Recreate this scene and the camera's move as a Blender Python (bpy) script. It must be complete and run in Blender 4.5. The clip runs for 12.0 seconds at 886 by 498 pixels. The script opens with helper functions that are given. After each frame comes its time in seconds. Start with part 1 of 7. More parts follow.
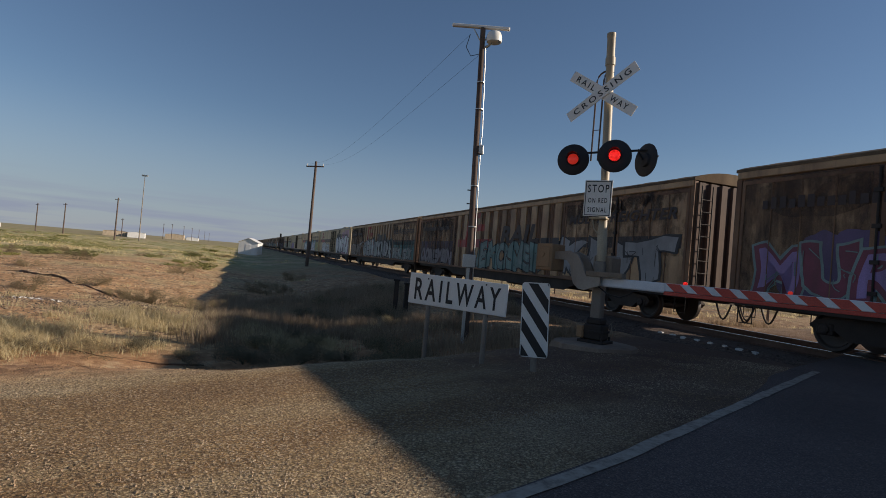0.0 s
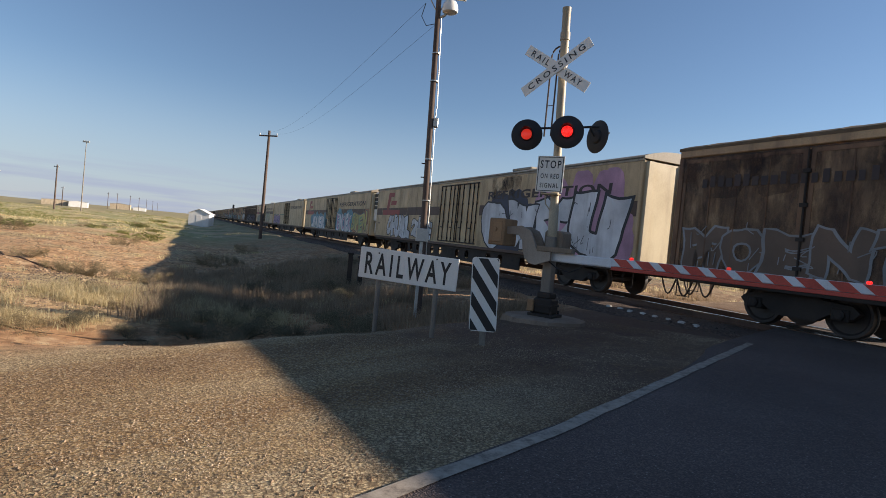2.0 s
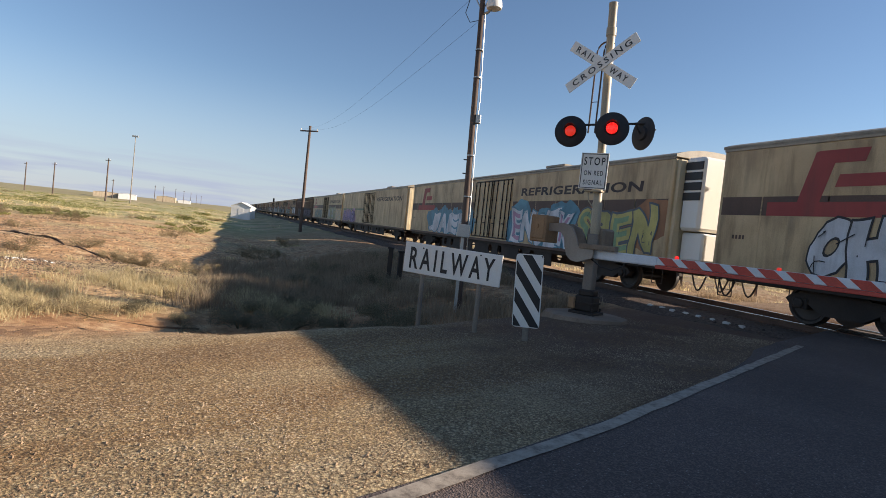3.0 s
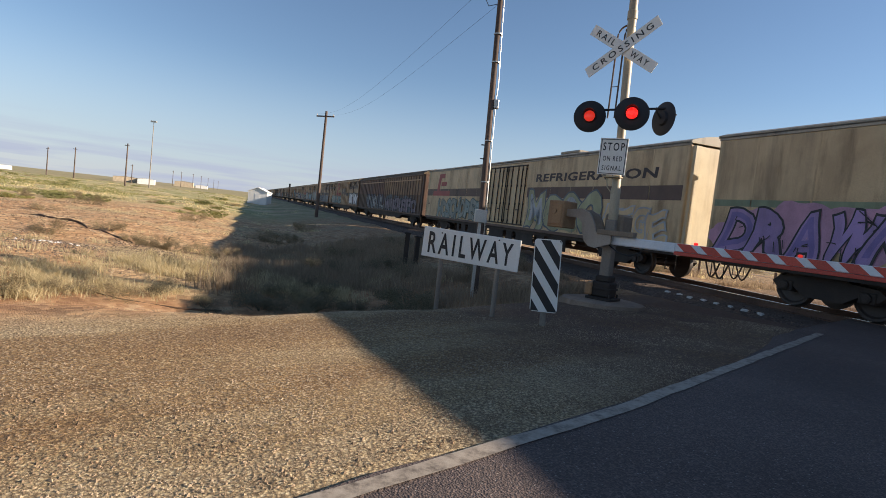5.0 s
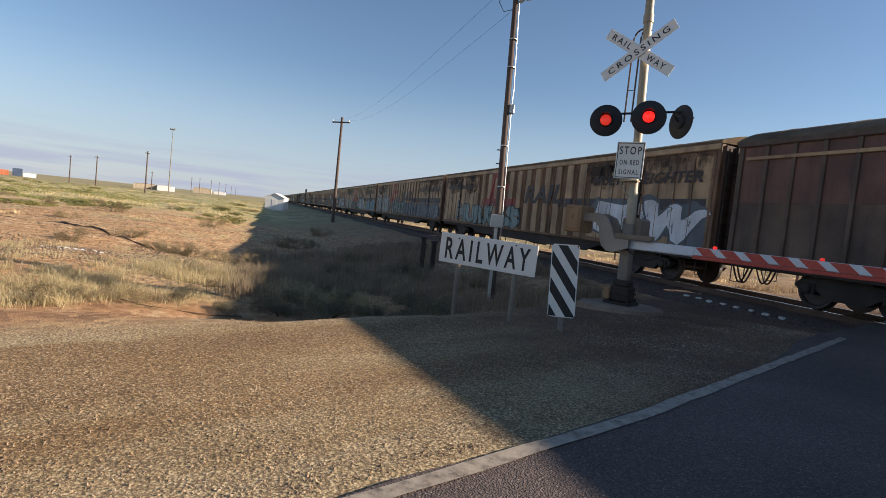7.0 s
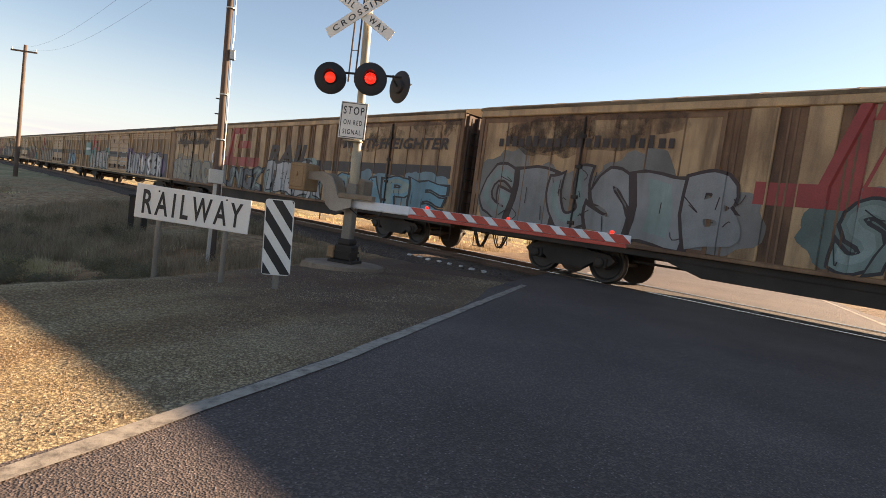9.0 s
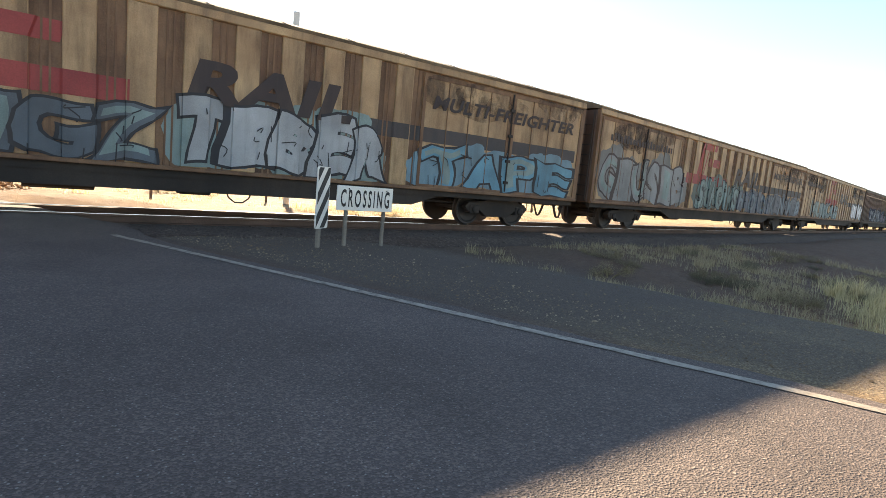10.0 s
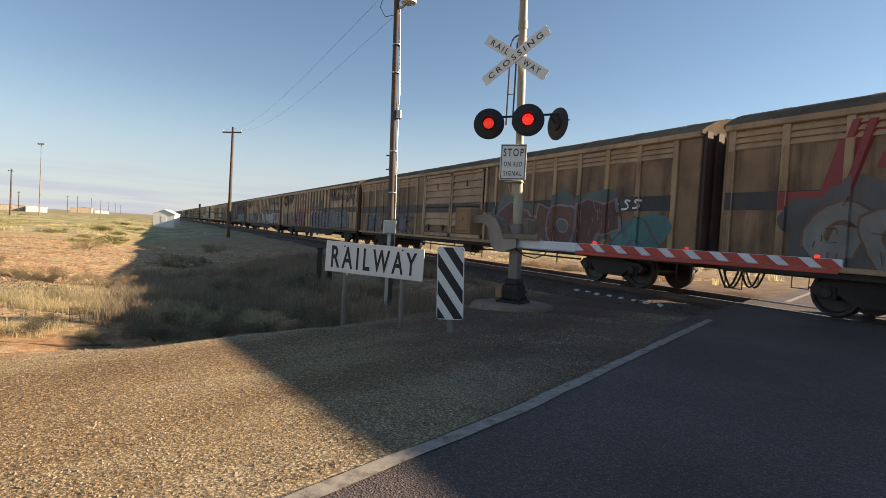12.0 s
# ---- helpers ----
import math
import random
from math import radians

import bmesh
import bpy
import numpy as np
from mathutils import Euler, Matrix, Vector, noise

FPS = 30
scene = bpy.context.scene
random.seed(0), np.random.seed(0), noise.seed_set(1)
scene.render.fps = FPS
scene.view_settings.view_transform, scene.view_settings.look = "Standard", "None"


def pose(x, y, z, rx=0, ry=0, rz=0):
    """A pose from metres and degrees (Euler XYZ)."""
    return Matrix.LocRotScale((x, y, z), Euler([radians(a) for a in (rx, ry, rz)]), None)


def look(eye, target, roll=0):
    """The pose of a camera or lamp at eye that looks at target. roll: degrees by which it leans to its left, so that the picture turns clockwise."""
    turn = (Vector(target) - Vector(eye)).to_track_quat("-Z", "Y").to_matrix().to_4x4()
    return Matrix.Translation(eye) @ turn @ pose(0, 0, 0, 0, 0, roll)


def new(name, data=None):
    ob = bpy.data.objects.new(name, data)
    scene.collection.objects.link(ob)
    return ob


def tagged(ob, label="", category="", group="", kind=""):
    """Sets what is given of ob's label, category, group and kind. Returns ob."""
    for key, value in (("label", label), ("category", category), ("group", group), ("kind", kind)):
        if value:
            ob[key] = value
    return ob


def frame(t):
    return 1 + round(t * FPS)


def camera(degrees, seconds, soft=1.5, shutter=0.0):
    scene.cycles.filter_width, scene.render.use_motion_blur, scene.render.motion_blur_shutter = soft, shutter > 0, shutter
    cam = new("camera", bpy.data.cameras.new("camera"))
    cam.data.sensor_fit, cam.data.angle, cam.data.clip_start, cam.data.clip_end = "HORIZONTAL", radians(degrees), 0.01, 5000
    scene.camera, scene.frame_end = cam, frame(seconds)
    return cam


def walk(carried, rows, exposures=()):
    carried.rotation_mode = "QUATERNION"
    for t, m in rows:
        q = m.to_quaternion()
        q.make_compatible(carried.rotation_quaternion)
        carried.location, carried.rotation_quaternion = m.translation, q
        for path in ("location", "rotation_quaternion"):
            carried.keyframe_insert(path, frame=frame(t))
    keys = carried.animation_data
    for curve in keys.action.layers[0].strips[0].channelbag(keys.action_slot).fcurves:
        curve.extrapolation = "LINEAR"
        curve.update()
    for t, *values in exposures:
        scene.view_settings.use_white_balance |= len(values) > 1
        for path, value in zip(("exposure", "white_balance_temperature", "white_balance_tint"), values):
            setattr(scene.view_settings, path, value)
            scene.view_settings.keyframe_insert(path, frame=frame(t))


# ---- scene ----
# camera: held at eye height beside the road edge, turning with the head
cam = camera(77.0, 12.0, soft=0.85)
walk(cam, [
    (0.0, pose(-0.034, 0.073, 1.261, 91.16, -4.94, -0.20)),
    (0.5, pose(-0.150, -0.021, 1.251, 88.94, -7.13, 1.08)),
    (1.0, pose(-0.080, 0.082, 1.280, 87.97, -5.55, -1.51)),
    (1.5, pose(-0.046, 0.098, 1.303, 89.05, -4.90, -1.77)),
    (2.0, pose(0.069, 0.120, 1.283, 88.82, -5.43, -4.53)),
    (2.5, pose(0.009, 0.090, 1.286, 88.68, -5.84, -2.74)),
    (3.0, pose(-0.065, 0.021, 1.282, 87.96, -6.11, -0.88)),
    (5.0, pose(-0.119, -0.043, 1.256, 86.37, -6.40, 0.65)),
    (5.5, pose(-0.186, -0.119, 1.281, 86.54, -5.97, 3.90)),
    (6.0, pose(-0.175, -0.157, 1.286, 86.35, -5.57, 5.84)),
    (6.5, pose(-0.159, -0.114, 1.283, 86.58, -5.59, 4.02)),
    (8.3, pose(0.086, -0.010, 1.218, 85.85, -6.86, -5.53)),
    (8.5, pose(0.197, 0.030, 1.200, 85.63, -6.72, -8.71)),
    (8.9, pose(0.253, 0.007, 1.194, 86.26, -6.95, -20.27)),
    (9.0, pose(0.279, -0.011, 1.190, 86.17, -7.50, -23.66)),
    (9.2, pose(-0.080, -0.158, 1.176, 85.88, -7.70, -40.85)),
    (9.3, pose(-0.138, -0.137, 1.212, 85.26, -8.29, -48.14)),
    (9.5, pose(-0.269, -0.067, 1.270, 83.28, -8.62, -64.43)),
    (9.7, pose(-0.176, -0.044, 1.257, 83.49, -7.50, -78.76)),
    (10.0, pose(-0.034, -0.015, 1.257, 82.87, -5.36, -106.67)),
    (10.1, pose(-0.043, -0.046, 1.254, 83.31, -5.46, -106.88)),
    (10.3, pose(-0.109, -0.079, 1.254, 83.15, -6.87, -95.61)),
    (10.5, pose(-0.083, -0.023, 1.248, 84.57, -5.10, -76.25)),
    (10.6, pose(-0.027, -0.011, 1.246, 85.22, -4.67, -66.04)),
    (10.7, pose(0.029, 0.002, 1.244, 85.88, -4.21, -55.36)),
    (10.8, pose(0.085, 0.015, 1.241, 86.71, -3.76, -45.18)),
    (10.9, pose(0.141, 0.028, 1.239, 87.53, -2.43, -35.00)),
    (11.0, pose(0.197, 0.040, 1.237, 88.39, -0.71, -24.95)),
    (11.1, pose(0.177, 0.051, 1.243, 88.80, -0.77, -18.74)),
    (11.5, pose(0.156, 0.049, 1.290, 89.88, -1.19, -7.64)),
    (12.0, pose(0.172, 0.034, 1.276, 88.15, -3.28, -7.37)),
], exposures=[(0.0, 0.15, 6050, 13), (0.5, 0.42, 6050, 13), (1.0, 0.58, 6050, 13), (2.0, 0.80, 6100, 13), (3.0, 0.97, 6150, 13), (5.0, 0.98, 6200, 13), (6.5, 0.92, 6220, 13), (8.5, 1.00, 6280, 13), (9.0, 1.70, 7900, 17), (9.5, 2.15, 7700, 15), (10.0, 2.35, 7400, 10), (10.5, 2.35, 7500, 11), (11.0, 1.78, 7900, 15), (11.5, 1.35, 7000, 12), (12.0, 1.17, 6850, 12)])

# ---- light: low sun beyond the train, clear sky ----
SUN_AZ, SUN_EL = 90.4, 20.5
sun_dir = Vector((math.sin(radians(SUN_AZ)) * math.cos(radians(SUN_EL)), math.cos(radians(SUN_AZ)) * math.cos(radians(SUN_EL)), math.sin(radians(SUN_EL))))
world = bpy.data.worlds.new("sky")
scene.world = world
world.use_nodes = True
wn, wl = world.node_tree.nodes, world.node_tree.links
sky = wn.new("ShaderNodeTexSky")
sky.sky_type, sky.sun_disc = "NISHITA", False
sky.sun_elevation, sky.sun_rotation = radians(SUN_EL), radians(SUN_AZ)
sky.air_density, sky.dust_density, sky.ozone_density = 1.0, 0.15, 2.2
wn["Background"].inputs["Strength"].default_value = 0.065
# a few thin streaks of cloud low over the plain
tc = wn.new("ShaderNodeTexCoord")
mp = wn.new("ShaderNodeMapping")
mp.inputs["Scale"].default_value = (2.0, 2.0, 34.0)
wl.new(tc.outputs["Generated"], mp.inputs["Vector"])
cn = wn.new("ShaderNodeTexNoise")
cn.inputs["Scale"].default_value, cn.inputs["Detail"].default_value = 2.2, 6.0
wl.new(mp.outputs[0], cn.inputs["Vector"])
sp = wn.new("ShaderNodeSeparateXYZ")
wl.new(tc.outputs["Generated"], sp.inputs[0])
low = wn.new("ShaderNodeMapRange")
low.inputs[1].default_value, low.inputs[2].default_value, low.inputs[3].default_value, low.inputs[4].default_value = 0.012, 0.09, 0.9, 0.0
wl.new(sp.outputs["Z"], low.inputs[0])
cr = wn.new("ShaderNodeValToRGB")
cr.color_ramp.elements[0].position, cr.color_ramp.elements[1].position = 0.44, 0.62
wl.new(cn.outputs["Fac"], cr.inputs[0])
cm = wn.new("ShaderNodeMath")
cm.operation = "MULTIPLY"
wl.new(low.outputs[0], cm.inputs[0])
wl.new(cr.outputs[0], cm.inputs[1])
haze = wn.new("ShaderNodeMapRange")
haze.interpolation_type = "SMOOTHSTEP"
haze.inputs[1].default_value, haze.inputs[2].default_value, haze.inputs[3].default_value, haze.inputs[4].default_value = 0.0, 0.24, 0.72, 0.0
wl.new(sp.outputs["Z"], haze.inputs[0])
hz = wn.new("ShaderNodeMix")
hz.data_type = "RGBA"
wl.new(haze.outputs[0], hz.inputs[0])
wl.new(sky.outputs[0], hz.inputs[6])
hz.inputs[7].default_value = (3.9, 4.5, 5.3, 1)
mixc = wn.new("ShaderNodeMix")
mixc.data_type = "RGBA"
wl.new(cm.outputs[0], mixc.inputs[0])
wl.new(hz.outputs[2], mixc.inputs[6])
mixc.inputs[7].default_value = (3.7, 4.0, 4.95, 1)
wl.new(mixc.outputs[2], wn["Background"].inputs["Color"])
sun = new("sun", bpy.data.lights.new("sun", "SUN"))
sun.data.energy, sun.data.angle, sun.data.color = 5.0, radians(0.5), (1.0, 0.84, 0.64)
sun.matrix_world = look(sun_dir * 60, (0, 0, 0))


# ---- materials ----
def material(name, rough=0.7, metal=0.0):
    m = bpy.data.materials.new(name)
    m.use_nodes = True
    b = m.node_tree.nodes["Principled BSDF"]
    b.inputs["Roughness"].default_value, b.inputs["Metallic"].default_value = rough, metal
    return m, m.node_tree.nodes, m.node_tree.links, b


def noise_node(n, l, src, scale, detail=4.0, rough=0.55, stretch=None):
    t = n.new("ShaderNodeTexNoise")
    t.inputs["Scale"].default_value, t.inputs["Detail"].default_value, t.inputs["Roughness"].default_value = scale, detail, rough
    if stretch:
        mp = n.new("ShaderNodeMapping")
        mp.inputs["Scale"].default_value = stretch
        l.new(src, mp.inputs["Vector"])
        src = mp.outputs[0]
    l.new(src, t.inputs["Vector"])
    return t.outputs["Fac"]


def ramp_node(n, l, fac, stops):
    r = n.new("ShaderNodeValToRGB")
    e = r.color_ramp.elements
    while len(e) < len(stops):
        e.new(0.5)
    for el, (p, c) in zip(e, stops):
        el.position, el.color = p, (*c, 1) if len(c) == 3 else c
    l.new(fac, r.inputs[0])
    return r.outputs[0]


def mix_node(n, l, fac, a, b, mode="MIX"):
    m = n.new("ShaderNodeMix")
    m.data_type, m.blend_type = "RGBA", mode
    for i, v in ((0, fac), (6, a), (7, b)):
        if isinstance(v, (int, float)):
            m.inputs[i].default_value = v
        elif isinstance(v, tuple):
            m.inputs[i].default_value = (*v, 1)
        else:
            l.new(v, m.inputs[i])
    return m.outputs[2]


def bump_node(n, l, height, b, strength=0.4, dist=0.01):
    u = n.new("ShaderNodeBump")
    u.inputs["Strength"].default_value, u.inputs["Distance"].default_value = strength, dist
    l.new(height, u.inputs["Height"])
    l.new(u.outputs[0], b.inputs["Normal"])


def coords(n, kind="Object"):
    return n.new("ShaderNodeTexCoord").outputs[kind]


def place_coords(n):
    return n.new("ShaderNodeNewGeometry").outputs["Position"]


def weathered(name, c0, c1, dirt=(0.05, 0.035, 0.025), amount=0.5, rough=0.6, metal=0.0, grain=6.0, streak=(1.0, 1.0, 0.12), bump=0.15):
    """Painted or bare surface: two tones in broad patches, streaks of dirt that run down, fine grain."""
    m, n, l, b = material(name, rough, metal)
    co = coords(n)
    info = n.new("ShaderNodeObjectInfo")
    add = n.new("ShaderNodeVectorMath")
    add.operation = "MULTIPLY_ADD"
    comb = n.new("ShaderNodeCombineXYZ")
    for i in range(3):
        l.new(info.outputs["Random"], comb.inputs[i])
    l.new(comb.outputs[0], add.inputs[0])
    add.inputs[1].default_value = (37, 53, 19)
    l.new(co, add.inputs[2])
    co = add.outputs[0]
    base = ramp_node(n, l, noise_node(n, l, co, 0.9, 5), [(0.35, c0), (0.68, c1)])
    st = ramp_node(n, l, noise_node(n, l, co, 3.2, 5, 0.6, streak), [(0.5, (0, 0, 0)), (0.78, (1, 1, 1))])
    sc = n.new("ShaderNodeMath")
    sc.operation = "MULTIPLY"
    l.new(st, sc.inputs[0])
    sc.inputs[1].default_value = amount
    col = mix_node(n, l, sc.outputs[0], base, dirt)
    fine = noise_node(n, l, co, grain * 8, 3)
    col = mix_node(n, l, 0.25, col, ramp_node(n, l, fine, [(0.3, (0.25, 0.25, 0.25)), (0.7, (0.8, 0.8, 0.8))]), "OVERLAY")
    l.new(col, b.inputs["Base Color"])
    bump_node(n, l, fine, b, bump, 0.004)
    return m


def glowing(name, colour, strength):
    m, n, l, b = material(name, 0.3)
    b.inputs["Base Color"].default_value = (*colour, 1)
    b.inputs["Emission Color"].default_value = (*colour, 1)
    b.inputs["Emission Strength"].default_value = strength
    return m


CREAM = weathered("cream wagon paint", (0.32, 0.19, 0.094), (0.53, 0.345, 0.178), (0.09, 0.05, 0.03), 0.75, 0.55)
PALE = weathered("pale cream paint", (0.45, 0.315, 0.165), (0.62, 0.455, 0.248), (0.11, 0.07, 0.04), 0.45, 0.5)
STAIN = weathered("rust stained brown paint", (0.13, 0.065, 0.035), (0.26, 0.145, 0.075), (0.06, 0.03, 0.02), 0.6, 0.7)
MAROON = weathered("dark maroon brown paint", (0.10, 0.045, 0.035), (0.19, 0.09, 0.06), (0.03, 0.02, 0.02), 0.6, 0.65)
ENDBROWN = weathered("dark sooty end paint", (0.07, 0.04, 0.028), (0.13, 0.075, 0.05), (0.03, 0.02, 0.015), 0.6, 0.75)
# paler than the side paint: sunlight on the end is put into the colour
ENDLIT = weathered("sun bleached end paint", (0.56, 0.46, 0.29), (0.72, 0.62, 0.42), (0.2, 0.13, 0.08), 0.4, 0.6)
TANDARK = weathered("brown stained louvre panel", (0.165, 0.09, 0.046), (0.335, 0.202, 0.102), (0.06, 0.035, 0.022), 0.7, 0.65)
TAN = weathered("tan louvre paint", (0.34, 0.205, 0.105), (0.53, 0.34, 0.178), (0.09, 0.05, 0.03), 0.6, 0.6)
GREYED = weathered("grimy grey brown paint", (0.085, 0.055, 0.038), (0.17, 0.112, 0.075), (0.04, 0.03, 0.03), 0.7, 0.7)
ROOF = weathered("sooty roof metal", (0.115, 0.08, 0.05), (0.21, 0.155, 0.10), (0.05, 0.035, 0.025), 0.5, 0.95, 0.0)
ROOF.node_tree.nodes["Principled BSDF"].inputs["Specular IOR Level"].default_value = 0.15
ROOFPALE = weathered("weathered pale roof", (0.32, 0.27, 0.2), (0.42, 0.36, 0.27), (0.1, 0.07, 0.05), 0.6, 0.6)
BAND = weathered("charcoal band paint", (0.035, 0.03, 0.03), (0.06, 0.05, 0.05), (0.11, 0.07, 0.05), 0.4, 0.6)
BROWNBAND = weathered("dark brown band paint", (0.09, 0.05, 0.035), (0.13, 0.075, 0.05), (0.04, 0.03, 0.02), 0.4, 0.6)
REDPAINT = weathered("faded red paint", (0.26, 0.03, 0.028), (0.35, 0.052, 0.042), (0.12, 0.04, 0.03), 0.5, 0.55)
UNDER = weathered("oily underframe steel", (0.028, 0.022, 0.018), (0.06, 0.045, 0.035), (0.02, 0.015, 0.01), 0.5, 0.75, 0.2)
WHEEL = weathered("worn wheel steel", (0.035, 0.028, 0.024), (0.07, 0.056, 0.048), (0.02, 0.02, 0.02), 0.4, 0.55, 0.3)
LETTER = weathered("dark brown lettering paint", (0.06, 0.03, 0.025), (0.10, 0.05, 0.035), (0.3, 0.2, 0.12), 0.3, 0.6)
DARKLETTER = weathered("near black lettering paint", (0.028, 0.018, 0.018), (0.05, 0.03, 0.026), (0.14, 0.09, 0.06), 0.25, 0.6)
WHITEP = weathered("white reflective sheet", (0.78, 0.75, 0.68), (0.84, 0.81, 0.74), (0.55, 0.52, 0.48), 0.15, 0.35)
BLACKP = weathered("black sign paint", (0.012, 0.012, 0.013), (0.02, 0.02, 0.02), (0.05, 0.045, 0.04), 0.3, 0.5)
GALV = weathered("galvanised steel", (0.42, 0.42, 0.40), (0.55, 0.55, 0.52), (0.25, 0.2, 0.15), 0.4, 0.45, 0.6)
POLEPAINT = weathered("cream mast paint", (0.34, 0.28, 0.18), (0.44, 0.37, 0.25), (0.16, 0.10, 0.06), 0.5, 0.5)
POSTPAINT = weathered("brown grey post steel", (0.18, 0.15, 0.12), (0.28, 0.24, 0.19), (0.10, 0.065, 0.045), 0.5, 0.65)
EARTHED = weathered("earth covered concrete", (0.20, 0.14, 0.095), (0.31, 0.23, 0.165), (0.12, 0.07, 0.045), 0.5, 0.95)
RUSTBOX = weathered("ochre rusty steel", (0.24, 0.13, 0.06), (0.36, 0.22, 0.11), (0.08, 0.04, 0.02), 0.6, 0.7)
LIGHTBLACK = weathered("matt black backing plate", (0.012, 0.012, 0.014), (0.022, 0.022, 0.024), (0.05, 0.045, 0.04), 0.4, 0.65)
GATEWHITE = weathered("white gate paint", (0.66, 0.67, 0.68), (0.76, 0.77, 0.78), (0.35, 0.3, 0.26), 0.3, 0.45)
GATERED = weathered("red gate paint", (0.48, 0.05, 0.03), (0.58, 0.08, 0.05), (0.2, 0.05, 0.03), 0.4, 0.45)
TIMBER = weathered("weathered pole timber", (0.085, 0.058, 0.045), (0.15, 0.105, 0.08), (0.035, 0.025, 0.02), 0.6, 0.85)
RAILSTEEL = weathered("rusty rail side", (0.10, 0.055, 0.035), (0.16, 0.09, 0.06), (0.05, 0.03, 0.02), 0.5, 0.7, 0.3)
RAILTOP = weathered("polished rail head", (0.5, 0.5, 0.5), (0.6, 0.6, 0.6), (0.3, 0.28, 0.25), 0.2, 0.22, 1.0)
SHEDWHITE = weathered("white shed sheeting", (0.72, 0.71, 0.68), (0.8, 0.79, 0.76), (0.5, 0.4, 0.3), 0.3, 0.5)
WIRE = weathered("dark wire", (0.03, 0.03, 0.035), (0.05, 0.05, 0.05), rough=0.6)
REDLAMP = glowing("lit red lens", (1.0, 0.018, 0.012), 1.1)
_n, _l = REDLAMP.node_tree.nodes, REDLAMP.node_tree.links
_cells = _n.new("ShaderNodeTexVoronoi")
_cells.inputs["Scale"].default_value = 42
_l.new(coords(_n), _cells.inputs["Vector"])
_l.new(ramp_node(_n, _l, _cells.outputs["Distance"], [(0.1, (1.0, 0.06, 0.035)), (0.42, (0.85, 0.014, 0.01)), (0.7, (0.3, 0.006, 0.005))]), _n["Principled BSDF"].inputs["Emission Color"])
REDDIM = glowing("fading red lens", (0.6, 0.03, 0.016), 0.45)
SUNSPOT = weathered("pale stone", (0.52, 0.49, 0.44), (0.66, 0.63, 0.58), (0.4, 0.34, 0.28), 0.3, 0.85)
ARMPAINT = weathered("chalky worn arm paint", (0.24, 0.19, 0.145), (0.42, 0.365, 0.295), (0.10, 0.06, 0.04), 0.8, 0.6)
DULL = weathered("dull tan gate paint", (0.20, 0.145, 0.095), (0.32, 0.25, 0.18), (0.12, 0.07, 0.04), 0.5, 0.7)
PAINTS = {}


def paint(r, g, b):
    """Spray paint of one colour, thin and patchy."""
    key = (r, g, b)
    if key not in PAINTS:
        PAINTS[key] = weathered("spray paint %d" % len(PAINTS), (r * 0.62, g * 0.62, b * 0.62), (r * 1.06, g * 1.06, b * 1.06), (r * 0.3 + 0.045, g * 0.3 + 0.032, b * 0.3 + 0.022), 0.6, 0.55, grain=9.0)
    return PAINTS[key]


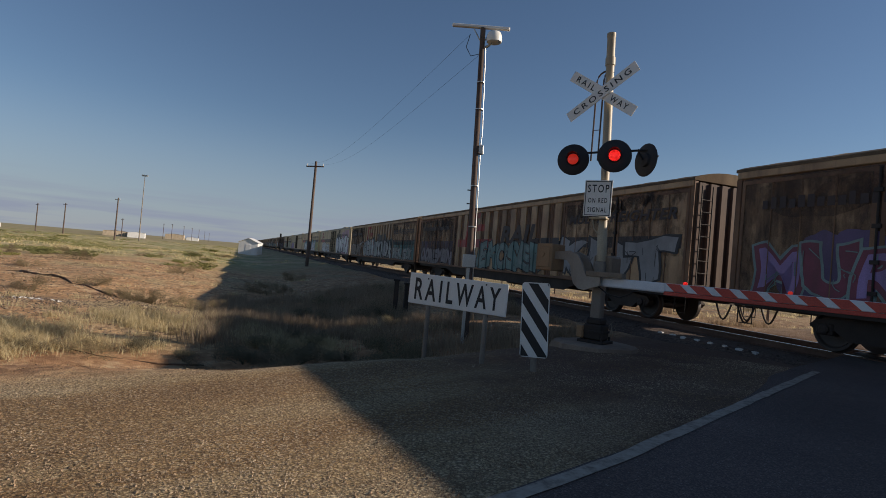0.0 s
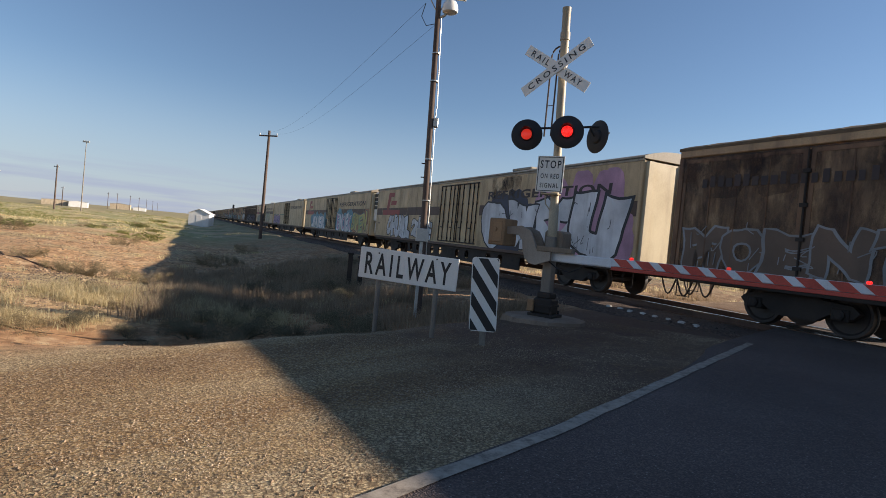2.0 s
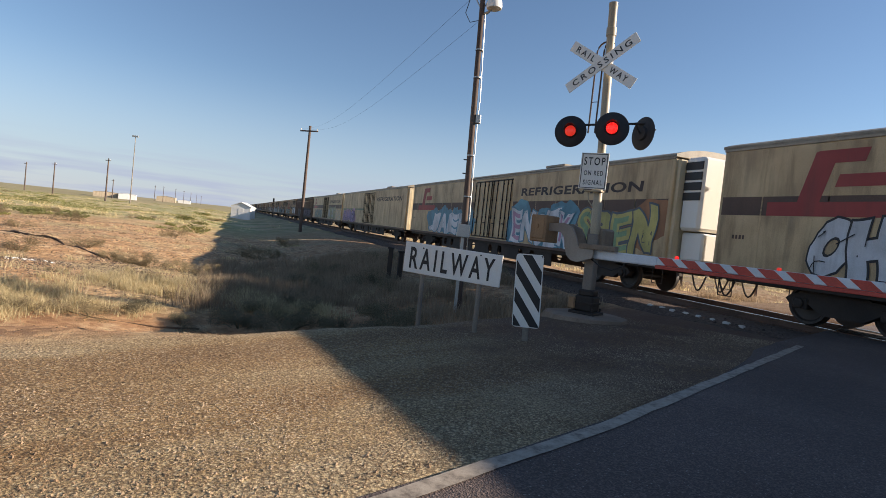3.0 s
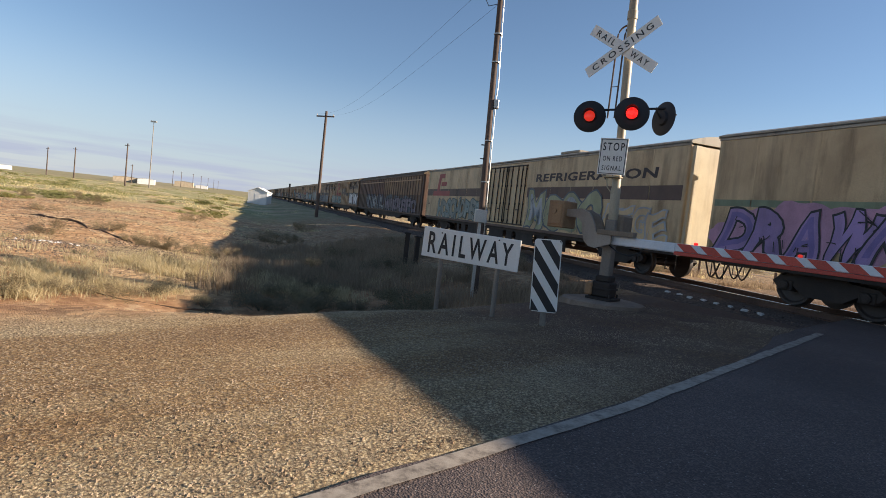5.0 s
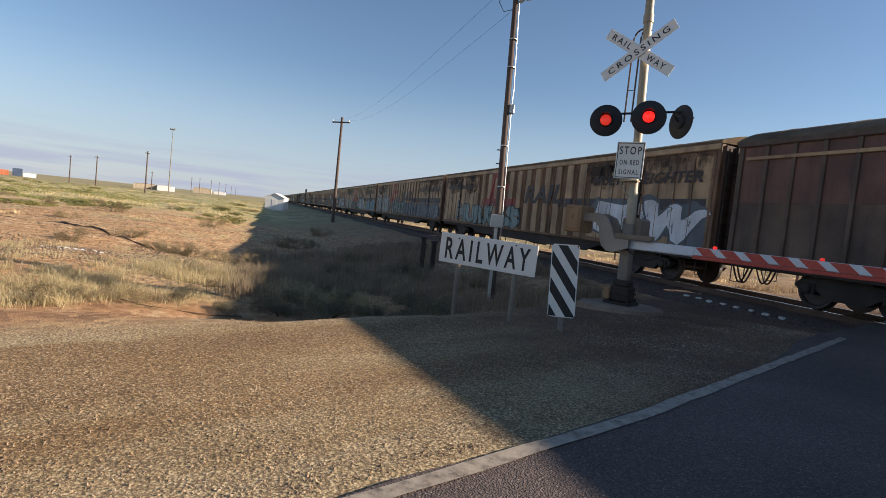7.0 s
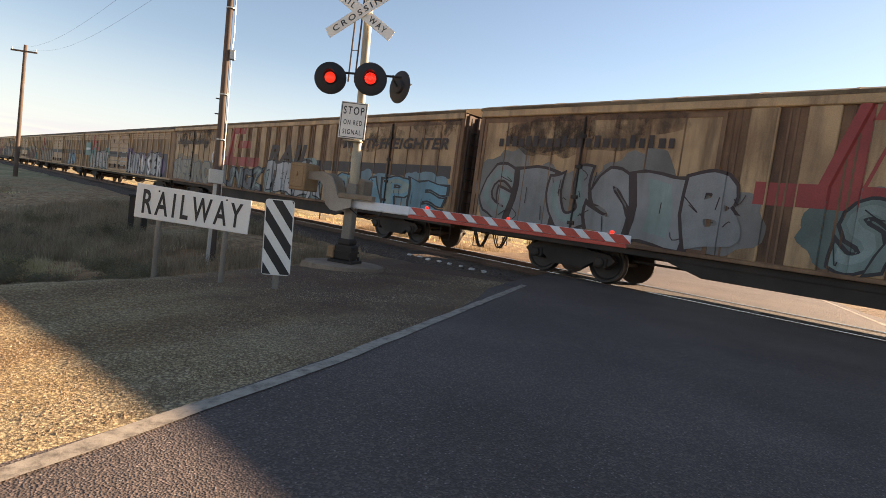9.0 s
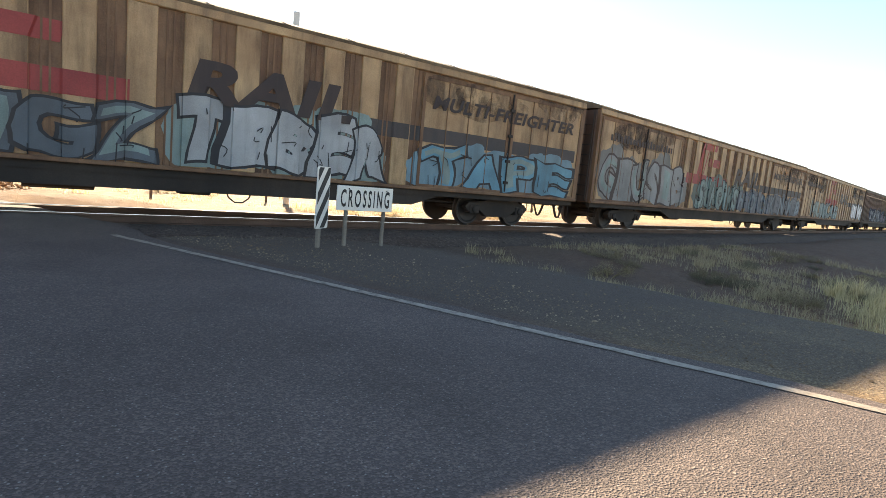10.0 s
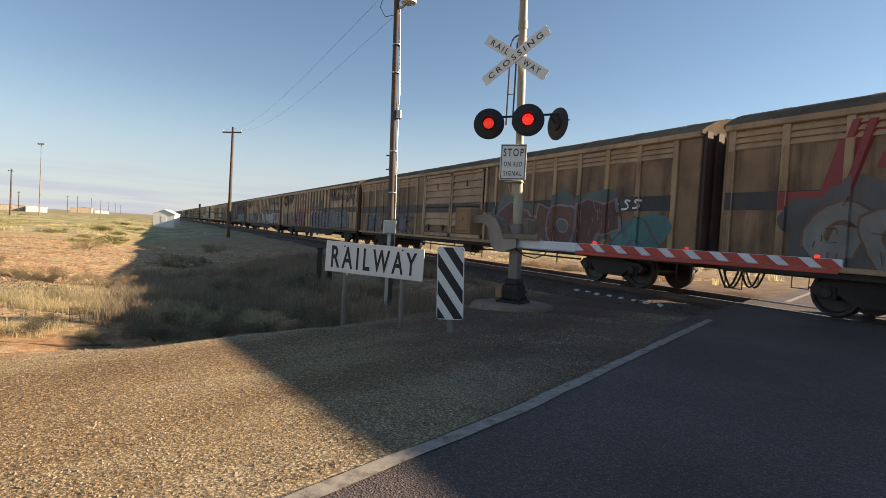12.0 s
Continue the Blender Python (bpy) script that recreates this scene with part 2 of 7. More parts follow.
# ---- mesh building ----
class Shape:
    """Collects boxes, tubes and prisms into one mesh."""

    def __init__(self):
        self.v, self.f, self.mi = [], [], []

    def add(self, verts, faces, mi=0):
        o = len(self.v)
        self.v += [tuple(p) for p in verts]
        self.f += [tuple(i + o for i in f) for f in faces]
        self.mi += [mi] * len(faces)
        return self

    def box(self, x0, x1, y0, y1, z0, z1, mi=0, c=0.0, m=None):
        if c <= 0:
            vs = [(x, y, z) for z in (z0, z1) for y in (y0, y1) for x in (x0, x1)]
            fs = [(0, 2, 3, 1), (4, 5, 7, 6), (0, 1, 5, 4), (2, 6, 7, 3), (0, 4, 6, 2), (1, 3, 7, 5)]
        else:
            bm = bmesh.new()
            bmesh.ops.create_cube(bm, size=1, matrix=Matrix.Translation(((x0 + x1) / 2, (y0 + y1) / 2, (z0 + z1) / 2)) @ Matrix.Diagonal((x1 - x0, y1 - y0, z1 - z0, 1)))
            bmesh.ops.bevel(bm, geom=bm.edges[:], offset=c, segments=1, affect="EDGES")
            bm.verts.index_update()
            vs, fs = [tuple(v.co) for v in bm.verts], [[v.index for v in f.verts] for f in bm.faces]
            bm.free()
        if m is not None:
            vs = [tuple(m @ Vector(v)) for v in vs]
        return self.add(vs, fs, mi)

    def tube(self, pts, r, n=8, mi=0, cap=True):
        """A tube along points; r is one radius or one a point."""
        pts = [Vector(p) for p in pts]
        rs = r if isinstance(r, (list, tuple)) else [r] * len(pts)
        vs = []
        for i, p in enumerate(pts):
            d = (pts[min(i + 1, len(pts) - 1)] - pts[max(i - 1, 0)]).normalized()
            a = d.orthogonal().normalized() if abs(d.z) > 0.95 else d.cross(Vector((0, 0, 1))).normalized()
            b = d.cross(a)
            vs += [p + (a * math.cos(k * math.tau / n) + b * math.sin(k * math.tau / n)) * rs[i] for k in range(n)]
        fs = [(i * n + k, i * n + (k + 1) % n, (i + 1) * n + (k + 1) % n, (i + 1) * n + k) for i in range(len(pts) - 1) for k in range(n)]
        if cap:
            fs += [tuple(range(n))[::-1], tuple((len(pts) - 1) * n + k for k in range(n))]
        return self.add(vs, fs, mi)

    def lathe(self, prof, m, n=20, mi=0):
        """Turns (radius, height) pairs about the z axis of m."""
        vs = [tuple(m @ Vector((r * math.cos(k * math.tau / n), r * math.sin(k * math.tau / n), h))) for r, h in prof for k in range(n)]
        fs = [(i * n + k, i * n + (k + 1) % n, (i + 1) * n + (k + 1) % n, (i + 1) * n + k) for i in range(len(prof) - 1) for k in range(n)]
        fs += [tuple(range(n))[::-1], tuple((len(prof) - 1) * n + k for k in range(n))]
        return self.add(vs, fs, mi)

    def prism(self, poly, axis, t0, t1, mi=0):
        """A flat outline given thickness along an axis: 'x' (y, z), 'y' (x, z) or 'z' (x, y)."""
        n = len(poly)
        at = {"x": lambda p, t: (t, p[0], p[1]), "y": lambda p, t: (p[0], t, p[1]), "z": lambda p, t: (p[0], p[1], t)}[axis]
        vs = [at(p, t0) for p in poly] + [at(p, t1) for p in poly]
        fs = [tuple(range(n)), tuple(range(2 * n - 1, n - 1, -1))] + [(i, (i + 1) % n, n + (i + 1) % n, n + i) for i in range(n)]
        return self.add(vs, fs, mi)

    def mesh(self, name, mats, smooth=False):
        me = bpy.data.meshes.new(name)
        me.from_pydata(self.v, [], self.f)
        for m in mats if isinstance(mats, (list, tuple)) else [mats]:
            me.materials.append(m)
        me.polygons.foreach_set("material_index", self.mi)
        bm = bmesh.new()
        bm.from_mesh(me)
        bmesh.ops.recalc_face_normals(bm, faces=bm.faces)
        bm.to_mesh(me)
        bm.free()
        if smooth:
            me.polygons.foreach_set("use_smooth", [True] * len(me.polygons))
            me.set_sharp_from_angle(angle=radians(40))
        return me


def part(name, shape, mats, parent=None, label="", at=None, smooth=False):
    ob = new(name, shape if isinstance(shape, bpy.types.Mesh) else shape.mesh(name, mats, smooth))
    if parent:
        ob.parent = parent
    if at is not None:
        ob.matrix_basis = at
    return tagged(ob, label)


def thing(name, label, category, at=None, group="", kind=""):
    ob = new(name)
    ob.empty_display_size = 0.2
    if at is not None:
        ob.matrix_basis = at
    return tagged(ob, label, category, group, kind)


def letters(text, size, width=None, space=1.06, weight=0.018):
    """Flat outline mesh data of a word in the built-in font: points in (x, y), centred, and faces."""
    cu = bpy.data.curves.new("word", "FONT")
    cu.body, cu.size, cu.align_x, cu.align_y, cu.resolution_u, cu.space_character = text, size, "CENTER", "CENTER", 3, space
    cu.offset = size * weight
    ob = bpy.data.objects.new("word", cu)
    me = bpy.data.meshes.new_from_object(ob)
    vs, fs = [tuple(v.co) for v in me.vertices], [tuple(p.vertices) for p in me.polygons]
    bpy.data.objects.remove(ob)
    bpy.data.curves.remove(cu)
    bpy.data.meshes.remove(me)
    xs, ys = [v[0] for v in vs], [v[1] for v in vs]
    cx, cy = (min(xs) + max(xs)) / 2, (min(ys) + max(ys)) / 2
    k = width / (max(xs) - min(xs)) if width else 1.0
    return [((x - cx) * k, y - cy) for x, y, _ in vs], fs


def sign_text(parent, text, size, width, x, z, y, space=1.06, weight=0.018):
    """A word on a sign, one raised sheet a letter, in the x-z plane at depth y, facing -y."""
    vs, fs = letters(text, size, width, space, weight)
    root = list(range(len(vs)))

    def find(i):
        while root[i] != i:
            root[i] = root[root[i]]
            i = root[i]
        return i

    for f in fs:
        for i in f[1:]:
            root[find(i)] = find(f[0])
    groups = {}
    for f in fs:
        groups.setdefault(find(f[0]), []).append(f)
    for faces in groups.values():
        used = sorted({i for f in faces for i in f})
        at = {i: k for k, i in enumerate(used)}
        part("letter", Shape().add([(x + vs[i][0], y, z + vs[i][1]) for i in used], [tuple(at[i] for i in f) for f in faces]), BLACKP, parent)


# ---- plan ----
# Road: straight, edge lines 7 m apart. Track: straight, then a slow curve past the crossing.
ROAD_U, ROAD_N = Vector((0.731, 0.682)), Vector((0.682, -0.731))


def road_xy(a, b):
    return ROAD_U.x * a + ROAD_N.x * b, ROAD_U.y * a + ROAD_N.y * b


def road_ab(x, y):
    return x * ROAD_U.x + y * ROAD_U.y, x * ROAD_N.x + y * ROAD_N.y


STEP = 0.25
ARC = np.arange(-900, 620.01, STEP)
_az = np.radians(180 - 19.8 - 9.0 * np.clip((ARC - 0.0) / 40.0, 0, 1))
_d = np.stack([np.sin(_az), np.cos(_az)], 1)
LINE = np.concatenate([[(0, 0)], np.cumsum((_d[1:] + _d[:-1]) / 2 * STEP, 0)])
LINE += np.array((10.93, 7.57)) - LINE[int(np.argmin(np.abs(ARC)))]


def on_track(s, off=0.0):
    """Point beside the track's middle at arc length s; off to the far side of it."""
    x, y = np.interp(s, ARC, LINE[:, 0]), np.interp(s, ARC, LINE[:, 1])
    az = math.radians(180 - 19.8 - 9.0 * min(1, max(0, (s - 0.0) / 40.0)))
    return x - math.cos(az) * off, y + math.sin(az) * off, math.degrees(math.pi / 2 - az)


_coarse = LINE[::16]


def track_dist(x, y):
    x, y = np.atleast_1d(x), np.atleast_1d(y)
    out = np.empty(len(x))
    for i in range(0, len(x), 4000):
        d = np.hypot(x[i:i + 4000, None] - _coarse[None, :, 0], y[i:i + 4000, None] - _coarse[None, :, 1])
        k = np.argmin(d, 1)
        p, q = _coarse[np.maximum(k - 1, 0)], _coarse[np.minimum(k + 1, len(_coarse) - 1)]
        t = (q - p) / np.linalg.norm(q - p, axis=1, keepdims=True)
        w = np.stack([x[i:i + 4000], y[i:i + 4000]], 1) - p
        out[i:i + 4000] = np.abs(w[:, 0] * t[:, 1] - w[:, 1] * t[:, 0])
    return out


def smooth(v, lo, hi):
    u = np.clip((v - lo) / (hi - lo), 0, 1)
    return u * u * (3 - 2 * u)


def wave(x, y, k, seed):
    return np.sin(x * k + seed * 1.7 + 1.3 * np.sin(y * k * 0.7 + seed)) * np.cos(y * k * 1.1 - seed * 0.9 + 0.8 * np.sin(x * k * 0.6))


def ground_z(x, y):
    x, y = np.asarray(x, float), np.asarray(y, float)
    a, b = road_ab(x, y)
    td = track_dist(x.ravel(), y.ravel()).reshape(x.shape)
    edge = 0.35 * wave(x, y, 0.9, 2.0)
    crest = np.clip(7.3 - 0.38 * a, 6.2, 7.3) + 0.4 * edge
    pad = smooth(-b, crest, crest + 1.3) + smooth(b, 8.0 + edge, 10.5 + edge)
    r = np.hypot(x, y)
    low = -0.62 + 0.16 * wave(x, y, 0.35, 1.0) + 0.06 * wave(x, y, 1.3, 4.0)
    low = low - 0.28 * smooth(td, 7.5, 10.5) * (1 - smooth(td, 13, 19)) * smooth(-b, 6, 8)
    near = 1 - smooth(td, 5.0, 11.0)
    low = low * (1 - 0.6 * near)
    fall = np.clip(-b - 2.3, 0, 4.0)
    z = (-0.04 - 0.035 * fall) * (1 - pad) + low * pad
    z = z + 0.005 * wave(x, y, 2.3, 3.0) + 0.003 * wave(x, y, 5.1, 7.0)
    z = z * 1.0 - 0.32 * (1 - smooth(td, 2.3, 3.4))
    on_road = (1 - smooth(np.abs(b - 1.37), 2.9, 3.4))
    return z * (1 - on_road) + np.minimum(z, -0.12) * on_road


# ---- ground ----
def ground_material():
    m, n, l, b = material("red earth, gravel and dry scrub", 0.95)
    p = place_coords(n)
    sep = n.new("ShaderNodeSeparateXYZ")
    l.new(p, sep.inputs[0])
    dot = n.new("ShaderNodeVectorMath")
    dot.operation = "DOT_PRODUCT"
    l.new(p, dot.inputs[0])
    dot.inputs[1].default_value = (ROAD_N.x, ROAD_N.y, 0)

    def remap(v, lo, hi):
        r = n.new("ShaderNodeMapRange")
        r.interpolation_type = "SMOOTHSTEP"
        r.inputs[1].default_value, r.inputs[2].default_value = lo, hi
        l.new(v, r.inputs[0])
        return r.outputs[0]

    def math_node(op, u, v):
        k = n.new("ShaderNodeMath")
        k.operation = op
        for i, w in enumerate((u, v)):
            if isinstance(w, (int, float)):
                k.inputs[i].default_value = w
            else:
                l.new(w, k.inputs[i])
        return k.outputs[0]

    big = noise_node(n, l, p, 0.22, 6, 0.6)
    mid = noise_node(n, l, p, 1.7, 5, 0.6)
    fine = noise_node(n, l, p, 38, 5, 0.8)
    vor = n.new("ShaderNodeTexVoronoi")
    vor.inputs["Scale"].default_value = 50
    vor.inputs["Randomness"].default_value = 1.0
    l.new(p, vor.inputs["Vector"])
    # gravel of the shoulders: pale and rusty stones over brown fines
    stones = ramp_node(n, l, vor.outputs["Color"], [(0.10, (0.078, 0.040, 0.016)), (0.36, (0.285, 0.162, 0.062)), (0.64, (0.58, 0.39, 0.178)), (0.9, (0.88, 0.715, 0.46))])
    along = n.new("ShaderNodeVectorMath")
    along.operation = "DOT_PRODUCT"
    l.new(p, along.inputs[0])
    along.inputs[1].default_value = (ROAD_U.x, ROAD_U.y, 0)
    lanes = n.new("ShaderNodeCombineXYZ")
    l.new(math_node("MULTIPLY", along.outputs["Value"], 0.16), lanes.inputs[0])
    l.new(dot.outputs["Value"], lanes.inputs[1])
    # lanes swept by tyres: brown fines between bands of pale loose stone
    swept = noise_node(n, l, lanes.outputs[0], 0.9, 5, 0.6)
    across = math_node("ADD", dot.outputs["Value"], math_node("MULTIPLY", math_node("SUBTRACT", noise_node(n, l, p, 0.9, 4, 0.6), 0.5), 1.1))
    loose = math_node("ADD", math_node("MULTIPLY", remap(across, -3.55, -3.0), remap(across, 2.0, 0.0)), remap(across, -5.6, -6.0))
    swept = math_node("ADD", math_node("MULTIPLY", math_node("ADD", swept, 0.105), 0.72), math_node("MULTIPLY", loose, 0.16))
    tint = ramp_node(n, l, swept, [(0.37, (0.245, 0.138, 0.050)), (0.45, (0.40, 0.242, 0.092)), (0.53, (0.59, 0.44, 0.225)), (0.60, (0.72, 0.585, 0.355))])
    gravel = mix_node(n, l, 0.52, stones, tint)
    # darker brown in the gaps between the stones
    gravel = mix_node(n, l, math_node("MULTIPLY", remap(vor.outputs["Distance"], 0.38, 0.64), 0.62), gravel, (0.085, 0.046, 0.020))
    # open ground: red earth, pale crust, straw litter, grey-green low scrub
    small = n.new("ShaderNodeTexVoronoi")
    small.inputs["Scale"].default_value = 9
    l.new(p, small.inputs["Vector"])
    soil = ramp_node(n, l, mid, [(0.3, (0.34, 0.178, 0.078)), (0.52, (0.50, 0.305, 0.148)), (0.72, (0.62, 0.45, 0.26))])
    straw = ramp_node(n, l, fine, [(0.3, (0.27, 0.185, 0.085)), (0.7, (0.55, 0.43, 0.23))])
    open_ground = mix_node(n, l, ramp_node(n, l, big, [(0.5, (0, 0, 0)), (0.6, (1, 1, 1))]), soil, straw)
    open_ground = mix_node(n, l, 0.6, open_ground, ramp_node(n, l, small.outputs["Color"], [(0.2, (0.2, 0.18, 0.16)), (0.8, (0.78, 0.78, 0.78))]), "OVERLAY")
    rad = n.new("ShaderNodeVectorMath")
    rad.operation = "LENGTH"
    l.new(p, rad.inputs[0])
    far = remap(rad.outputs["Value"], 38, 60)
    scrub = ramp_node(n, l, noise_node(n, l, p, 0.10, 6, 0.65, (1, 2.4, 1)), [(0.34, (0.50, 0.33, 0.18)), (0.44, (0.56, 0.44, 0.25)), (0.52, (0.27, 0.27, 0.10)), (0.62, (0.50, 0.40, 0.21)), (0.75, (0.44, 0.27, 0.14))])
    open_ground = mix_node(n, l, far, open_ground, scrub)
    open_ground = mix_node(n, l, math_node("MULTIPLY", remap(rad.outputs["Value"], 110, 300), 0.75), open_ground, ramp_node(n, l, noise_node(n, l, p, 0.012, 5, 0.6, (1, 3, 1)), [(0.35, (0.30, 0.21, 0.115)), (0.5, (0.21, 0.19, 0.085)), (0.65, (0.36, 0.29, 0.15))]))
    on_left = remap(dot.outputs["Value"], -6.9, -6.0)
    on_right = remap(dot.outputs["Value"], 9.5, 8.3)
    shoulder = math_node("MULTIPLY", on_left, on_right)
    wob = math_node("ADD", shoulder, math_node("MULTIPLY", math_node("SUBTRACT", mid, 0.5), math_node("MULTIPLY", shoulder, math_node("SUBTRACT", 1.0, shoulder))))
    col = mix_node(n, l, wob, open_ground, gravel)
    # dark brown tint towards the rails: the train's shadow deepened in the ground colour
    td = n.new("ShaderNodeVectorMath")
    td.operation = "DOT_PRODUCT"
    l.new(p, td.inputs[0])
    td.inputs[1].default_value = (0.939, 0.343, 0)
    shade_tint = math_node("MULTIPLY", remap(math_node("ADD", td.outputs["Value"], math_node("MULTIPLY", mid, 3.0)), 2.7, 6.1), remap(td.outputs["Value"], 24, 19))
    shade_tint = math_node("MULTIPLY", shade_tint, math_node("ADD", math_node("MULTIPLY", remap(dot.outputs["Value"], -7.6, -6.2), 0.7), 0.3))
    col = mix_node(n, l, math_node("MULTIPLY", shade_tint, 0.88), col, ramp_node(n, l, fine, [(0.3, (0.062, 0.029, 0.021)), (0.7, (0.15, 0.083, 0.058))]))
    # grey roadside gravel on the far shoulder, browner earth beyond the rails
    grey = math_node("MULTIPLY", math_node("MULTIPLY", remap(dot.outputs["Value"], 4.5, 5.5), remap(dot.outputs["Value"], 12.0, 9.0)), remap(td.outputs["Value"], 14, 12))
    col = mix_node(n, l, math_node("MULTIPLY", grey, 0.65), col, ramp_node(n, l, fine, [(0.3, (0.06, 0.05, 0.042)), (0.7, (0.17, 0.145, 0.12))]))
    beyond = math_node("MULTIPLY", remap(td.outputs["Value"], 14.5, 17), 0.6)
    col = mix_node(n, l, beyond, col, ramp_node(n, l, mid, [(0.3, (0.12, 0.07, 0.035)), (0.6, (0.26, 0.175, 0.09)), (0.75, (0.36, 0.27, 0.14))]))
    # bare red earth at the foot of the shoulder
    red = math_node("MULTIPLY", math_node("MULTIPLY", remap(across, -6.6, -7.3), remap(across, -11.6, -10.2)), remap(td.outputs["Value"], 7.5, 4.5))
    col = mix_node(n, l, math_node("MULTIPLY", red, 0.45), col, ramp_node(n, l, mid, [(0.3, (0.27, 0.115, 0.045)), (0.55, (0.43, 0.215, 0.095)), (0.75, (0.52, 0.33, 0.18))]))
    l.new(col, b.inputs["Base Color"])
    h = math_node("ADD", math_node("MULTIPLY", fine, 1.3), math_node("MULTIPLY", vor.outputs["Distance"], 0.7))
    bump_node(n, l, h, b, 1.0, 0.024)
    return m


GROUND = ground_material()


def build_ground():
    n = 300
    u = np.linspace(-1, 1, n)
    ax = 5.0 * np.sinh(7.0 * u)
    X, Y = np.meshgrid(ax, ax)
    X, Y = X.ravel(), Y.ravel()
    Z = ground_z(X, Y)
    idx = np.arange(n * n).reshape(n, n)
    f = np.stack([idx[:-1, :-1], idx[:-1, 1:], idx[1:, 1:], idx[1:, :-1]], -1).reshape(-1, 4)
    me = bpy.data.meshes.new("ground")
    me.from_pydata(np.stack([X, Y, Z], 1).tolist(), [], f.tolist())
    me.materials.append(GROUND)
    me.polygons.foreach_set("use_smooth", [True] * len(me.polygons))
    tagged(new("ground", me), "red earth and gravel plain with dry scrub", "ground", kind="structure")


build_ground()


# ---- road ----
def asphalt_material():
    m, n, l, b = material("old asphalt", 0.82)
    p = place_coords(n)
    agg = n.new("ShaderNodeTexVoronoi")
    agg.inputs["Scale"].default_value = 90
    l.new(p, agg.inputs["Vector"])
    base = ramp_node(n, l, noise_node(n, l, p, 0.6, 5, 0.6), [(0.35, (0.092, 0.066, 0.056)), (0.7, (0.143, 0.106, 0.092))])
    speck = ramp_node(n, l, agg.outputs["Color"], [(0.40, (0.25, 0.25, 0.25)), (0.88, (0.7, 0.69, 0.67)), (0.97, (0.95, 0.95, 0.93))])
    col = mix_node(n, l, 0.8, base, speck, "OVERLAY")
    chip = n.new("ShaderNodeTexVoronoi")
    chip.inputs["Scale"].default_value = 26
    l.new(p, chip.inputs["Vector"])
    col = mix_node(n, l, ramp_node(n, l, chip.outputs["Distance"], [(0.10, (0.75, 0.75, 0.75)), (0.16, (0, 0, 0))]), col, (0.30, 0.27, 0.24))
    l.new(col, b.inputs["Base Color"])
    bump_node(n, l, agg.outputs["Distance"], b, 0.7, 0.008)
    return m


def line_material():
    m, n, l, b = material("worn white road paint", 0.7)
    p = place_coords(n)
    wear = ramp_node(n, l, noise_node(n, l, p, 9, 6, 0.75), [(0.32, (0.10, 0.078, 0.06)), (0.5, (0.31, 0.262, 0.205)), (0.72, (0.42, 0.362, 0.29))])
    l.new(wear, b.inputs["Base Color"])
    bump_node(n, l, noise_node(n, l, p, 70, 3), b, 0.4, 0.005)
    return m


ASPHALT, ROADPAINT = asphalt_material(), line_material()


def build_road():
    road = thing("road", "dark asphalt road over the rail crossing", "road", kind="structure")
    sh, rng = Shape(), random.Random(5)
    st = [-60 + i * 0.5 for i in range(240)] + [60 + i * 12 for i in range(60)]
    rows = []
    for a in st:
        e0, e1 = -2.055 - 0.06 * min(7.5, max(0.0, a - 3.5)) + rng.uniform(-0.03, 0.015), 4.85 + rng.uniform(-0.06, 0.06)
        w = float(smooth(a, 7.0, 9.5) * (1 - smooth(a, 15.5, 18)))
        e0, e1 = e0 - 0.25 * w, e1 + 0.5 * w
        rows.append([(*road_xy(a, e0), -0.5), (*road_xy(a, e0), 0.0), (*road_xy(a, 1.3), 0.012), (*road_xy(a, e1), 0.0), (*road_xy(a, e1), -0.5)])
    vs = [p for r in rows for p in r]
    fs = [(i * 5 + k, i * 5 + k + 1, i * 5 + k + 6, i * 5 + k + 5) for i in range(len(rows) - 1) for k in range(4)]
    sh.add(vs, fs)
    part("asphalt", sh, ASPHALT, road)

    def line(b0, a0, a1, w, seed, splay=0.0):
        r = random.Random(seed)
        n = int((a1 - a0) / 0.25) + 2
        L = []
        for i in range(n):
            a = a0 + (a1 - a0) * i / (n - 1)
            b = b0 - splay * max(0.0, a - 3.5)
            z = 0.012 * (1 - abs(b - 1.3) / 3.9) + 0.0055
            L += [(*road_xy(a, b - w / 2 + r.uniform(-0.008, 0.008)), z), (*road_xy(a, b + w / 2 + r.uniform(-0.008, 0.008)), z)]
        part("edge_line", Shape().add(L, [(2 * i, 2 * i + 1, 2 * i + 3, 2 * i + 2) for i in range(n - 1)]), ROADPAINT, road, "worn white painted edge line")

    line(-1.985, -25, 10.6, 0.115, 1, 0.06)
    line(4.6, -25, 8.15, 0.11, 2)
    line(-2.05, 16.2, 70, 0.12, 3)
    line(4.5, 13.5, 70, 0.12, 4)


build_road()


# ---- track ----
def ballast_material():
    m, n, l, b = material("dark railway ballast", 0.9)
    p = place_coords(n)
    vor = n.new("ShaderNodeTexVoronoi")
    vor.inputs["Scale"].default_value = 22
    l.new(p, vor.inputs["Vector"])
    col = ramp_node(n, l, vor.outputs["Color"], [(0.1, (0.038, 0.026, 0.02)), (0.6, (0.09, 0.062, 0.046)), (0.95, (0.18, 0.135, 0.105))])
    col = mix_node(n, l, 0.4, col, ramp_node(n, l, noise_node(n, l, p, 0.7, 4), [(0.3, (0.10, 0.056, 0.037)), (0.7, (0.15, 0.105, 0.078))]))
    l.new(col, b.inputs["Base Color"])
    bump_node(n, l, vor.outputs["Distance"], b, 1.0, 0.03)
    return m


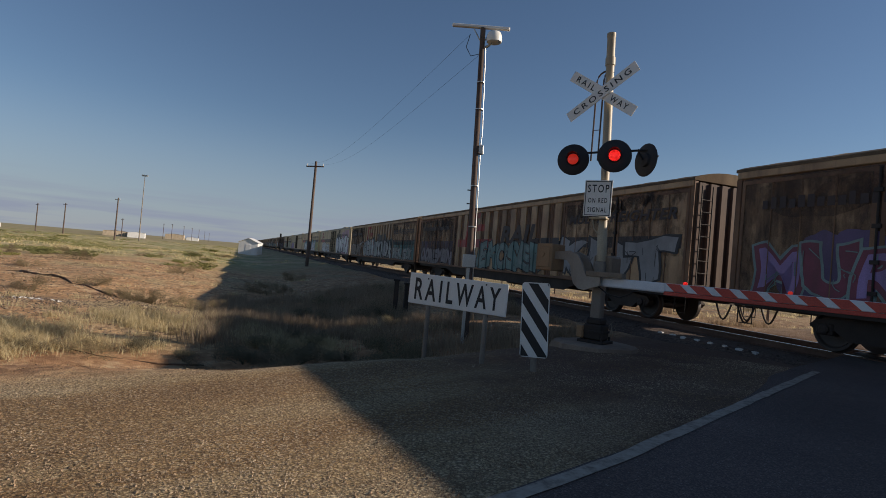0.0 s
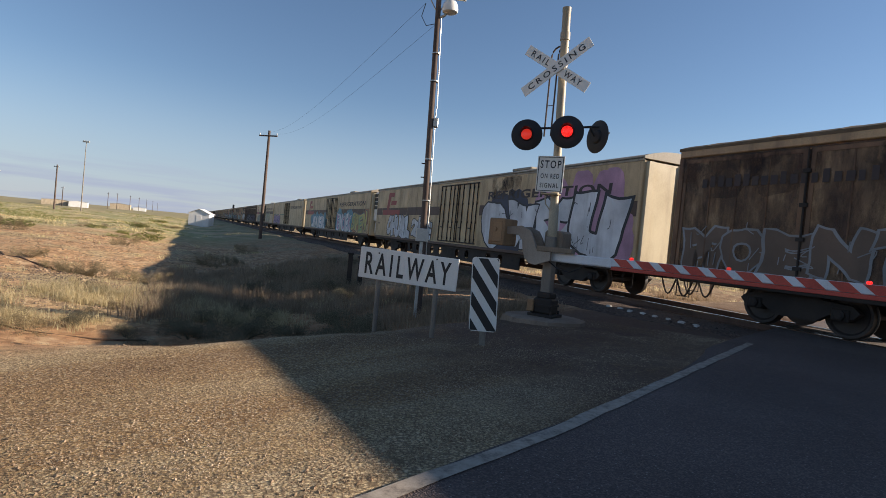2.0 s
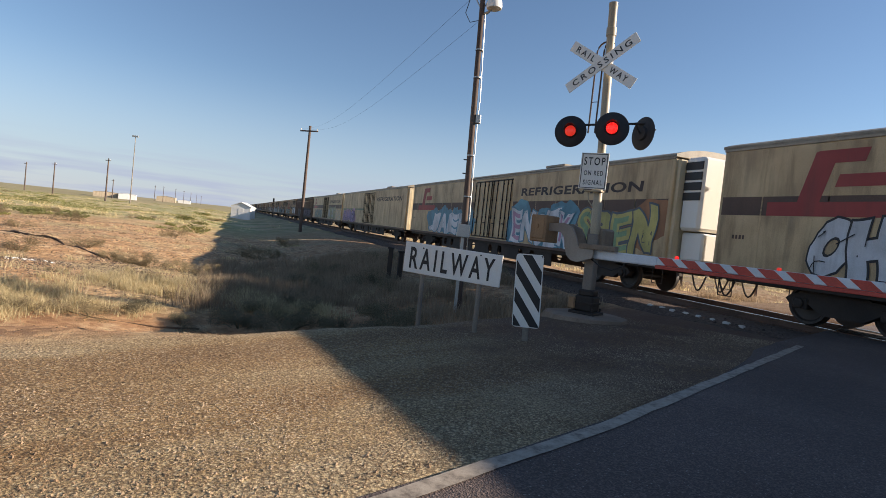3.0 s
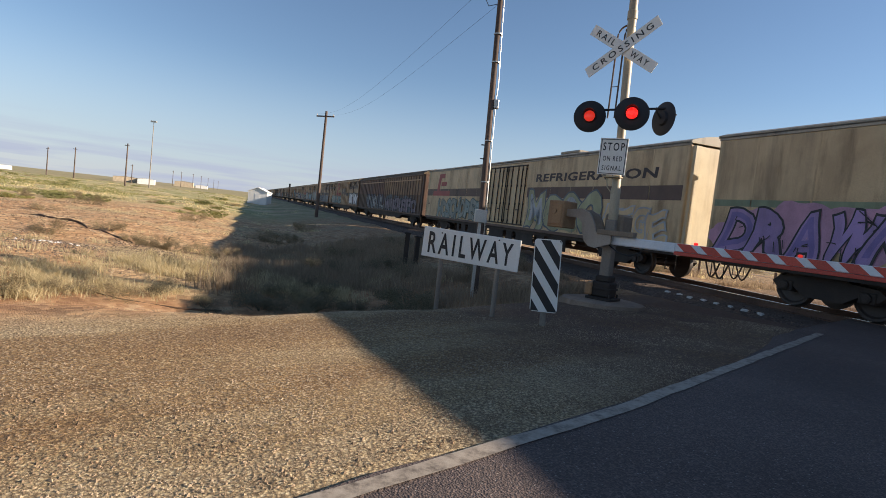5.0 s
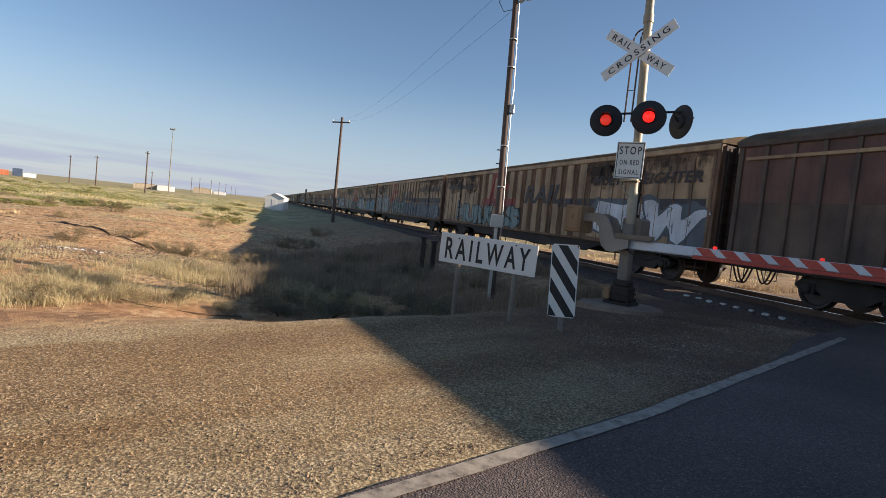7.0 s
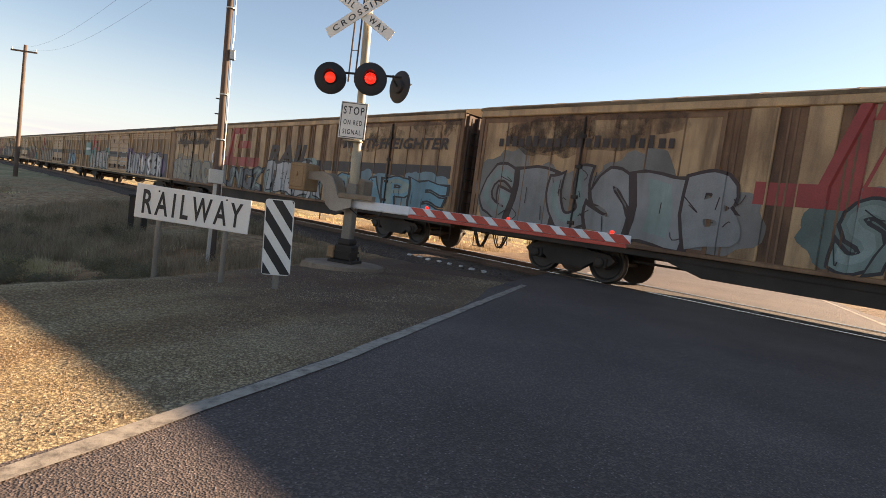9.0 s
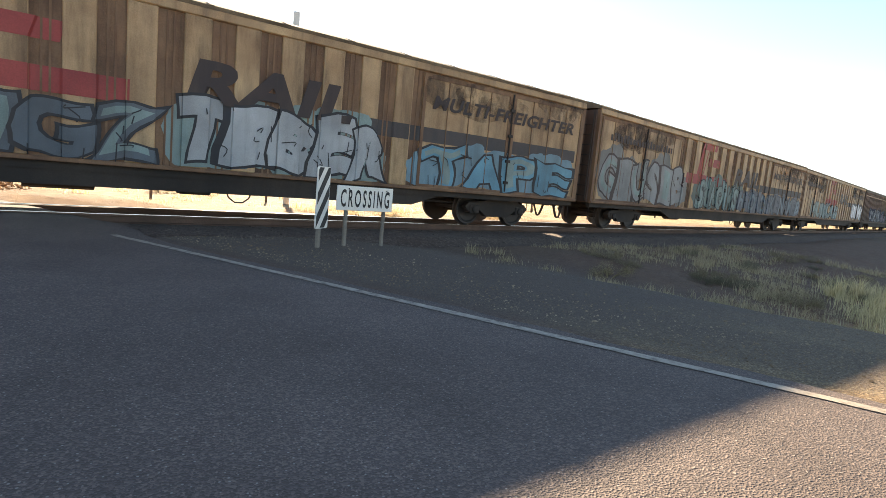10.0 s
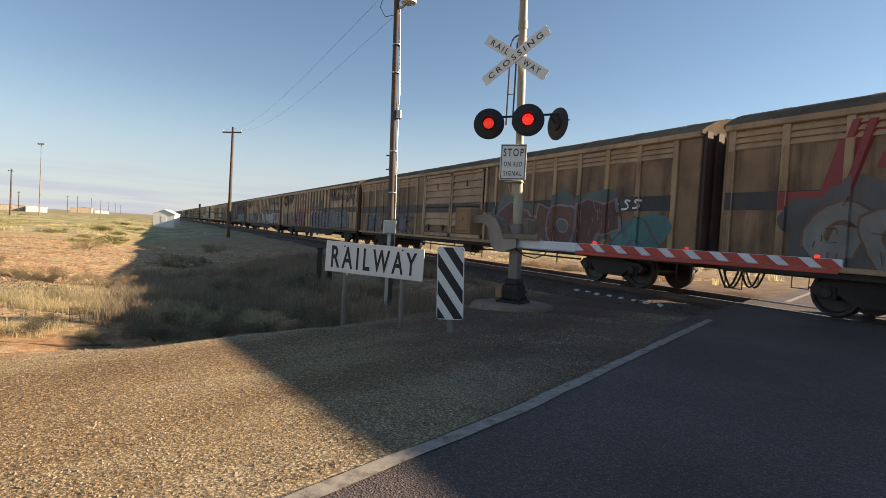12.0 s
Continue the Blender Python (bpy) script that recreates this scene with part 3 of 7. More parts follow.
BALLAST = ballast_material()
FLINT = weathered("dark rusty stone", (0.075, 0.052, 0.04), (0.17, 0.125, 0.095), (0.05, 0.03, 0.02), 0.3, 0.9)
SLEEPER = weathered("dusty dark sleeper", (0.085, 0.06, 0.045), (0.15, 0.11, 0.085), (0.05, 0.03, 0.02), 0.5, 0.9)
PEBBLE = weathered("pale and rusty pebble", (0.25, 0.158, 0.085), (0.45, 0.345, 0.225), (0.15, 0.085, 0.05), 0.3, 0.9, grain=2.0)


def stones(name, pts, sizes, mat, label, category, seed):
    rng = np.random.default_rng(seed)
    n = len(pts)
    base = np.array([(1, 0, 0), (0, 1, 0), (-1, 0, 0), (0, -1, 0), (0, 0, 1), (0.5, 0.5, -0.6), (-0.5, -0.5, -0.6)], float)
    tri = np.array([(0, 1, 4), (1, 2, 4), (2, 3, 4), (3, 0, 4), (1, 0, 5), (3, 2, 6), (0, 3, 6), (0, 6, 5), (2, 1, 5), (2, 5, 6)])
    v = base[None] * rng.uniform(0.6, 1.25, (n, 7, 3)) * np.array((1, 0.8, 0.6)) * np.asarray(sizes)[:, None, None]
    ang = rng.uniform(0, math.tau, n)
    c, s = np.cos(ang)[:, None], np.sin(ang)[:, None]
    v = np.stack([v[..., 0] * c - v[..., 1] * s, v[..., 0] * s + v[..., 1] * c, v[..., 2]], -1) + np.asarray(pts)[:, None, :]
    f = (tri[None] + (np.arange(n) * 7)[:, None, None]).reshape(-1, 3)
    me = bpy.data.meshes.new(name)
    me.from_pydata(v.reshape(-1, 3).tolist(), [], f.tolist())
    me.materials.append(mat)
    tagged(new(name, me), label, category, kind="stuff")


def island_tint(mat, lo, hi):
    """Vary the brightness from stone to stone or blade to blade."""
    n, l = mat.node_tree.nodes, mat.node_tree.links
    b = n["Principled BSDF"]
    src = b.inputs["Base Color"].links[0].from_socket
    r = ramp_node(n, l, n.new("ShaderNodeNewGeometry").outputs["Random Per Island"], [(0.0, (lo,) * 3), (1.0, (hi,) * 3)])
    l.new(mix_node(n, l, 1.0, src, r, "MULTIPLY"), b.inputs["Base Color"])
    return mat


island_tint(PEBBLE, 0.5, 1.25)
island_tint(FLINT, 0.4, 1.5)


def strip_along(prof, s0, s1, step):
    """Sweeps (off, z) pairs along the track."""
    n = int((s1 - s0) / step) + 1
    vs = []
    for i in range(n + 1):
        s = s0 + (s1 - s0) * i / n
        for off, z in prof:
            x, y, _ = on_track(s, off)
            vs.append((x, y, z))
    k = len(prof)
    return vs, [(i * k + j, i * k + j + 1, (i + 1) * k + j + 1, (i + 1) * k + j) for i in range(n) for j in range(k - 1)]


def build_track():
    track = thing("railway_track", "single railway track on dark ballast", "railway track", kind="structure")
    for a, b, st in ((-880, -60, 20), (-60, 60, 1.5), (60, 600, 20)):
        part("ballast_bed", Shape().add(*strip_along([(-3.3, -0.75), (-2.1, -0.17), (-1.5, -0.15), (1.5, -0.15), (2.1, -0.17), (3.3, -0.75)], a, b, st)), BALLAST, track)
    for side in (-0.7525, 0.7525):
        rail = Shape()
        prof = [(-0.07, -0.15), (-0.07, -0.135), (-0.012, -0.12), (-0.012, -0.025), (-0.036, -0.02), (-0.036, 0.018), (-0.03, 0.024), (0.03, 0.024), (0.036, 0.018), (0.036, -0.02), (0.012, -0.025), (0.012, -0.12), (0.07, -0.135), (0.07, -0.15)]
        for a, b, st in ((-880, -60, 20), (-60, 60, 1.5), (60, 600, 20)):
            vs, fs = strip_along([(side + o, z) for o, z in prof], a, b, st)
            rail.add(vs, fs)
            for i in range(len(rail.mi) - len(fs), len(rail.mi)):
                if (i - (len(rail.mi) - len(fs))) % 13 in (5, 6, 7):
                    rail.mi[i] = 1
        part("rail", rail, [RAILSTEEL, RAILTOP], track, "rusty steel rail with a polished head")
    # gutters cut beside the rails where the road crosses
    for off in (-0.66, 0.66):
        g = Shape().add(*strip_along([(off - 0.035, 0.0145), (off + 0.035, 0.0145)], -5.2, 5.0, 0.5))
        part("flangeway", g, UNDER, track, "dark groove beside the rail")
    sl = Shape().box(-0.12, 0.12, -1.25, 1.25, -0.27, -0.142, 0, 0.015)
    me = sl.mesh("sleeper", SLEEPER)
    many = Shape()
    s = -400.0
    while s < 300:
        x, y, rz = on_track(s)
        a, b = road_ab(x, y)
        if not (-3.2 < b < 5.9):
            if -75 < s < 75:
                part("sleeper", me, None, track, at=pose(x, y, 0, 0, 0, rz))
            elif -200 < s < 180:
                many.box(-0.12, 0.12, -1.25, 1.25, -0.27, -0.142, m=pose(x, y, 0, 0, 0, rz))
        s += 0.667
    tagged(part("distant_sleepers", many, SLEEPER, track), kind="stuff")
    rng = np.random.default_rng(3)
    P, S = [], []
    while len(P) < 5200:
        s, off = rng.uniform(-40, 30), rng.uniform(-3.0, 2.6)
        x, y, _ = on_track(s, off)
        a, b = road_ab(x, y)
        if -3.1 < b < 5.8 or abs(abs(off) - 0.75) < 0.1:
            continue
        z = -0.16 if abs(off) < 2.1 else -0.17 - (abs(off) - 2.1) * 0.48
        P.append((x, y, z))
        S.append(rng.uniform(0.02, 0.055))
    stones("ballast_stones", P, S, FLINT, "loose grey ballast stones along the track", "stones", 8)


build_track()


def sunspot_blocks():
    """Row of small pale blocks beside the near rail, in place of sunlit spots."""
    rng = random.Random(5)
    for i in range(8):
        s, off = -8.7 + i * 0.42, -2.1 + rng.uniform(-0.03, 0.03)
        x, y, rz = on_track(s, off)
        w = rng.uniform(0.05, 0.085)
        sh = Shape().prism([(-w, -0.2), (w, -0.2), (w, -0.16), (w * 0.6, -0.14), (-w * 0.5, -0.137), (-w, -0.158)], "y", -0.035, 0.035)
        ob = part("marker_stone", sh, SUNSPOT, at=pose(x, y, 0, 0, 0, rz + rng.uniform(-12, 12)))
        tagged(ob, "small pale block standing in for a sunlit spot beside the rail", "stone", "stones beside the rail")


sunspot_blocks()


def build_gravel():
    rng = np.random.default_rng(11)
    P, S = [], []
    a = rng.uniform(-4, 11, 120000)
    b = -2.2 - np.abs(rng.normal(0, 1, 120000)) * 2.2
    x, y = ROAD_U.x * a + ROAD_N.x * b, ROAD_U.y * a + ROAD_N.y * b
    ok = (b > -7.2) & (track_dist(x, y) > 3.2)
    x, y = x[ok], y[ok]
    z = ground_z(x, y)
    sz = np.exp(rng.normal(-5.3, 0.42, len(x))).clip(0.003, 0.016)
    stones("gravel", np.stack([x, y, z + sz * 0.2], 1), sz, PEBBLE, "loose brown and pale gravel on the road shoulder", "gravel", 12)
    a, b = rng.uniform(-8, 8, 9000), 5.25 + np.abs(rng.normal(0, 1.2, 9000))
    x, y = ROAD_U.x * a + ROAD_N.x * b, ROAD_U.y * a + ROAD_N.y * b
    ok = track_dist(x, y) > 3.2
    x, y = x[ok], y[ok]
    sz = np.exp(rng.normal(-5.0, 0.5, len(x))).clip(0.004, 0.03)
    stones("gravel", np.stack([x, y, ground_z(x, y) + sz * 0.2], 1), sz, PEBBLE, "loose brown gravel on the far road shoulder", "gravel", 13)


build_gravel()


# ---- crossing equipment ----
def clip_box(poly, x0, x1, z0, z1):
    """The part of a flat outline inside a rectangle."""
    for axis, lim, keep in ((0, x0, 1), (0, x1, -1), (1, z0, 1), (1, z1, -1)):
        out = []
        for p, q in zip(poly, poly[1:] + poly[:1]):
            a, b = (p[axis] - lim) * keep, (q[axis] - lim) * keep
            if a >= 0:
                out.append(p)
            if a * b < 0:
                t = a / (a - b)
                out.append((p[0] + (q[0] - p[0]) * t, p[1] + (q[1] - p[1]) * t))
        poly = out
        if not poly:
            return []
    return poly


def gz(x, y):
    return float(ground_z(np.array([x]), np.array([y]))[0])


def crossing_signal():
    mx, my = 3.03, 10.75
    s = thing("crossing_signal", "cream level crossing mast with red flashing lights", "crossing signal", pose(mx, my, 0, 0, 0, -40))
    mast = Shape().lathe([(0.092, 1.5), (0.092, 2.1), (0.08, 2.12), (0.08, 5.3), (0.095, 5.3), (0.095, 5.45), (0.08, 5.46), (0.078, 5.84), (0.085, 5.86), (0.085, 5.93), (0.03, 5.95)], Matrix(), 18)
    part("mast", mast, POLEPAINT, s, "round cream-painted steel mast", at=Matrix.Translation((0, 0, 1.5)) @ Matrix.Rotation(radians(1.9), 4, Vector((0.411, -0.911, 0))) @ Matrix.Translation((0, 0, -1.5)), smooth=True)
    post = Shape().box(-0.1, 0.1, -0.1, 0.1, 0.1, 1.5, 0, 0.02)
    part("post", post, POSTPAINT, s, "square brown-grey lower post")
    base = Shape().box(-0.26, 0.26, -0.24, 0.24, -0.06, 0.0, 0, 0.01).box(-0.19, 0.19, -0.17, 0.17, 0.0, 0.3, 0, 0.03).box(-0.15, 0.15, -0.15, 0.15, 0.29, 0.42, 0, 0.03)
    base.box(-0.205, 0.205, -0.185, 0.185, 0.14, 0.18, 0, 0.006)
    part("base_casting", base, UNDER, s, "dark rusty base casting")
    part("junction_box", Shape().box(-0.3, -0.16, -0.22, 0.02, 0.02, 0.26, 0, 0.02), RUSTBOX, s, "small rusty box bolted to the base")
    for x in (-0.2, 0.2):
        for y in (-0.18, 0.18):
            part("bolt", Shape().tube([(x, y, -0.01), (x, y, 0.07)], 0.022, 6), UNDER, s)
    # lamps on a cross bar
    bar = Shape().tube([(-0.62, -0.12, 3.60), (0.78, -0.12, 3.58)], 0.022, 8).box(-0.12, 0.12, -0.16, 0.1, 3.52, 3.64, 0, 0.01)
    part("cross_bar", bar, BLACKP, s, "thin black lamp bar")
    spec = ((-0.61, -0.30, 3.44, 22, REDDIM), (0.28, -0.42, 3.44, 22, REDLAMP), (0.75, -0.1, 3.40, 150, None))
    for x, y, z, turn, lit in spec:
        m = pose(x, y, z, 0, 0, turn)
        disc = Shape().lathe([(0.02, -0.03), (0.11, -0.03), (0.12, 0.0), (0.295, 0.0), (0.305, 0.008), (0.295, 0.016), (0.13, 0.02), (0.11, 0.06), (0.05, 0.07)], pose(0, 0, 0, -90), 36)
        lamp = part("flashing_light", disc, LIGHTBLACK, s, "round black backing plate with red lens", at=m, smooth=True)
        hood = Shape()
        n = 14
        vs, fs = [], []
        for k in range(n + 1):
            a = radians(-20 + 220 * k / n)
            L = 0.05 + 0.17 * max(0, math.sin(a))
            for r in (0.118, 0.124):
                vs += [(r * math.cos(a), -0.03, r * math.sin(a)), (r * math.cos(a), -0.03 - L, r * math.sin(a))]
        for k in range(n):
            o = k * 4
            fs += [(o, o + 4, o + 5, o + 1), (o + 2, o + 3, o + 7, o + 6), (o + 1, o + 5, o + 7, o + 3)]
        part("hood", hood.add(vs, fs), LIGHTBLACK, lamp, "short black lamp hood")
        lens = Shape().lathe([(0.105, 0.0), (0.1, 0.02), (0.07, 0.04), (0.02, 0.048)], pose(0, -0.055, 0, 90), 20)
        part("lens", lens, lit or BLACKP, lamp, "glowing red lens" if lit else "dark lens", smooth=True)
        part("bracket", Shape().tube([(0, 0.08, 0.0), (0, 0.16, 0.08), (0, 0.2, 0.17)], 0.02, 6), BLACKP, lamp)
    # crossbuck
    for name, ang, y, bits in (("crossbuck_board", -33, -0.16, ((-0.42, "RAIL"), (0.42, "WAY"))), ("crossbuck_board", 33, -0.19, ((0, "CROSSING"),))):
        m = pose(-0.18, y, 4.74) @ pose(0, 0, 0, 0, -ang, 0)
        bd = part(name, Shape().box(-0.79, 0.79, -0.008, 0.008, -0.105, 0.105, 0, 0.004), WHITEP, s, "white reflective crossbuck board", at=m)
        for x, txt in bits:
            w = 0.46 if txt == "RAIL" else 0.42 if txt == "WAY" else 1.3
            sign_text(bd, txt, 0.16, w, x, 0, -0.012, 1.45, 0.012)
    hoop = Shape()
    for x0, x1 in ((-0.36, 0.0), (-0.22, 0.0)):
        dx = x1 - x0
        pts = [(x0, -0.05, 3.45), (x0, -0.05, 5.0)] + [(x0 + dx * (1 - math.cos(t)) * 0.5, -0.05, 5.0 + 0.2 * math.sin(t)) for t in np.linspace(0.2, math.pi * 0.75, 7)]
        hoop.tube(pts, 0.017, 6)
    hoop.tube([(-0.36, -0.05, 4.05), (-0.22, -0.05, 4.05)], 0.008, 5)
    part("conduit", hoop, TIMBER, s, "pair of bent cable conduits")
    # plate below the lamps
    st = part("notice_plate", Shape().box(-0.26, 0.26, -0.008, 0.008, -0.345, 0.345, 0, 0.005), WHITEP, s, "white plate lettered stop on red signal", at=pose(-0.08, -0.2, 2.69, 0, 0, 12))
    rim = Shape()
    for a, b, c, d in ((-0.24, 0.24, 0.315, 0.328), (-0.24, 0.24, -0.328, -0.315), (-0.24, -0.227, -0.315, 0.315), (0.227, 0.24, -0.315, 0.315)):
        rim.box(a, b, -0.0115, -0.0085, c, d)
    part("border", rim, BLACKP, st, "thin black border")
    for txt, sz, w, z in (("STOP", 0.21, 0.4, 0.185), ("ON RED", 0.13, 0.36, -0.04), ("SIGNAL", 0.13, 0.36, -0.22)):
        sign_text(st, txt, sz, w, 0, z, -0.012, 1.3, 0.012)
    part("plate_bracket", Shape().box(-0.25, 0.1, -0.18, -0.02, 2.3, 2.33, 0, 0.006).tube([(-0.2, -0.1, 2.32), (-0.16, -0.1, 2.12), (-0.06, -0.08, 2.0)], 0.012, 6), POLEPAINT, s)
    return s


def boom_gate():
    g = thing("boom_gate", "lowered red and white striped boom gate", "boom gate", pose(3.03, 10.75, 0, 0, 0, -46.5))
    mech = Shape().box(-0.2, 0.2, 0.02, 0.42, 1.1, 1.62, 0, 0.04)
    part("drive_case", mech, DULL, g, "grey gate drive case on the mast")
    cw = Shape().box(-1.22, -0.84, -0.44, 0.02, 1.24, 1.78, 0, 0.02).box(-1.18, -0.88, -0.455, 0.035, 1.3, 1.72, 0, 0.012).tube([(-1.05, -0.47, 1.56), (-1.05, -0.44, 1.56)], 0.05, 8)
    part("counterweight", cw, RUSTBOX, g, "rusty ochre counterweight block")
    arms = Shape()
    for y in (-0.32, 0.0):
        arms.prism([(-0.9, 1.48), (-0.9, 1.62), (-0.5, 1.66), (-0.3, 1.58), (-0.2, 1.42), (-0.12, 1.24), (0.2, 1.2), (0.2, 1.04), (0.02, 0.98), (-0.12, 0.93), (-0.26, 0.95), (-0.37, 1.04), (-0.43, 1.2), (-0.46, 1.38), (-0.56, 1.48)], "y", y - 0.02, y + 0.02)
    part("counterweight_arm", arms, ARMPAINT, g, "pale worn curved steel counterweight arms")
    part("hinge_beam", Shape().box(-0.1, 0.65, -0.36, -0.22, 1.2, 1.3, 0, 0.01), DULL, g)
    part("boom_root", Shape().box(0.15, 1.39, -0.235, -0.145, 1.03, 1.2, 0, 0.02), GATEWHITE, g, "plain white root of the boom")
    # striped boom
    x0, x1, z0, z1, y = 1.37, 5.27, 1.06, 1.2, -0.19
    part("boom", Shape().box(x0, x1, y - 0.03, y + 0.03, z0, z1, 0, 0.012), GATEWHITE, g, "white boom")
    n, w = 10, 0.235
    for i in range(n):
        a = x0 + 0.02 + i * (x1 - x0) / n
        poly = clip_box([(a, z1), (a + w, z1), (a + w + 0.16, z0), (a + 0.16, z0)], x0, x1, z0 + 0.004, z1 - 0.004)
        st = Shape().prism(poly, "y", y - 0.034, y - 0.0302)
        part("red_stripe", st, GATERED, g)
    part("lower_flange", Shape().box(x0, x1 - 0.05, y - 0.05, y + 0.02, z0 - 0.065, z0 - 0.003, 0, 0.006), GATERED, g, "red flange under the boom")
    for x, lit in ((x0 + 0.34, REDLAMP), (x0 + 1.88, REDDIM), (x0 + 3.6, REDLAMP)):
        lamp = Shape().lathe([(0.03, 0.0), (0.034, 0.012), (0.034, 0.034), (0.015, 0.045)], pose(x, y, z1), 10)
        part("boom_lamp", lamp, lit, g, "small red boom lamp")
    part("cable", Shape().tube([(0.1, -0.2, 1.02), (0.3, -0.2, 0.9), (0.55, -0.2, 0.86), (0.75, -0.2, 0.95), (0.8, -0.19, 1.03)], 0.012, 6), BLACKP, g, "hanging black cable")
    return g


def plinth():
    rng = random.Random(2)
    sh = Shape()
    n = 22
    ring = []
    for r, z in ((1.0, -0.14), (0.93, 0.05), (0.8, 0.075), (0.0, 0.08)):
        ring.append([(0.85 * r * math.cos(k * math.tau / n) * (1 + 0.05 * math.sin(3 * k)), 0.72 * r * math.sin(k * math.tau / n) * (1 + 0.06 * math.cos(2 * k)), z) for k in range(n)])
    vs = [p for r in ring for p in r]
    fs = [(i * n + k, i * n + (k + 1) % n, (i + 1) * n + (k + 1) % n, (i + 1) * n + k) for i in range(3) for k in range(n)]
    part("mast_plinth", sh.add(vs, fs), EARTHED, at=pose(3.03, 10.75, -0.13))
    tagged(bpy.data.objects["mast_plinth"], "low earth-covered concrete plinth under the mast", "plinth")


def board_sign(name, text, at, width, height, zc, posts, label, lean=0.0):
    s = thing(name, label, "road sign", at)
    bd = part("board", Shape().box(-width / 2, width / 2, -0.012, 0.012, zc - height / 2, zc + height / 2, 0, 0.006), WHITEP, s, "white board with black letters", at=pose(0, 0, 0, 0, lean, 0))
    sign_text(bd, text, height * 0.98, width * 0.87, 0, zc, -0.016, 1.42, 0.02)
    for x in posts:
        part("post", Shape().tube([(x, 0.045, -0.35), (x, 0.045, zc + height * 0.2)], 0.036, 10), POSTPAINT, s, "round brown-grey post", smooth=True)
        part("bolt", Shape().tube([(x, -0.02, zc + height * 0.38), (x, 0.03, zc + height * 0.38)], 0.012, 6), UNDER, s)
    return s


def chevron_sign(at, w, h, z0, way, label):
    s = thing("hazard_marker", label, "road sign", at)
    r = 0.04
    ring = [(sx * (w / 2 - r) + r * math.cos(a), z0 + h / 2 + sz * (h / 2 - r) + r * math.sin(a)) for sx, sz, q in ((1, 1, 0), (-1, 1, 90), (-1, -1, 180), (1, -1, 270)) for a in (radians(q), radians(q + 30), radians(q + 60), radians(q + 90))]
    part("board", Shape().prism(ring, "y", -0.012, 0.012), WHITEP, s, "white reflective board")
    pitch, t = 0.37, 0.19
    k = 0.95 * w * way
    i = -4
    while i < 8:
        z = z0 + i * pitch
        poly = clip_box([(-w / 2, z), (w / 2, z - k), (w / 2, z - k + t), (-w / 2, z + t)], -w / 2 + 0.012, w / 2 - 0.012, z0 + 0.012, z0 + h - 0.012)
        if len(poly) > 2:
            part("black_stripe", Shape().prism(poly, "y", -0.0155, -0.0125), BLACKP, s)
        i += 1
    part("post", Shape().box(-0.04, 0.04, 0.014, 0.07, -0.4, z0 + h * 0.85, 0, 0.008), POSTPAINT, s, "square brown-grey post")
    return s


crossing_signal()
boom_gate()
plinth()
board_sign("railway_sign", "RAILWAY", pose(0.21, 8.15, -0.16, 0, 0, -26), 1.56, 0.455, 0.955, (-0.44, 0.48), "white railway board on two steel posts", 1.4)
board_sign("crossing_sign", "CROSSING", pose(9.68, -1.55, -0.03, 0, 0, -68), 1.12, 0.42, 0.82, (-0.34, 0.42), "white crossing board on two steel posts", 0.0)
chevron_sign(pose(1.315, 7.55, -0.12, 0, -2.3, -16), 0.37, 1.0, 0.19, 1.55, "black and white striped hazard marker on a post")
chevron_sign(pose(9.2, -0.78, -0.02, 0, 0, -36), 0.37, 1.0, 0.3, -1.55, "black and white striped hazard marker by the far verge")


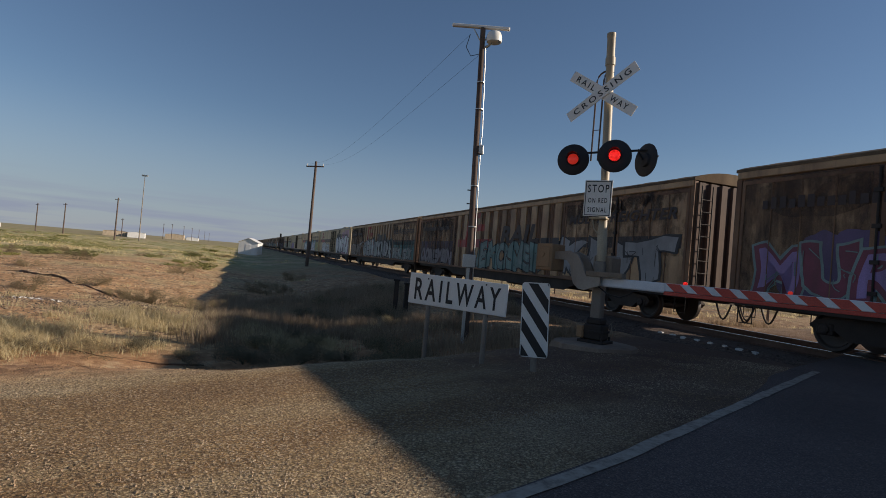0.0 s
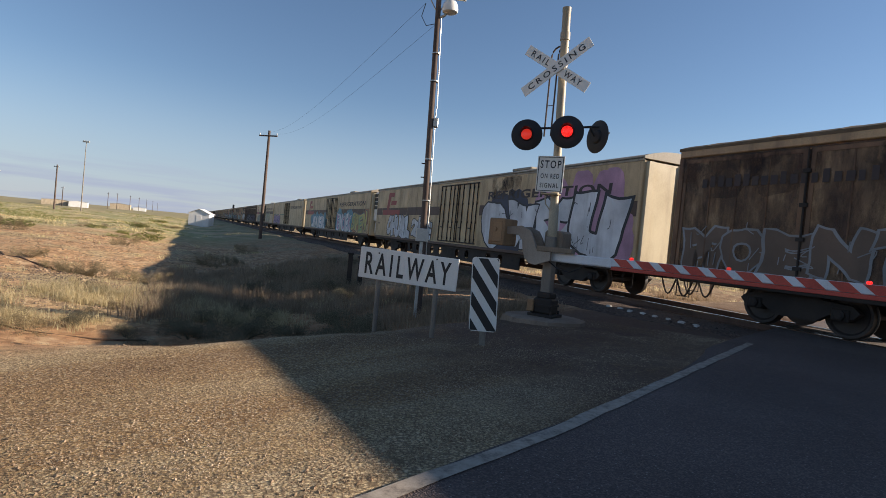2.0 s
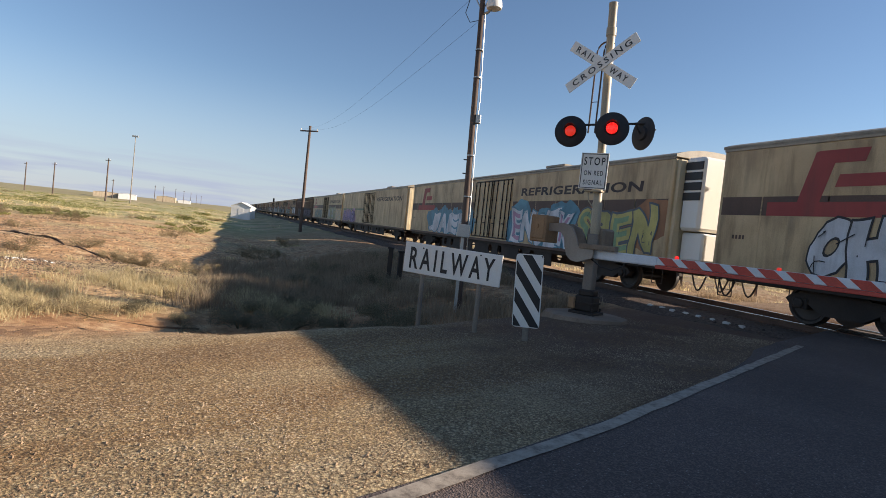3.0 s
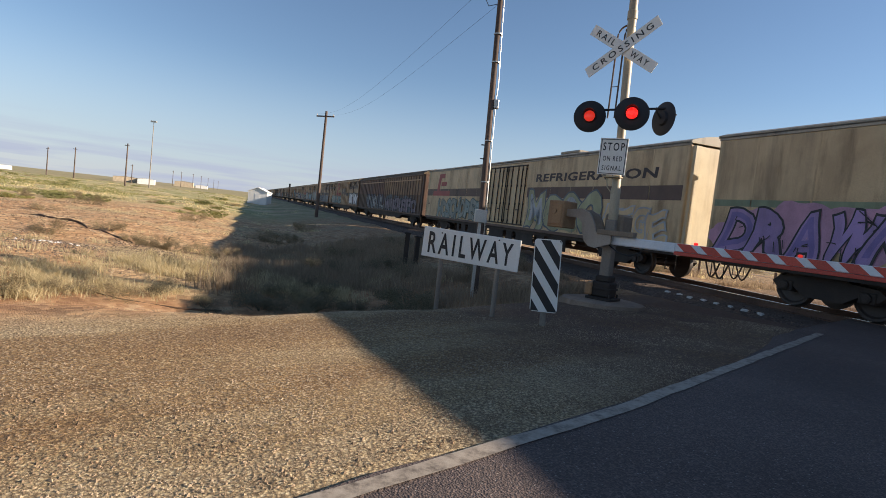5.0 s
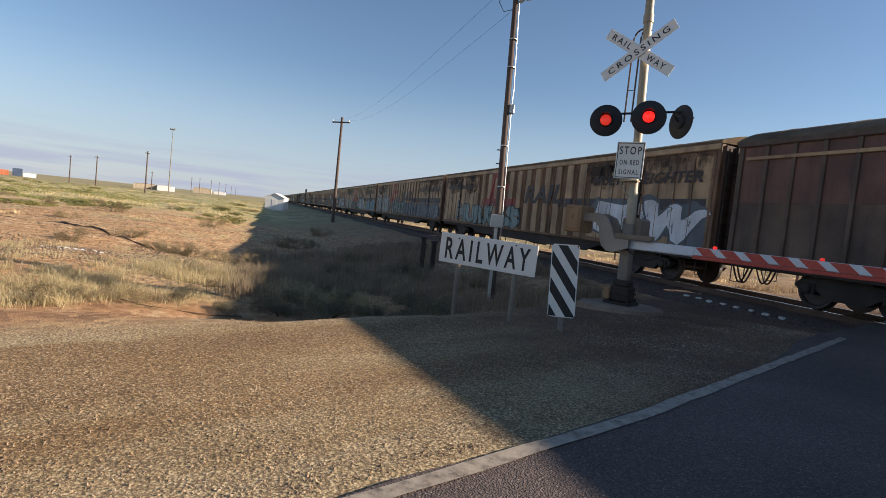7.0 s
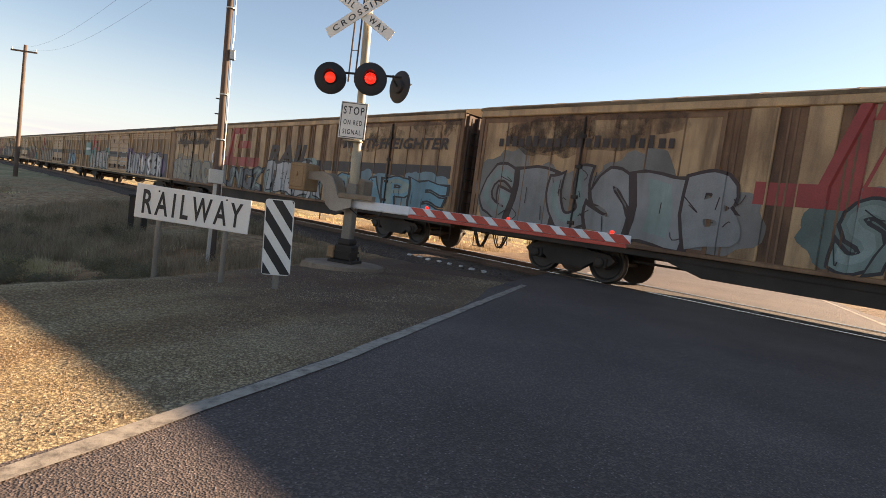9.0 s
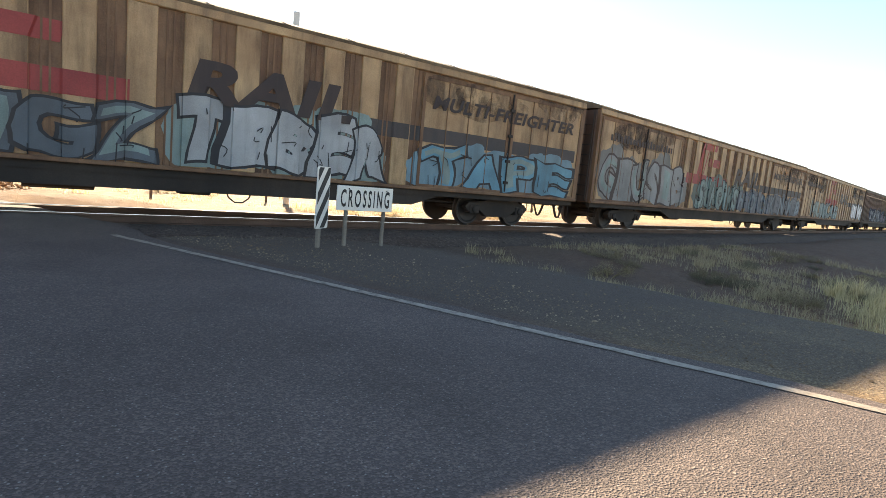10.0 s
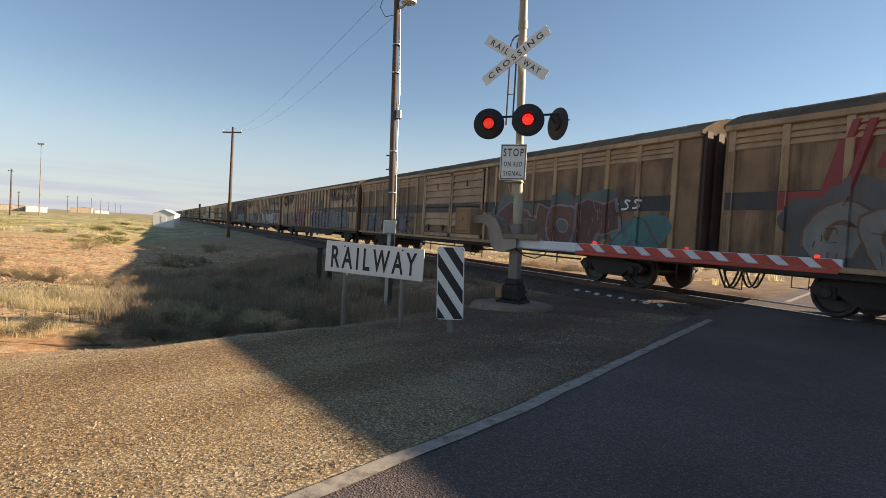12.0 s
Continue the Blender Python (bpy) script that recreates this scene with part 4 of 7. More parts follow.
# ---- poles and wires ----
def lamp_pole():
    x, y = 0.66, 12.8
    p = thing("lamp_pole", "brown timber lamp pole with floodlight", "lamp pole", pose(x, y, gz(x, y), 0, -1.5, 0) @ Matrix.Diagonal((1, 1, 1.038, 1)))
    part("pole", Shape().tube([(0, 0, -0.4), (0.0, 0, 3.2), (0.0, 0, 6.92)], [0.088, 0.072, 0.06], 12), TIMBER, p, "weathered timber pole", smooth=True)
    part("top_bar", Shape().box(-0.72, 0.62, -0.05, 0.05, -0.03, 0.03, 0, 0.01), WHITEP, p, "pale crossbar on the pole top", at=pose(0, 0, 6.94, 0, 5, -10))
    br = Shape().tube([(0.0, 0, 6.55), (-0.2, 0, 6.88)], 0.014, 6).tube([(0.0, 0, 6.55), (0.2, 0, 6.88)], 0.014, 6)
    part("brace", br, GALV, p)
    head = Shape().lathe([(0.02, 0.17), (0.14, 0.15), (0.17, 0.08), (0.18, 0.0), (0.17, -0.06), (0.13, -0.08), (0.02, -0.08)], pose(0.26, -0.15, 6.62), 18)
    fl = part("floodlight", head, WHITEP, p, "white dish-shaped floodlight", smooth=True)
    part("bracket", Shape().tube([(0.03, 0, 6.48), (0.14, -0.08, 6.5), (0.2, -0.12, 6.56)], 0.03, 8), GALV, fl)
    part("junction_box", Shape().box(0.06, 0.17, -0.08, 0.04, 4.1, 4.3, 0, 0.015), GALV, p, "small grey junction box")
    cb = Shape().tube([(0.1, -0.03, 1.3), (0.1, -0.03, 4.1)], 0.012, 6).tube([(0.1, -0.03, 4.3), (0.12, -0.02, 4.6), (0.08, -0.02, 6.5)], 0.012, 6)
    part("cable", cb, GALV, p, "grey cable run up the pole")
    for z in (2.5, 3.4, 5.1, 5.7):
        part("strap", Shape().lathe([(0.095, -0.012), (0.095, 0.012)], pose(0.02, 0, z), 12), GALV, p)
    for z in (3.3, 3.0):
        part("step_peg", Shape().tube([(-0.14, -0.03, z), (0.0, 0, z)], 0.014, 6), UNDER, p)
    cab = thing("meter_box", "small pale metal cabinet on a post", "cabinet", pose(0.58, 12.4, gz(0.58, 12.4)))
    part("cabinet", Shape().box(-0.14, 0.14, -0.1, 0.08, 1.15 - gz(0.58, 12.4), 1.44 - gz(0.58, 12.4), 0, 0.012), GALV, cab)
    part("cabinet_post", Shape().box(-0.035, 0.035, -0.03, 0.03, -0.3, 1.15 - gz(0.58, 12.4), 0, 0.005), GALV, cab)


def power_pole(x, y, h, arm=1.6, turn=-20, thick=0.14, label="timber power pole with crossarm"):
    z = gz(x, y)
    p = thing("power_pole", label, "power pole", pose(x, y, z, 0, 0, turn), group="power poles on the plain")
    part("pole", Shape().tube([(0, 0, -0.5), (0, 0, h)], [thick * 1.15, thick * 0.8], 10), TIMBER, p, smooth=True)
    part("crossarm", Shape().box(-arm / 2, arm / 2, -0.16, -0.06, h - 0.55, h - 0.43, 0, 0.01), TIMBER, p)
    for dx in (-arm / 2 + 0.08, arm / 2 - 0.08):
        part("insulator", Shape().lathe([(0.03, 0), (0.05, 0.05), (0.03, 0.09), (0.05, 0.13), (0.02, 0.18)], pose(dx, -0.11, h - 0.43), 8), WHITEP, p)
    return p


lamp_pole()
power_pole(-12.55, 52.4, 9.9, 1.9)
for az, r, h in ((-36.1, 210, 8.0), (-34.2, 190, 8.2), (-30.4, 150, 9.2), (-29.9, 260, 7.0), (-25.9, 420, 10), (-24.9, 460, 10), (-24.2, 500, 10), (-23.6, 560, 10), (-23.1, 640, 10), (-22.7, 740, 10), (-26.6, 380, 9), (-41.0, 230, 8.0)):
    power_pole(r * math.sin(radians(az)), r * math.cos(radians(az)), h + 0.6, 1.4, az * 0.4, 0.16, "distant timber power pole")


def flood_mast():
    az, r = -28.5, 170.0
    x, y = r * math.sin(radians(az)), r * math.cos(radians(az))
    p = thing("flood_mast", "tall slender steel light mast", "light mast", pose(x, y, gz(x, y)))
    part("mast", Shape().tube([(0, 0, -0.5), (0, 0, 17.8)], [0.16, 0.08], 10), POSTPAINT, p, smooth=True)
    for dx in (-0.6, 0.0, 0.6):
        part("floodlight", Shape().box(dx - 0.22, dx + 0.22, -0.2, 0.15, 17.5, 17.95, 0, 0.03), GALV, p)
    part("headframe", Shape().box(-0.9, 0.9, -0.05, 0.05, 17.65, 17.75), GALV, p)


flood_mast()


def wires():
    top = Vector((0.54, 12.8, 6.5))
    w = thing("overhead_wires", "two thin dark wires slung between poles", "wire")
    for dx, dz in ((-0.35, 0.0), (0.1, -0.25)):
        a, b = top + Vector((dx, 0, dz)), Vector((-12.55 + dx * 2, 52.4, 9.2))
        pts = [a.lerp(b, t) - Vector((0, 0, 0.9 * math.sin(math.pi * t))) for t in np.linspace(0, 1, 24)]
        part("wire", Shape().tube(pts, 0.0032, 5), WIRE, w)
    part("service_loop", Shape().tube([top + Vector((-0.35, 0, 0)), top + Vector((-0.42, 0, -0.3)), top + Vector((-0.3, 0, -0.5)), top + Vector((-0.05, 0, -0.42))], 0.009, 5), WIRE, w)


wires()


def marker_posts():
    for i, (x, y, h) in enumerate(((-1.35, 17.6, 0.95), (-1.0, 17.2, 0.85))):
        p = thing("track_post", "short dark steel trackside post", "post", pose(x, y, gz(x, y), 0, 0, 20 * i), group="posts beside the track")
        part("shaft", Shape().box(-0.07, 0.07, -0.05, 0.05, -0.3, h, 0, 0.008), UNDER, p)
        part("cap", Shape().box(-0.1, 0.1, -0.07, 0.07, h, h + 0.06, 0, 0.008), UNDER, p)


marker_posts()


# ---- sheds and far buildings ----
def shed(x, y, w, d, h, rise, turn, wall, roof, label, name="shed"):
    s = thing(name, label, "shed", pose(x, y, gz(x, y) - 0.05, 0, 0, turn))
    t = 0.08
    for nm, a in (("wall", (-w / 2, w / 2, -d / 2, -d / 2 + t)), ("wall", (-w / 2, w / 2, d / 2 - t, d / 2)), ("wall", (-w / 2, -w / 2 + t, -d / 2 + t, d / 2 - t)), ("wall", (w / 2 - t, w / 2, -d / 2 + t, d / 2 - t))):
        part(nm, Shape().box(a[0], a[1], a[2], a[3], -0.3, h), wall, s)
    for y0, y1 in ((-d / 2, -d / 2 + t), (d / 2 - t, d / 2)):
        part("gable", Shape().prism([(-w / 2, h), (w / 2, h), (0, h + rise)], "y", y0, y1), wall, s)
    for sg in (-1, 1):
        poly = [(0, h + rise + 0.05), (sg * (w / 2 + 0.15), h - 0.02), (sg * (w / 2 + 0.15), h + 0.04), (0, h + rise + 0.11)]
        part("roof", Shape().prism(poly, "y", -d / 2 - 0.15, d / 2 + 0.15), roof, s, "pale sheet roof")
    part("door", Shape().box(-0.45, 0.45, -d / 2 - 0.03, -d / 2 + 0.01, 0.0, min(2.0, h * 0.85), 0, 0.01), roof, s)
    return s


DARKRED = weathered("faded orange container paint", (0.42, 0.12, 0.05), (0.5, 0.18, 0.08), rough=0.6)
DARKBLUE = weathered("faded blue container paint", (0.04, 0.07, 0.13), (0.07, 0.1, 0.17), rough=0.6)
TANWALL = weathered("tan building wall", (0.45, 0.36, 0.25), (0.52, 0.43, 0.31), rough=0.8)


def polar(az, r):
    return r * math.sin(radians(az)), r * math.cos(radians(az))


shed(*polar(-18.9, 112), 3.4, 5.0, 2.35, 0.75, 8, SHEDWHITE, SHEDWHITE, "small white gabled hut beside the track", "trackside_hut")
shed(*polar(-28.7, 300), 7, 9, 2.3, 0.3, 25, SHEDWHITE, SHEDWHITE, "long low white building on the plain")
shed(*polar(-30.2, 305), 11, 10, 2.5, 0.3, 25, TANWALL, TANWALL, "long low tan building on the plain")
shed(*polar(-25.6, 480), 13, 9, 3.6, 0.6, 20, TANWALL, TANWALL, "low tan building far across the plain")
shed(*polar(-24.1, 520), 9, 9, 2.4, 0.5, 20, SHEDWHITE, SHEDWHITE, "low white building far across the plain")


def container(az, r, w, h, mat, label):
    x, y = polar(az, r)
    c = thing("shipping_container", label, "container", pose(x, y, gz(x, y), 0, 0, -az))
    part("box", Shape().box(-w / 2, w / 2, -1.2, 1.2, 0.0, h, 0, 0.05), mat, c)
    rb = Shape()
    for i in range(9):
        u = -w / 2 + w * (i + 0.5) / 9
        rb.box(u - 0.12, u + 0.12, -1.24, -1.2, 0.15, h - 0.15)
    part("corrugation", rb, mat, c)


for az, w, h, mat, label in ((-41.6, 6, 3.4, DARKBLUE, "stacked blue containers far off"), (-40.7, 5, 2.0, DARKRED, "orange container far off"), (-39.6, 3, 2.8, DARKBLUE, "blue container far off"), (-38.8, 4, 1.6, SHEDWHITE, "pale site hut far off"), (-42.6, 4, 2.2, SHEDWHITE, "pale container far off")):
    container(az, 290, w * 1.1, h * 1.1, mat, label)


def track_signal():
    x, y, _ = on_track(-150, -3.2)
    s = thing("track_signal", "small dark railway signal on a post", "railway signal", pose(x, y, -0.4))
    part("signal_post", Shape().tube([(0, 0, 0), (0, 0, 4.6)], 0.07, 8), UNDER, s)
    part("signal_head", Shape().box(-0.22, 0.22, -0.12, 0.12, 4.1, 5.0, 0, 0.03), BLACKP, s)
    x, y, _ = on_track(190, -3.4)
    s = thing("track_signal", "small dark railway signal on a post", "railway signal", pose(x, y, -0.4))
    part("signal_post", Shape().tube([(0, 0, 0), (0, 0, 4.6)], 0.07, 8), UNDER, s)
    part("signal_head", Shape().box(-0.22, 0.22, -0.12, 0.12, 4.1, 5.0, 0, 0.03), BLACKP, s)


track_signal()


def far_pole():
    p = thing("steel_pole", "thin grey steel pole beyond the track", "pole", pose(27.5, -0.6, gz(27.5, -0.6)))
    part("shaft", Shape().tube([(0, 0, -0.4), (0, 0, 8.2)], [0.14, 0.1], 10), GALV, p, smooth=True)
    part("cap", Shape().box(-0.18, 0.18, -0.14, 0.14, 8.1, 8.75, 0, 0.03), GALV, p)


far_pole()


def wire_fence():
    f = thing("wire_fence", "low post and wire fence beyond the track", "fence")
    pts = []
    for i in range(26):
        x, y, _ = on_track(-70 + i * 5.2, 13.0)
        a, b = road_ab(x, y)
        if -5 < b < 8:
            pts.append(None)
            continue
        z = gz(x, y)
        part("fence_post", Shape().box(-0.05, 0.05, -0.05, 0.05, -0.3, 1.1, 0, 0.008), TIMBER, f, at=pose(x, y, z))
        pts.append(Vector((x, y, z)))
    for h in (0.45, 0.75, 1.0):
        for p, q in zip(pts, pts[1:]):
            if p and q:
                part("fence_wire", Shape().tube([p + Vector((0, 0, h)), q + Vector((0, 0, h))], 0.008, 4), GALV, f)


wire_fence()


def spoil_heap():
    rng = np.random.default_rng(91)
    P, S = [], []
    cx, cy = road_xy(17.5, 6.6)
    for k in range(500):
        r = abs(rng.normal(0, 0.6))
        t = rng.uniform(0, math.tau)
        x, y = cx + r * math.cos(t), cy + r * math.sin(t) * 0.7
        P.append((x, y, gz(x, y) + max(0.0, 0.35 - 0.3 * r) * rng.uniform(0.4, 1)))
        S.append(rng.uniform(0.03, 0.09))
    stones("spoil_heap", P, S, PEBBLE, "low heap of rubble beside the road", "rubble", 92)


spoil_heap()


# ---- train ----
# A wagon's own space: x along the travel from its rear end, y = -1.45 the side towards the road, z up from the rail.
HALF = 1.45


def bogie_meshes():
    wheel = Shape()
    for y in (-0.76, 0.76):
        sgn = 1 if y > 0 else -1
        m = Matrix.Translation((0, y, 0.48)) @ pose(0, 0, 0, 90 * -sgn)
        wheel.lathe([(0.05, -0.09), (0.49, -0.09), (0.49, -0.055), (0.465, -0.045), (0.455, 0.06), (0.40, 0.06), (0.36, 0.02), (0.15, 0.01), (0.12, 0.09), (0.03, 0.09)], m, 24, 0)
    wheel.tube([(0, -0.9, 0.48), (0, 0.9, 0.48)], 0.075, 10)
    frame_ = Shape()
    for y in (-1.0, 1.0):
        top = [(-1.25, 0.55), (-1.1, 0.68), (-0.55, 0.72), (-0.35, 0.82), (0.35, 0.82), (0.55, 0.72), (1.1, 0.68), (1.25, 0.55), (1.12, 0.42), (0.7, 0.46), (0.42, 0.28), (-0.42, 0.28), (-0.7, 0.46), (-1.12, 0.42)]
        frame_.prism(top, "y", y - 0.09, y + 0.09)
        for x in (-0.9, 0.9):
            frame_.box(x - 0.17, x + 0.17, y - 0.13, y + 0.13, 0.36, 0.6, 0, 0.02)
            frame_.lathe([(0.11, 0), (0.11, 0.05), (0.07, 0.07)], Matrix.Translation((x, y + math.copysign(0.12, y), 0.48)) @ pose(0, 0, 0, -90 if y > 0 else 90), 12)
        for x in (-0.2, 0, 0.2):
            frame_.tube([(x, y, 0.3), (x, y, 0.62)], 0.075, 8)
    frame_.box(-0.22, 0.22, -1.05, 1.05, 0.55, 0.8, 0, 0.03)
    frame_.tube([(-0.62, -0.6, 0.4), (-0.62, 0.6, 0.4)], 0.06, 8)
    frame_.tube([(0.62, -0.6, 0.4), (0.62, 0.6, 0.4)], 0.06, 8)
    return wheel.mesh("wheelset", WHEEL, True), frame_.mesh("bogie_frame", UNDER)


WHEELSET, BOGIEFRAME = bogie_meshes()


def running_gear(car, length, deep):
    for x in (3.05, length - 3.05):
        bogie = part("bogie", BOGIEFRAME, None, car, "oily black three-piece bogie", at=pose(x, 0, 0))
        for dx in (-0.9, 0.9):
            part("wheelset", WHEELSET, None, bogie, "steel wheels on an axle", at=pose(dx, 0, 0))
    fr = Shape()
    fr.box(0.1, length - 0.1, -1.36, -1.22, 0.78, 1.0).box(0.1, length - 0.1, 1.22, 1.36, 0.78, 1.0)
    fr.box(-0.1, length + 0.1, -0.28, 0.28, 0.7, 0.98)
    if deep:
        poly = [(4.9, 0.95), (6.3, 0.52), (length - 6.3, 0.52), (length - 4.9, 0.95)]
        fr.prism(poly, "y", -1.33, -1.27).prism(poly, "y", 1.27, 1.33)
        fr.prism(poly, "y", -0.3, 0.3)
    for x in np.linspace(1.0, length - 1.0, 12):
        fr.box(x - 0.06, x + 0.06, -1.25, 1.25, 0.82, 0.98)
    part("underframe", fr, UNDER, car, "black steel underframe")
    gear = Shape()
    mid = length / 2
    gear.tube([(mid - 2.1, 0.55, 0.55), (mid - 0.9, 0.55, 0.55)], 0.22, 14).box(mid + 0.4, mid + 1.0, -1.0, -0.6, 0.45, 0.8, 0, 0.03)
    gear.tube([(4.6, -0.8, 0.62), (length - 4.6, -0.8, 0.62)], 0.03, 6).tube([(mid + 1.5, -0.3, 0.6), (mid + 1.5, -1.15, 0.6)], 0.04, 6)
    for k in range(10):
        a0, a1 = k * math.tau / 10, (k + 1) * math.tau / 10
        gear.tube([(mid + 1.5 + 0.26 * math.cos(a0), -1.2, 0.6 + 0.26 * math.sin(a0)), (mid + 1.5 + 0.26 * math.cos(a1), -1.2, 0.6 + 0.26 * math.sin(a1))], 0.016, 5)
    part("brake_gear", gear, UNDER, car, "air tank, brake rods and hand wheel")
    for x, s in ((0, -1), (length, 1)):
        cp = Shape()
        cp.box(min(x, x + s * 0.42), max(x, x + s * 0.42), -0.1, 0.1, 0.74, 0.92, 0, 0.02)
        cp.box(min(x + s * 0.4, x + s * 0.66), max(x + s * 0.4, x + s * 0.66), -0.17, 0.15, 0.68, 0.98, 0, 0.04)
        for y in (-0.45, 0.4):
            pts = [(x + s * (0.1 + 0.5 * t), y, 0.72 - 0.42 * math.sin(math.pi * t)) for t in np.linspace(0, 1, 9)]
            cp.tube(pts, 0.024, 6)
        part("coupler", cp, UNDER, car, "knuckle coupler with hanging air hoses")
        for y in (-1.3, 1.3):
            st = Shape().tube([(x - s * 0.15, y, 0.8), (x - s * 0.15, y, 0.36), (x - s * 0.55, y, 0.36), (x - s * 0.55, y, 0.8)], 0.016, 5)
            part("step_iron", st, UNDER, car, "hanging foot step")


def end_wall(car, x, s, mat, z1, ribs=7, ladder=True):
    w = Shape()
    outline = [(x - s * 0.01, -1.4)]
    for i in range(ribs):
        y = -1.2 + 2.4 * i / (ribs - 1)
        outline += [(x + s * 0.006, y - 0.13), (x + s * 0.06, y - 0.1), (x + s * 0.06, y + 0.1), (x + s * 0.006, y + 0.13)]
    outline += [(x - s * 0.01, 1.4)]
    w.prism(outline, "z", 0.95, z1)
    part("end_wall", w, mat, car, "ribbed end wall")
    if not ladder:
        return
    ld = Shape()
    for y in (-1.28, -0.9):
        ld.tube([(x + s * 0.14, y, 1.0), (x + s * 0.14, y, z1 - 0.1)], 0.018, 6)
    for k in range(8):
        ld.tube([(x + s * 0.14, -1.28, 1.15 + k * 0.33), (x + s * 0.14, -0.9, 1.15 + k * 0.33)], 0.014, 6)
    part("end_ladder", ld, UNDER, car, "dark steel end ladder")


def arc_roof(length, z0, rise, mat, name, overhang=0.02, n=14, ribs=0):
    sh = Shape()
    y = [-(HALF + overhang) + 2 * (HALF + overhang) * i / n for i in range(n + 1)]
    prof = [(v, z0 + rise * (1 - abs(v / (HALF + overhang)) ** 2.4)) for v in y]
    sh.prism([(-(HALF + overhang), z0 - 0.07)] + prof + [(HALF + overhang, z0 - 0.07)], "x", -0.04, length + 0.04)
    for k in range(ribs):
        x = length * (k + 0.5) / ribs
        sh.prism([(v, z + 0.009) for v, z in prof] + [(v, z - 0.01) for v, z in reversed(prof)], "x", x - 0.04, x + 0.04)
    return sh.mesh(name, mat, True)


# -- boxcar with pressed side ribs between two pairs of plug doors
MF_LEN, MF_A, MF_B = 24.2, 6.5, 17.8
MF_RIBS = 12


def mf_ribs():
    pitch = (MF_B - MF_A) / MF_RIBS
    return [(MF_A + i * pitch + 0.26 * pitch, MF_A + (i + 1) * pitch - 0.22 * pitch) for i in range(MF_RIBS)]


def mf_depth(u):
    """How far the side lies back from its outermost face at u."""
    if MF_A < u < MF_B:
        return 0.0 if any(a <= u <= b for a, b in mf_ribs()) else 0.045
    return 0.012


def mf_meshes():
    M = {}
    core = Shape().box(0, MF_LEN, -1.40, 1.40, 0.92, 3.92)
    M["body"] = core.mesh("body", STAIN)
    rib = []
    for a, b in mf_ribs():
        w = b - a
        r = Shape()
        r.box(-w / 2, w / 2, -HALF, -1.38, 1.0, 3.82, 0, 0.015)
        rib.append((a + w / 2, w))
    M["rib"] = (r.mesh("side_rib", CREAM), [a for a, _ in rib])
    fine = Shape()
    pitch = (MF_B - MF_A) / MF_RIBS
    for i in range(MF_RIBS + 1):
        for dx in (-0.06, 0.06):
            for s in (-1, 1):
                u = MF_A + i * pitch + 0.02 + dx
                fine.box(u - 0.018, u + 0.018, min(s * 1.38, s * 1.415), max(s * 1.38, s * 1.415), 1.0, 3.82)
    M["beads"] = fine.mesh("bead_pressing", STAIN)
    door = Shape()
    w = 3.05
    h = w / 2
    door.box(-h, h, -1.438, -1.38, 0.98, 3.76, 0, 0.01)
    M["door"] = door.mesh("plug_door", CREAM)
    corner = [[(sx * (h - d), y, zz) for sx, zz in ((-1, 0.98 + d), (1, 0.98 + d), (1, 3.76 - d), (-1, 3.76 - d))] for y in (-1.455, -1.43) for d in (0.0, 0.09)]
    rim = Shape().add([p for c in corner for p in c], [f for k in range(4) for f in ((k, (k + 1) % 4, 4 + (k + 1) % 4, 4 + k), (8 + k, 12 + k, 12 + (k + 1) % 4, 8 + (k + 1) % 4), (k, 8 + k, 8 + (k + 1) % 4, (k + 1) % 4), (4 + k, 4 + (k + 1) % 4, 12 + (k + 1) % 4, 12 + k))])
    M["door_frame"] = rim.mesh("door_frame", STAIN)
    M["door_seam"] = Shape().box(-0.012, 0.012, -1.455, -1.43, 1.07, 3.67).mesh("door_seam", STAIN)
    bars = Shape()
    bars.tube([(0, -1.475, 1.05), (0, -1.475, 3.74)], 0.022, 6)
    for z in (1.3, 1.9, 2.6, 3.3):
        bars.box(-0.08, 0.08, -1.505, -1.445, z - 0.04, z + 0.04)
    M["bars"] = bars.mesh("lock_rod", UNDER)
    M["corner"] = Shape().box(-0.02, 0.12, -1.44, -1.30, 0.92, 3.98, 0, 0.01).mesh("corner_post", STAIN)
    M["eave"] = Shape().box(-MF_LEN / 2, MF_LEN / 2, -1.47, -1.36, 3.82, 4.0, 0, 0.02).mesh("eave_rail", CREAM)
    M["sill"] = Shape().box(-MF_LEN / 2, MF_LEN / 2, -1.47, -1.36, 0.92, 1.0, 0, 0.01).mesh("side_sill", STAIN)
    M["roof"] = arc_roof(MF_LEN, 4.06, 0.24, ROOF, "roof", ribs=16)
    return M


MF = mf_meshes()


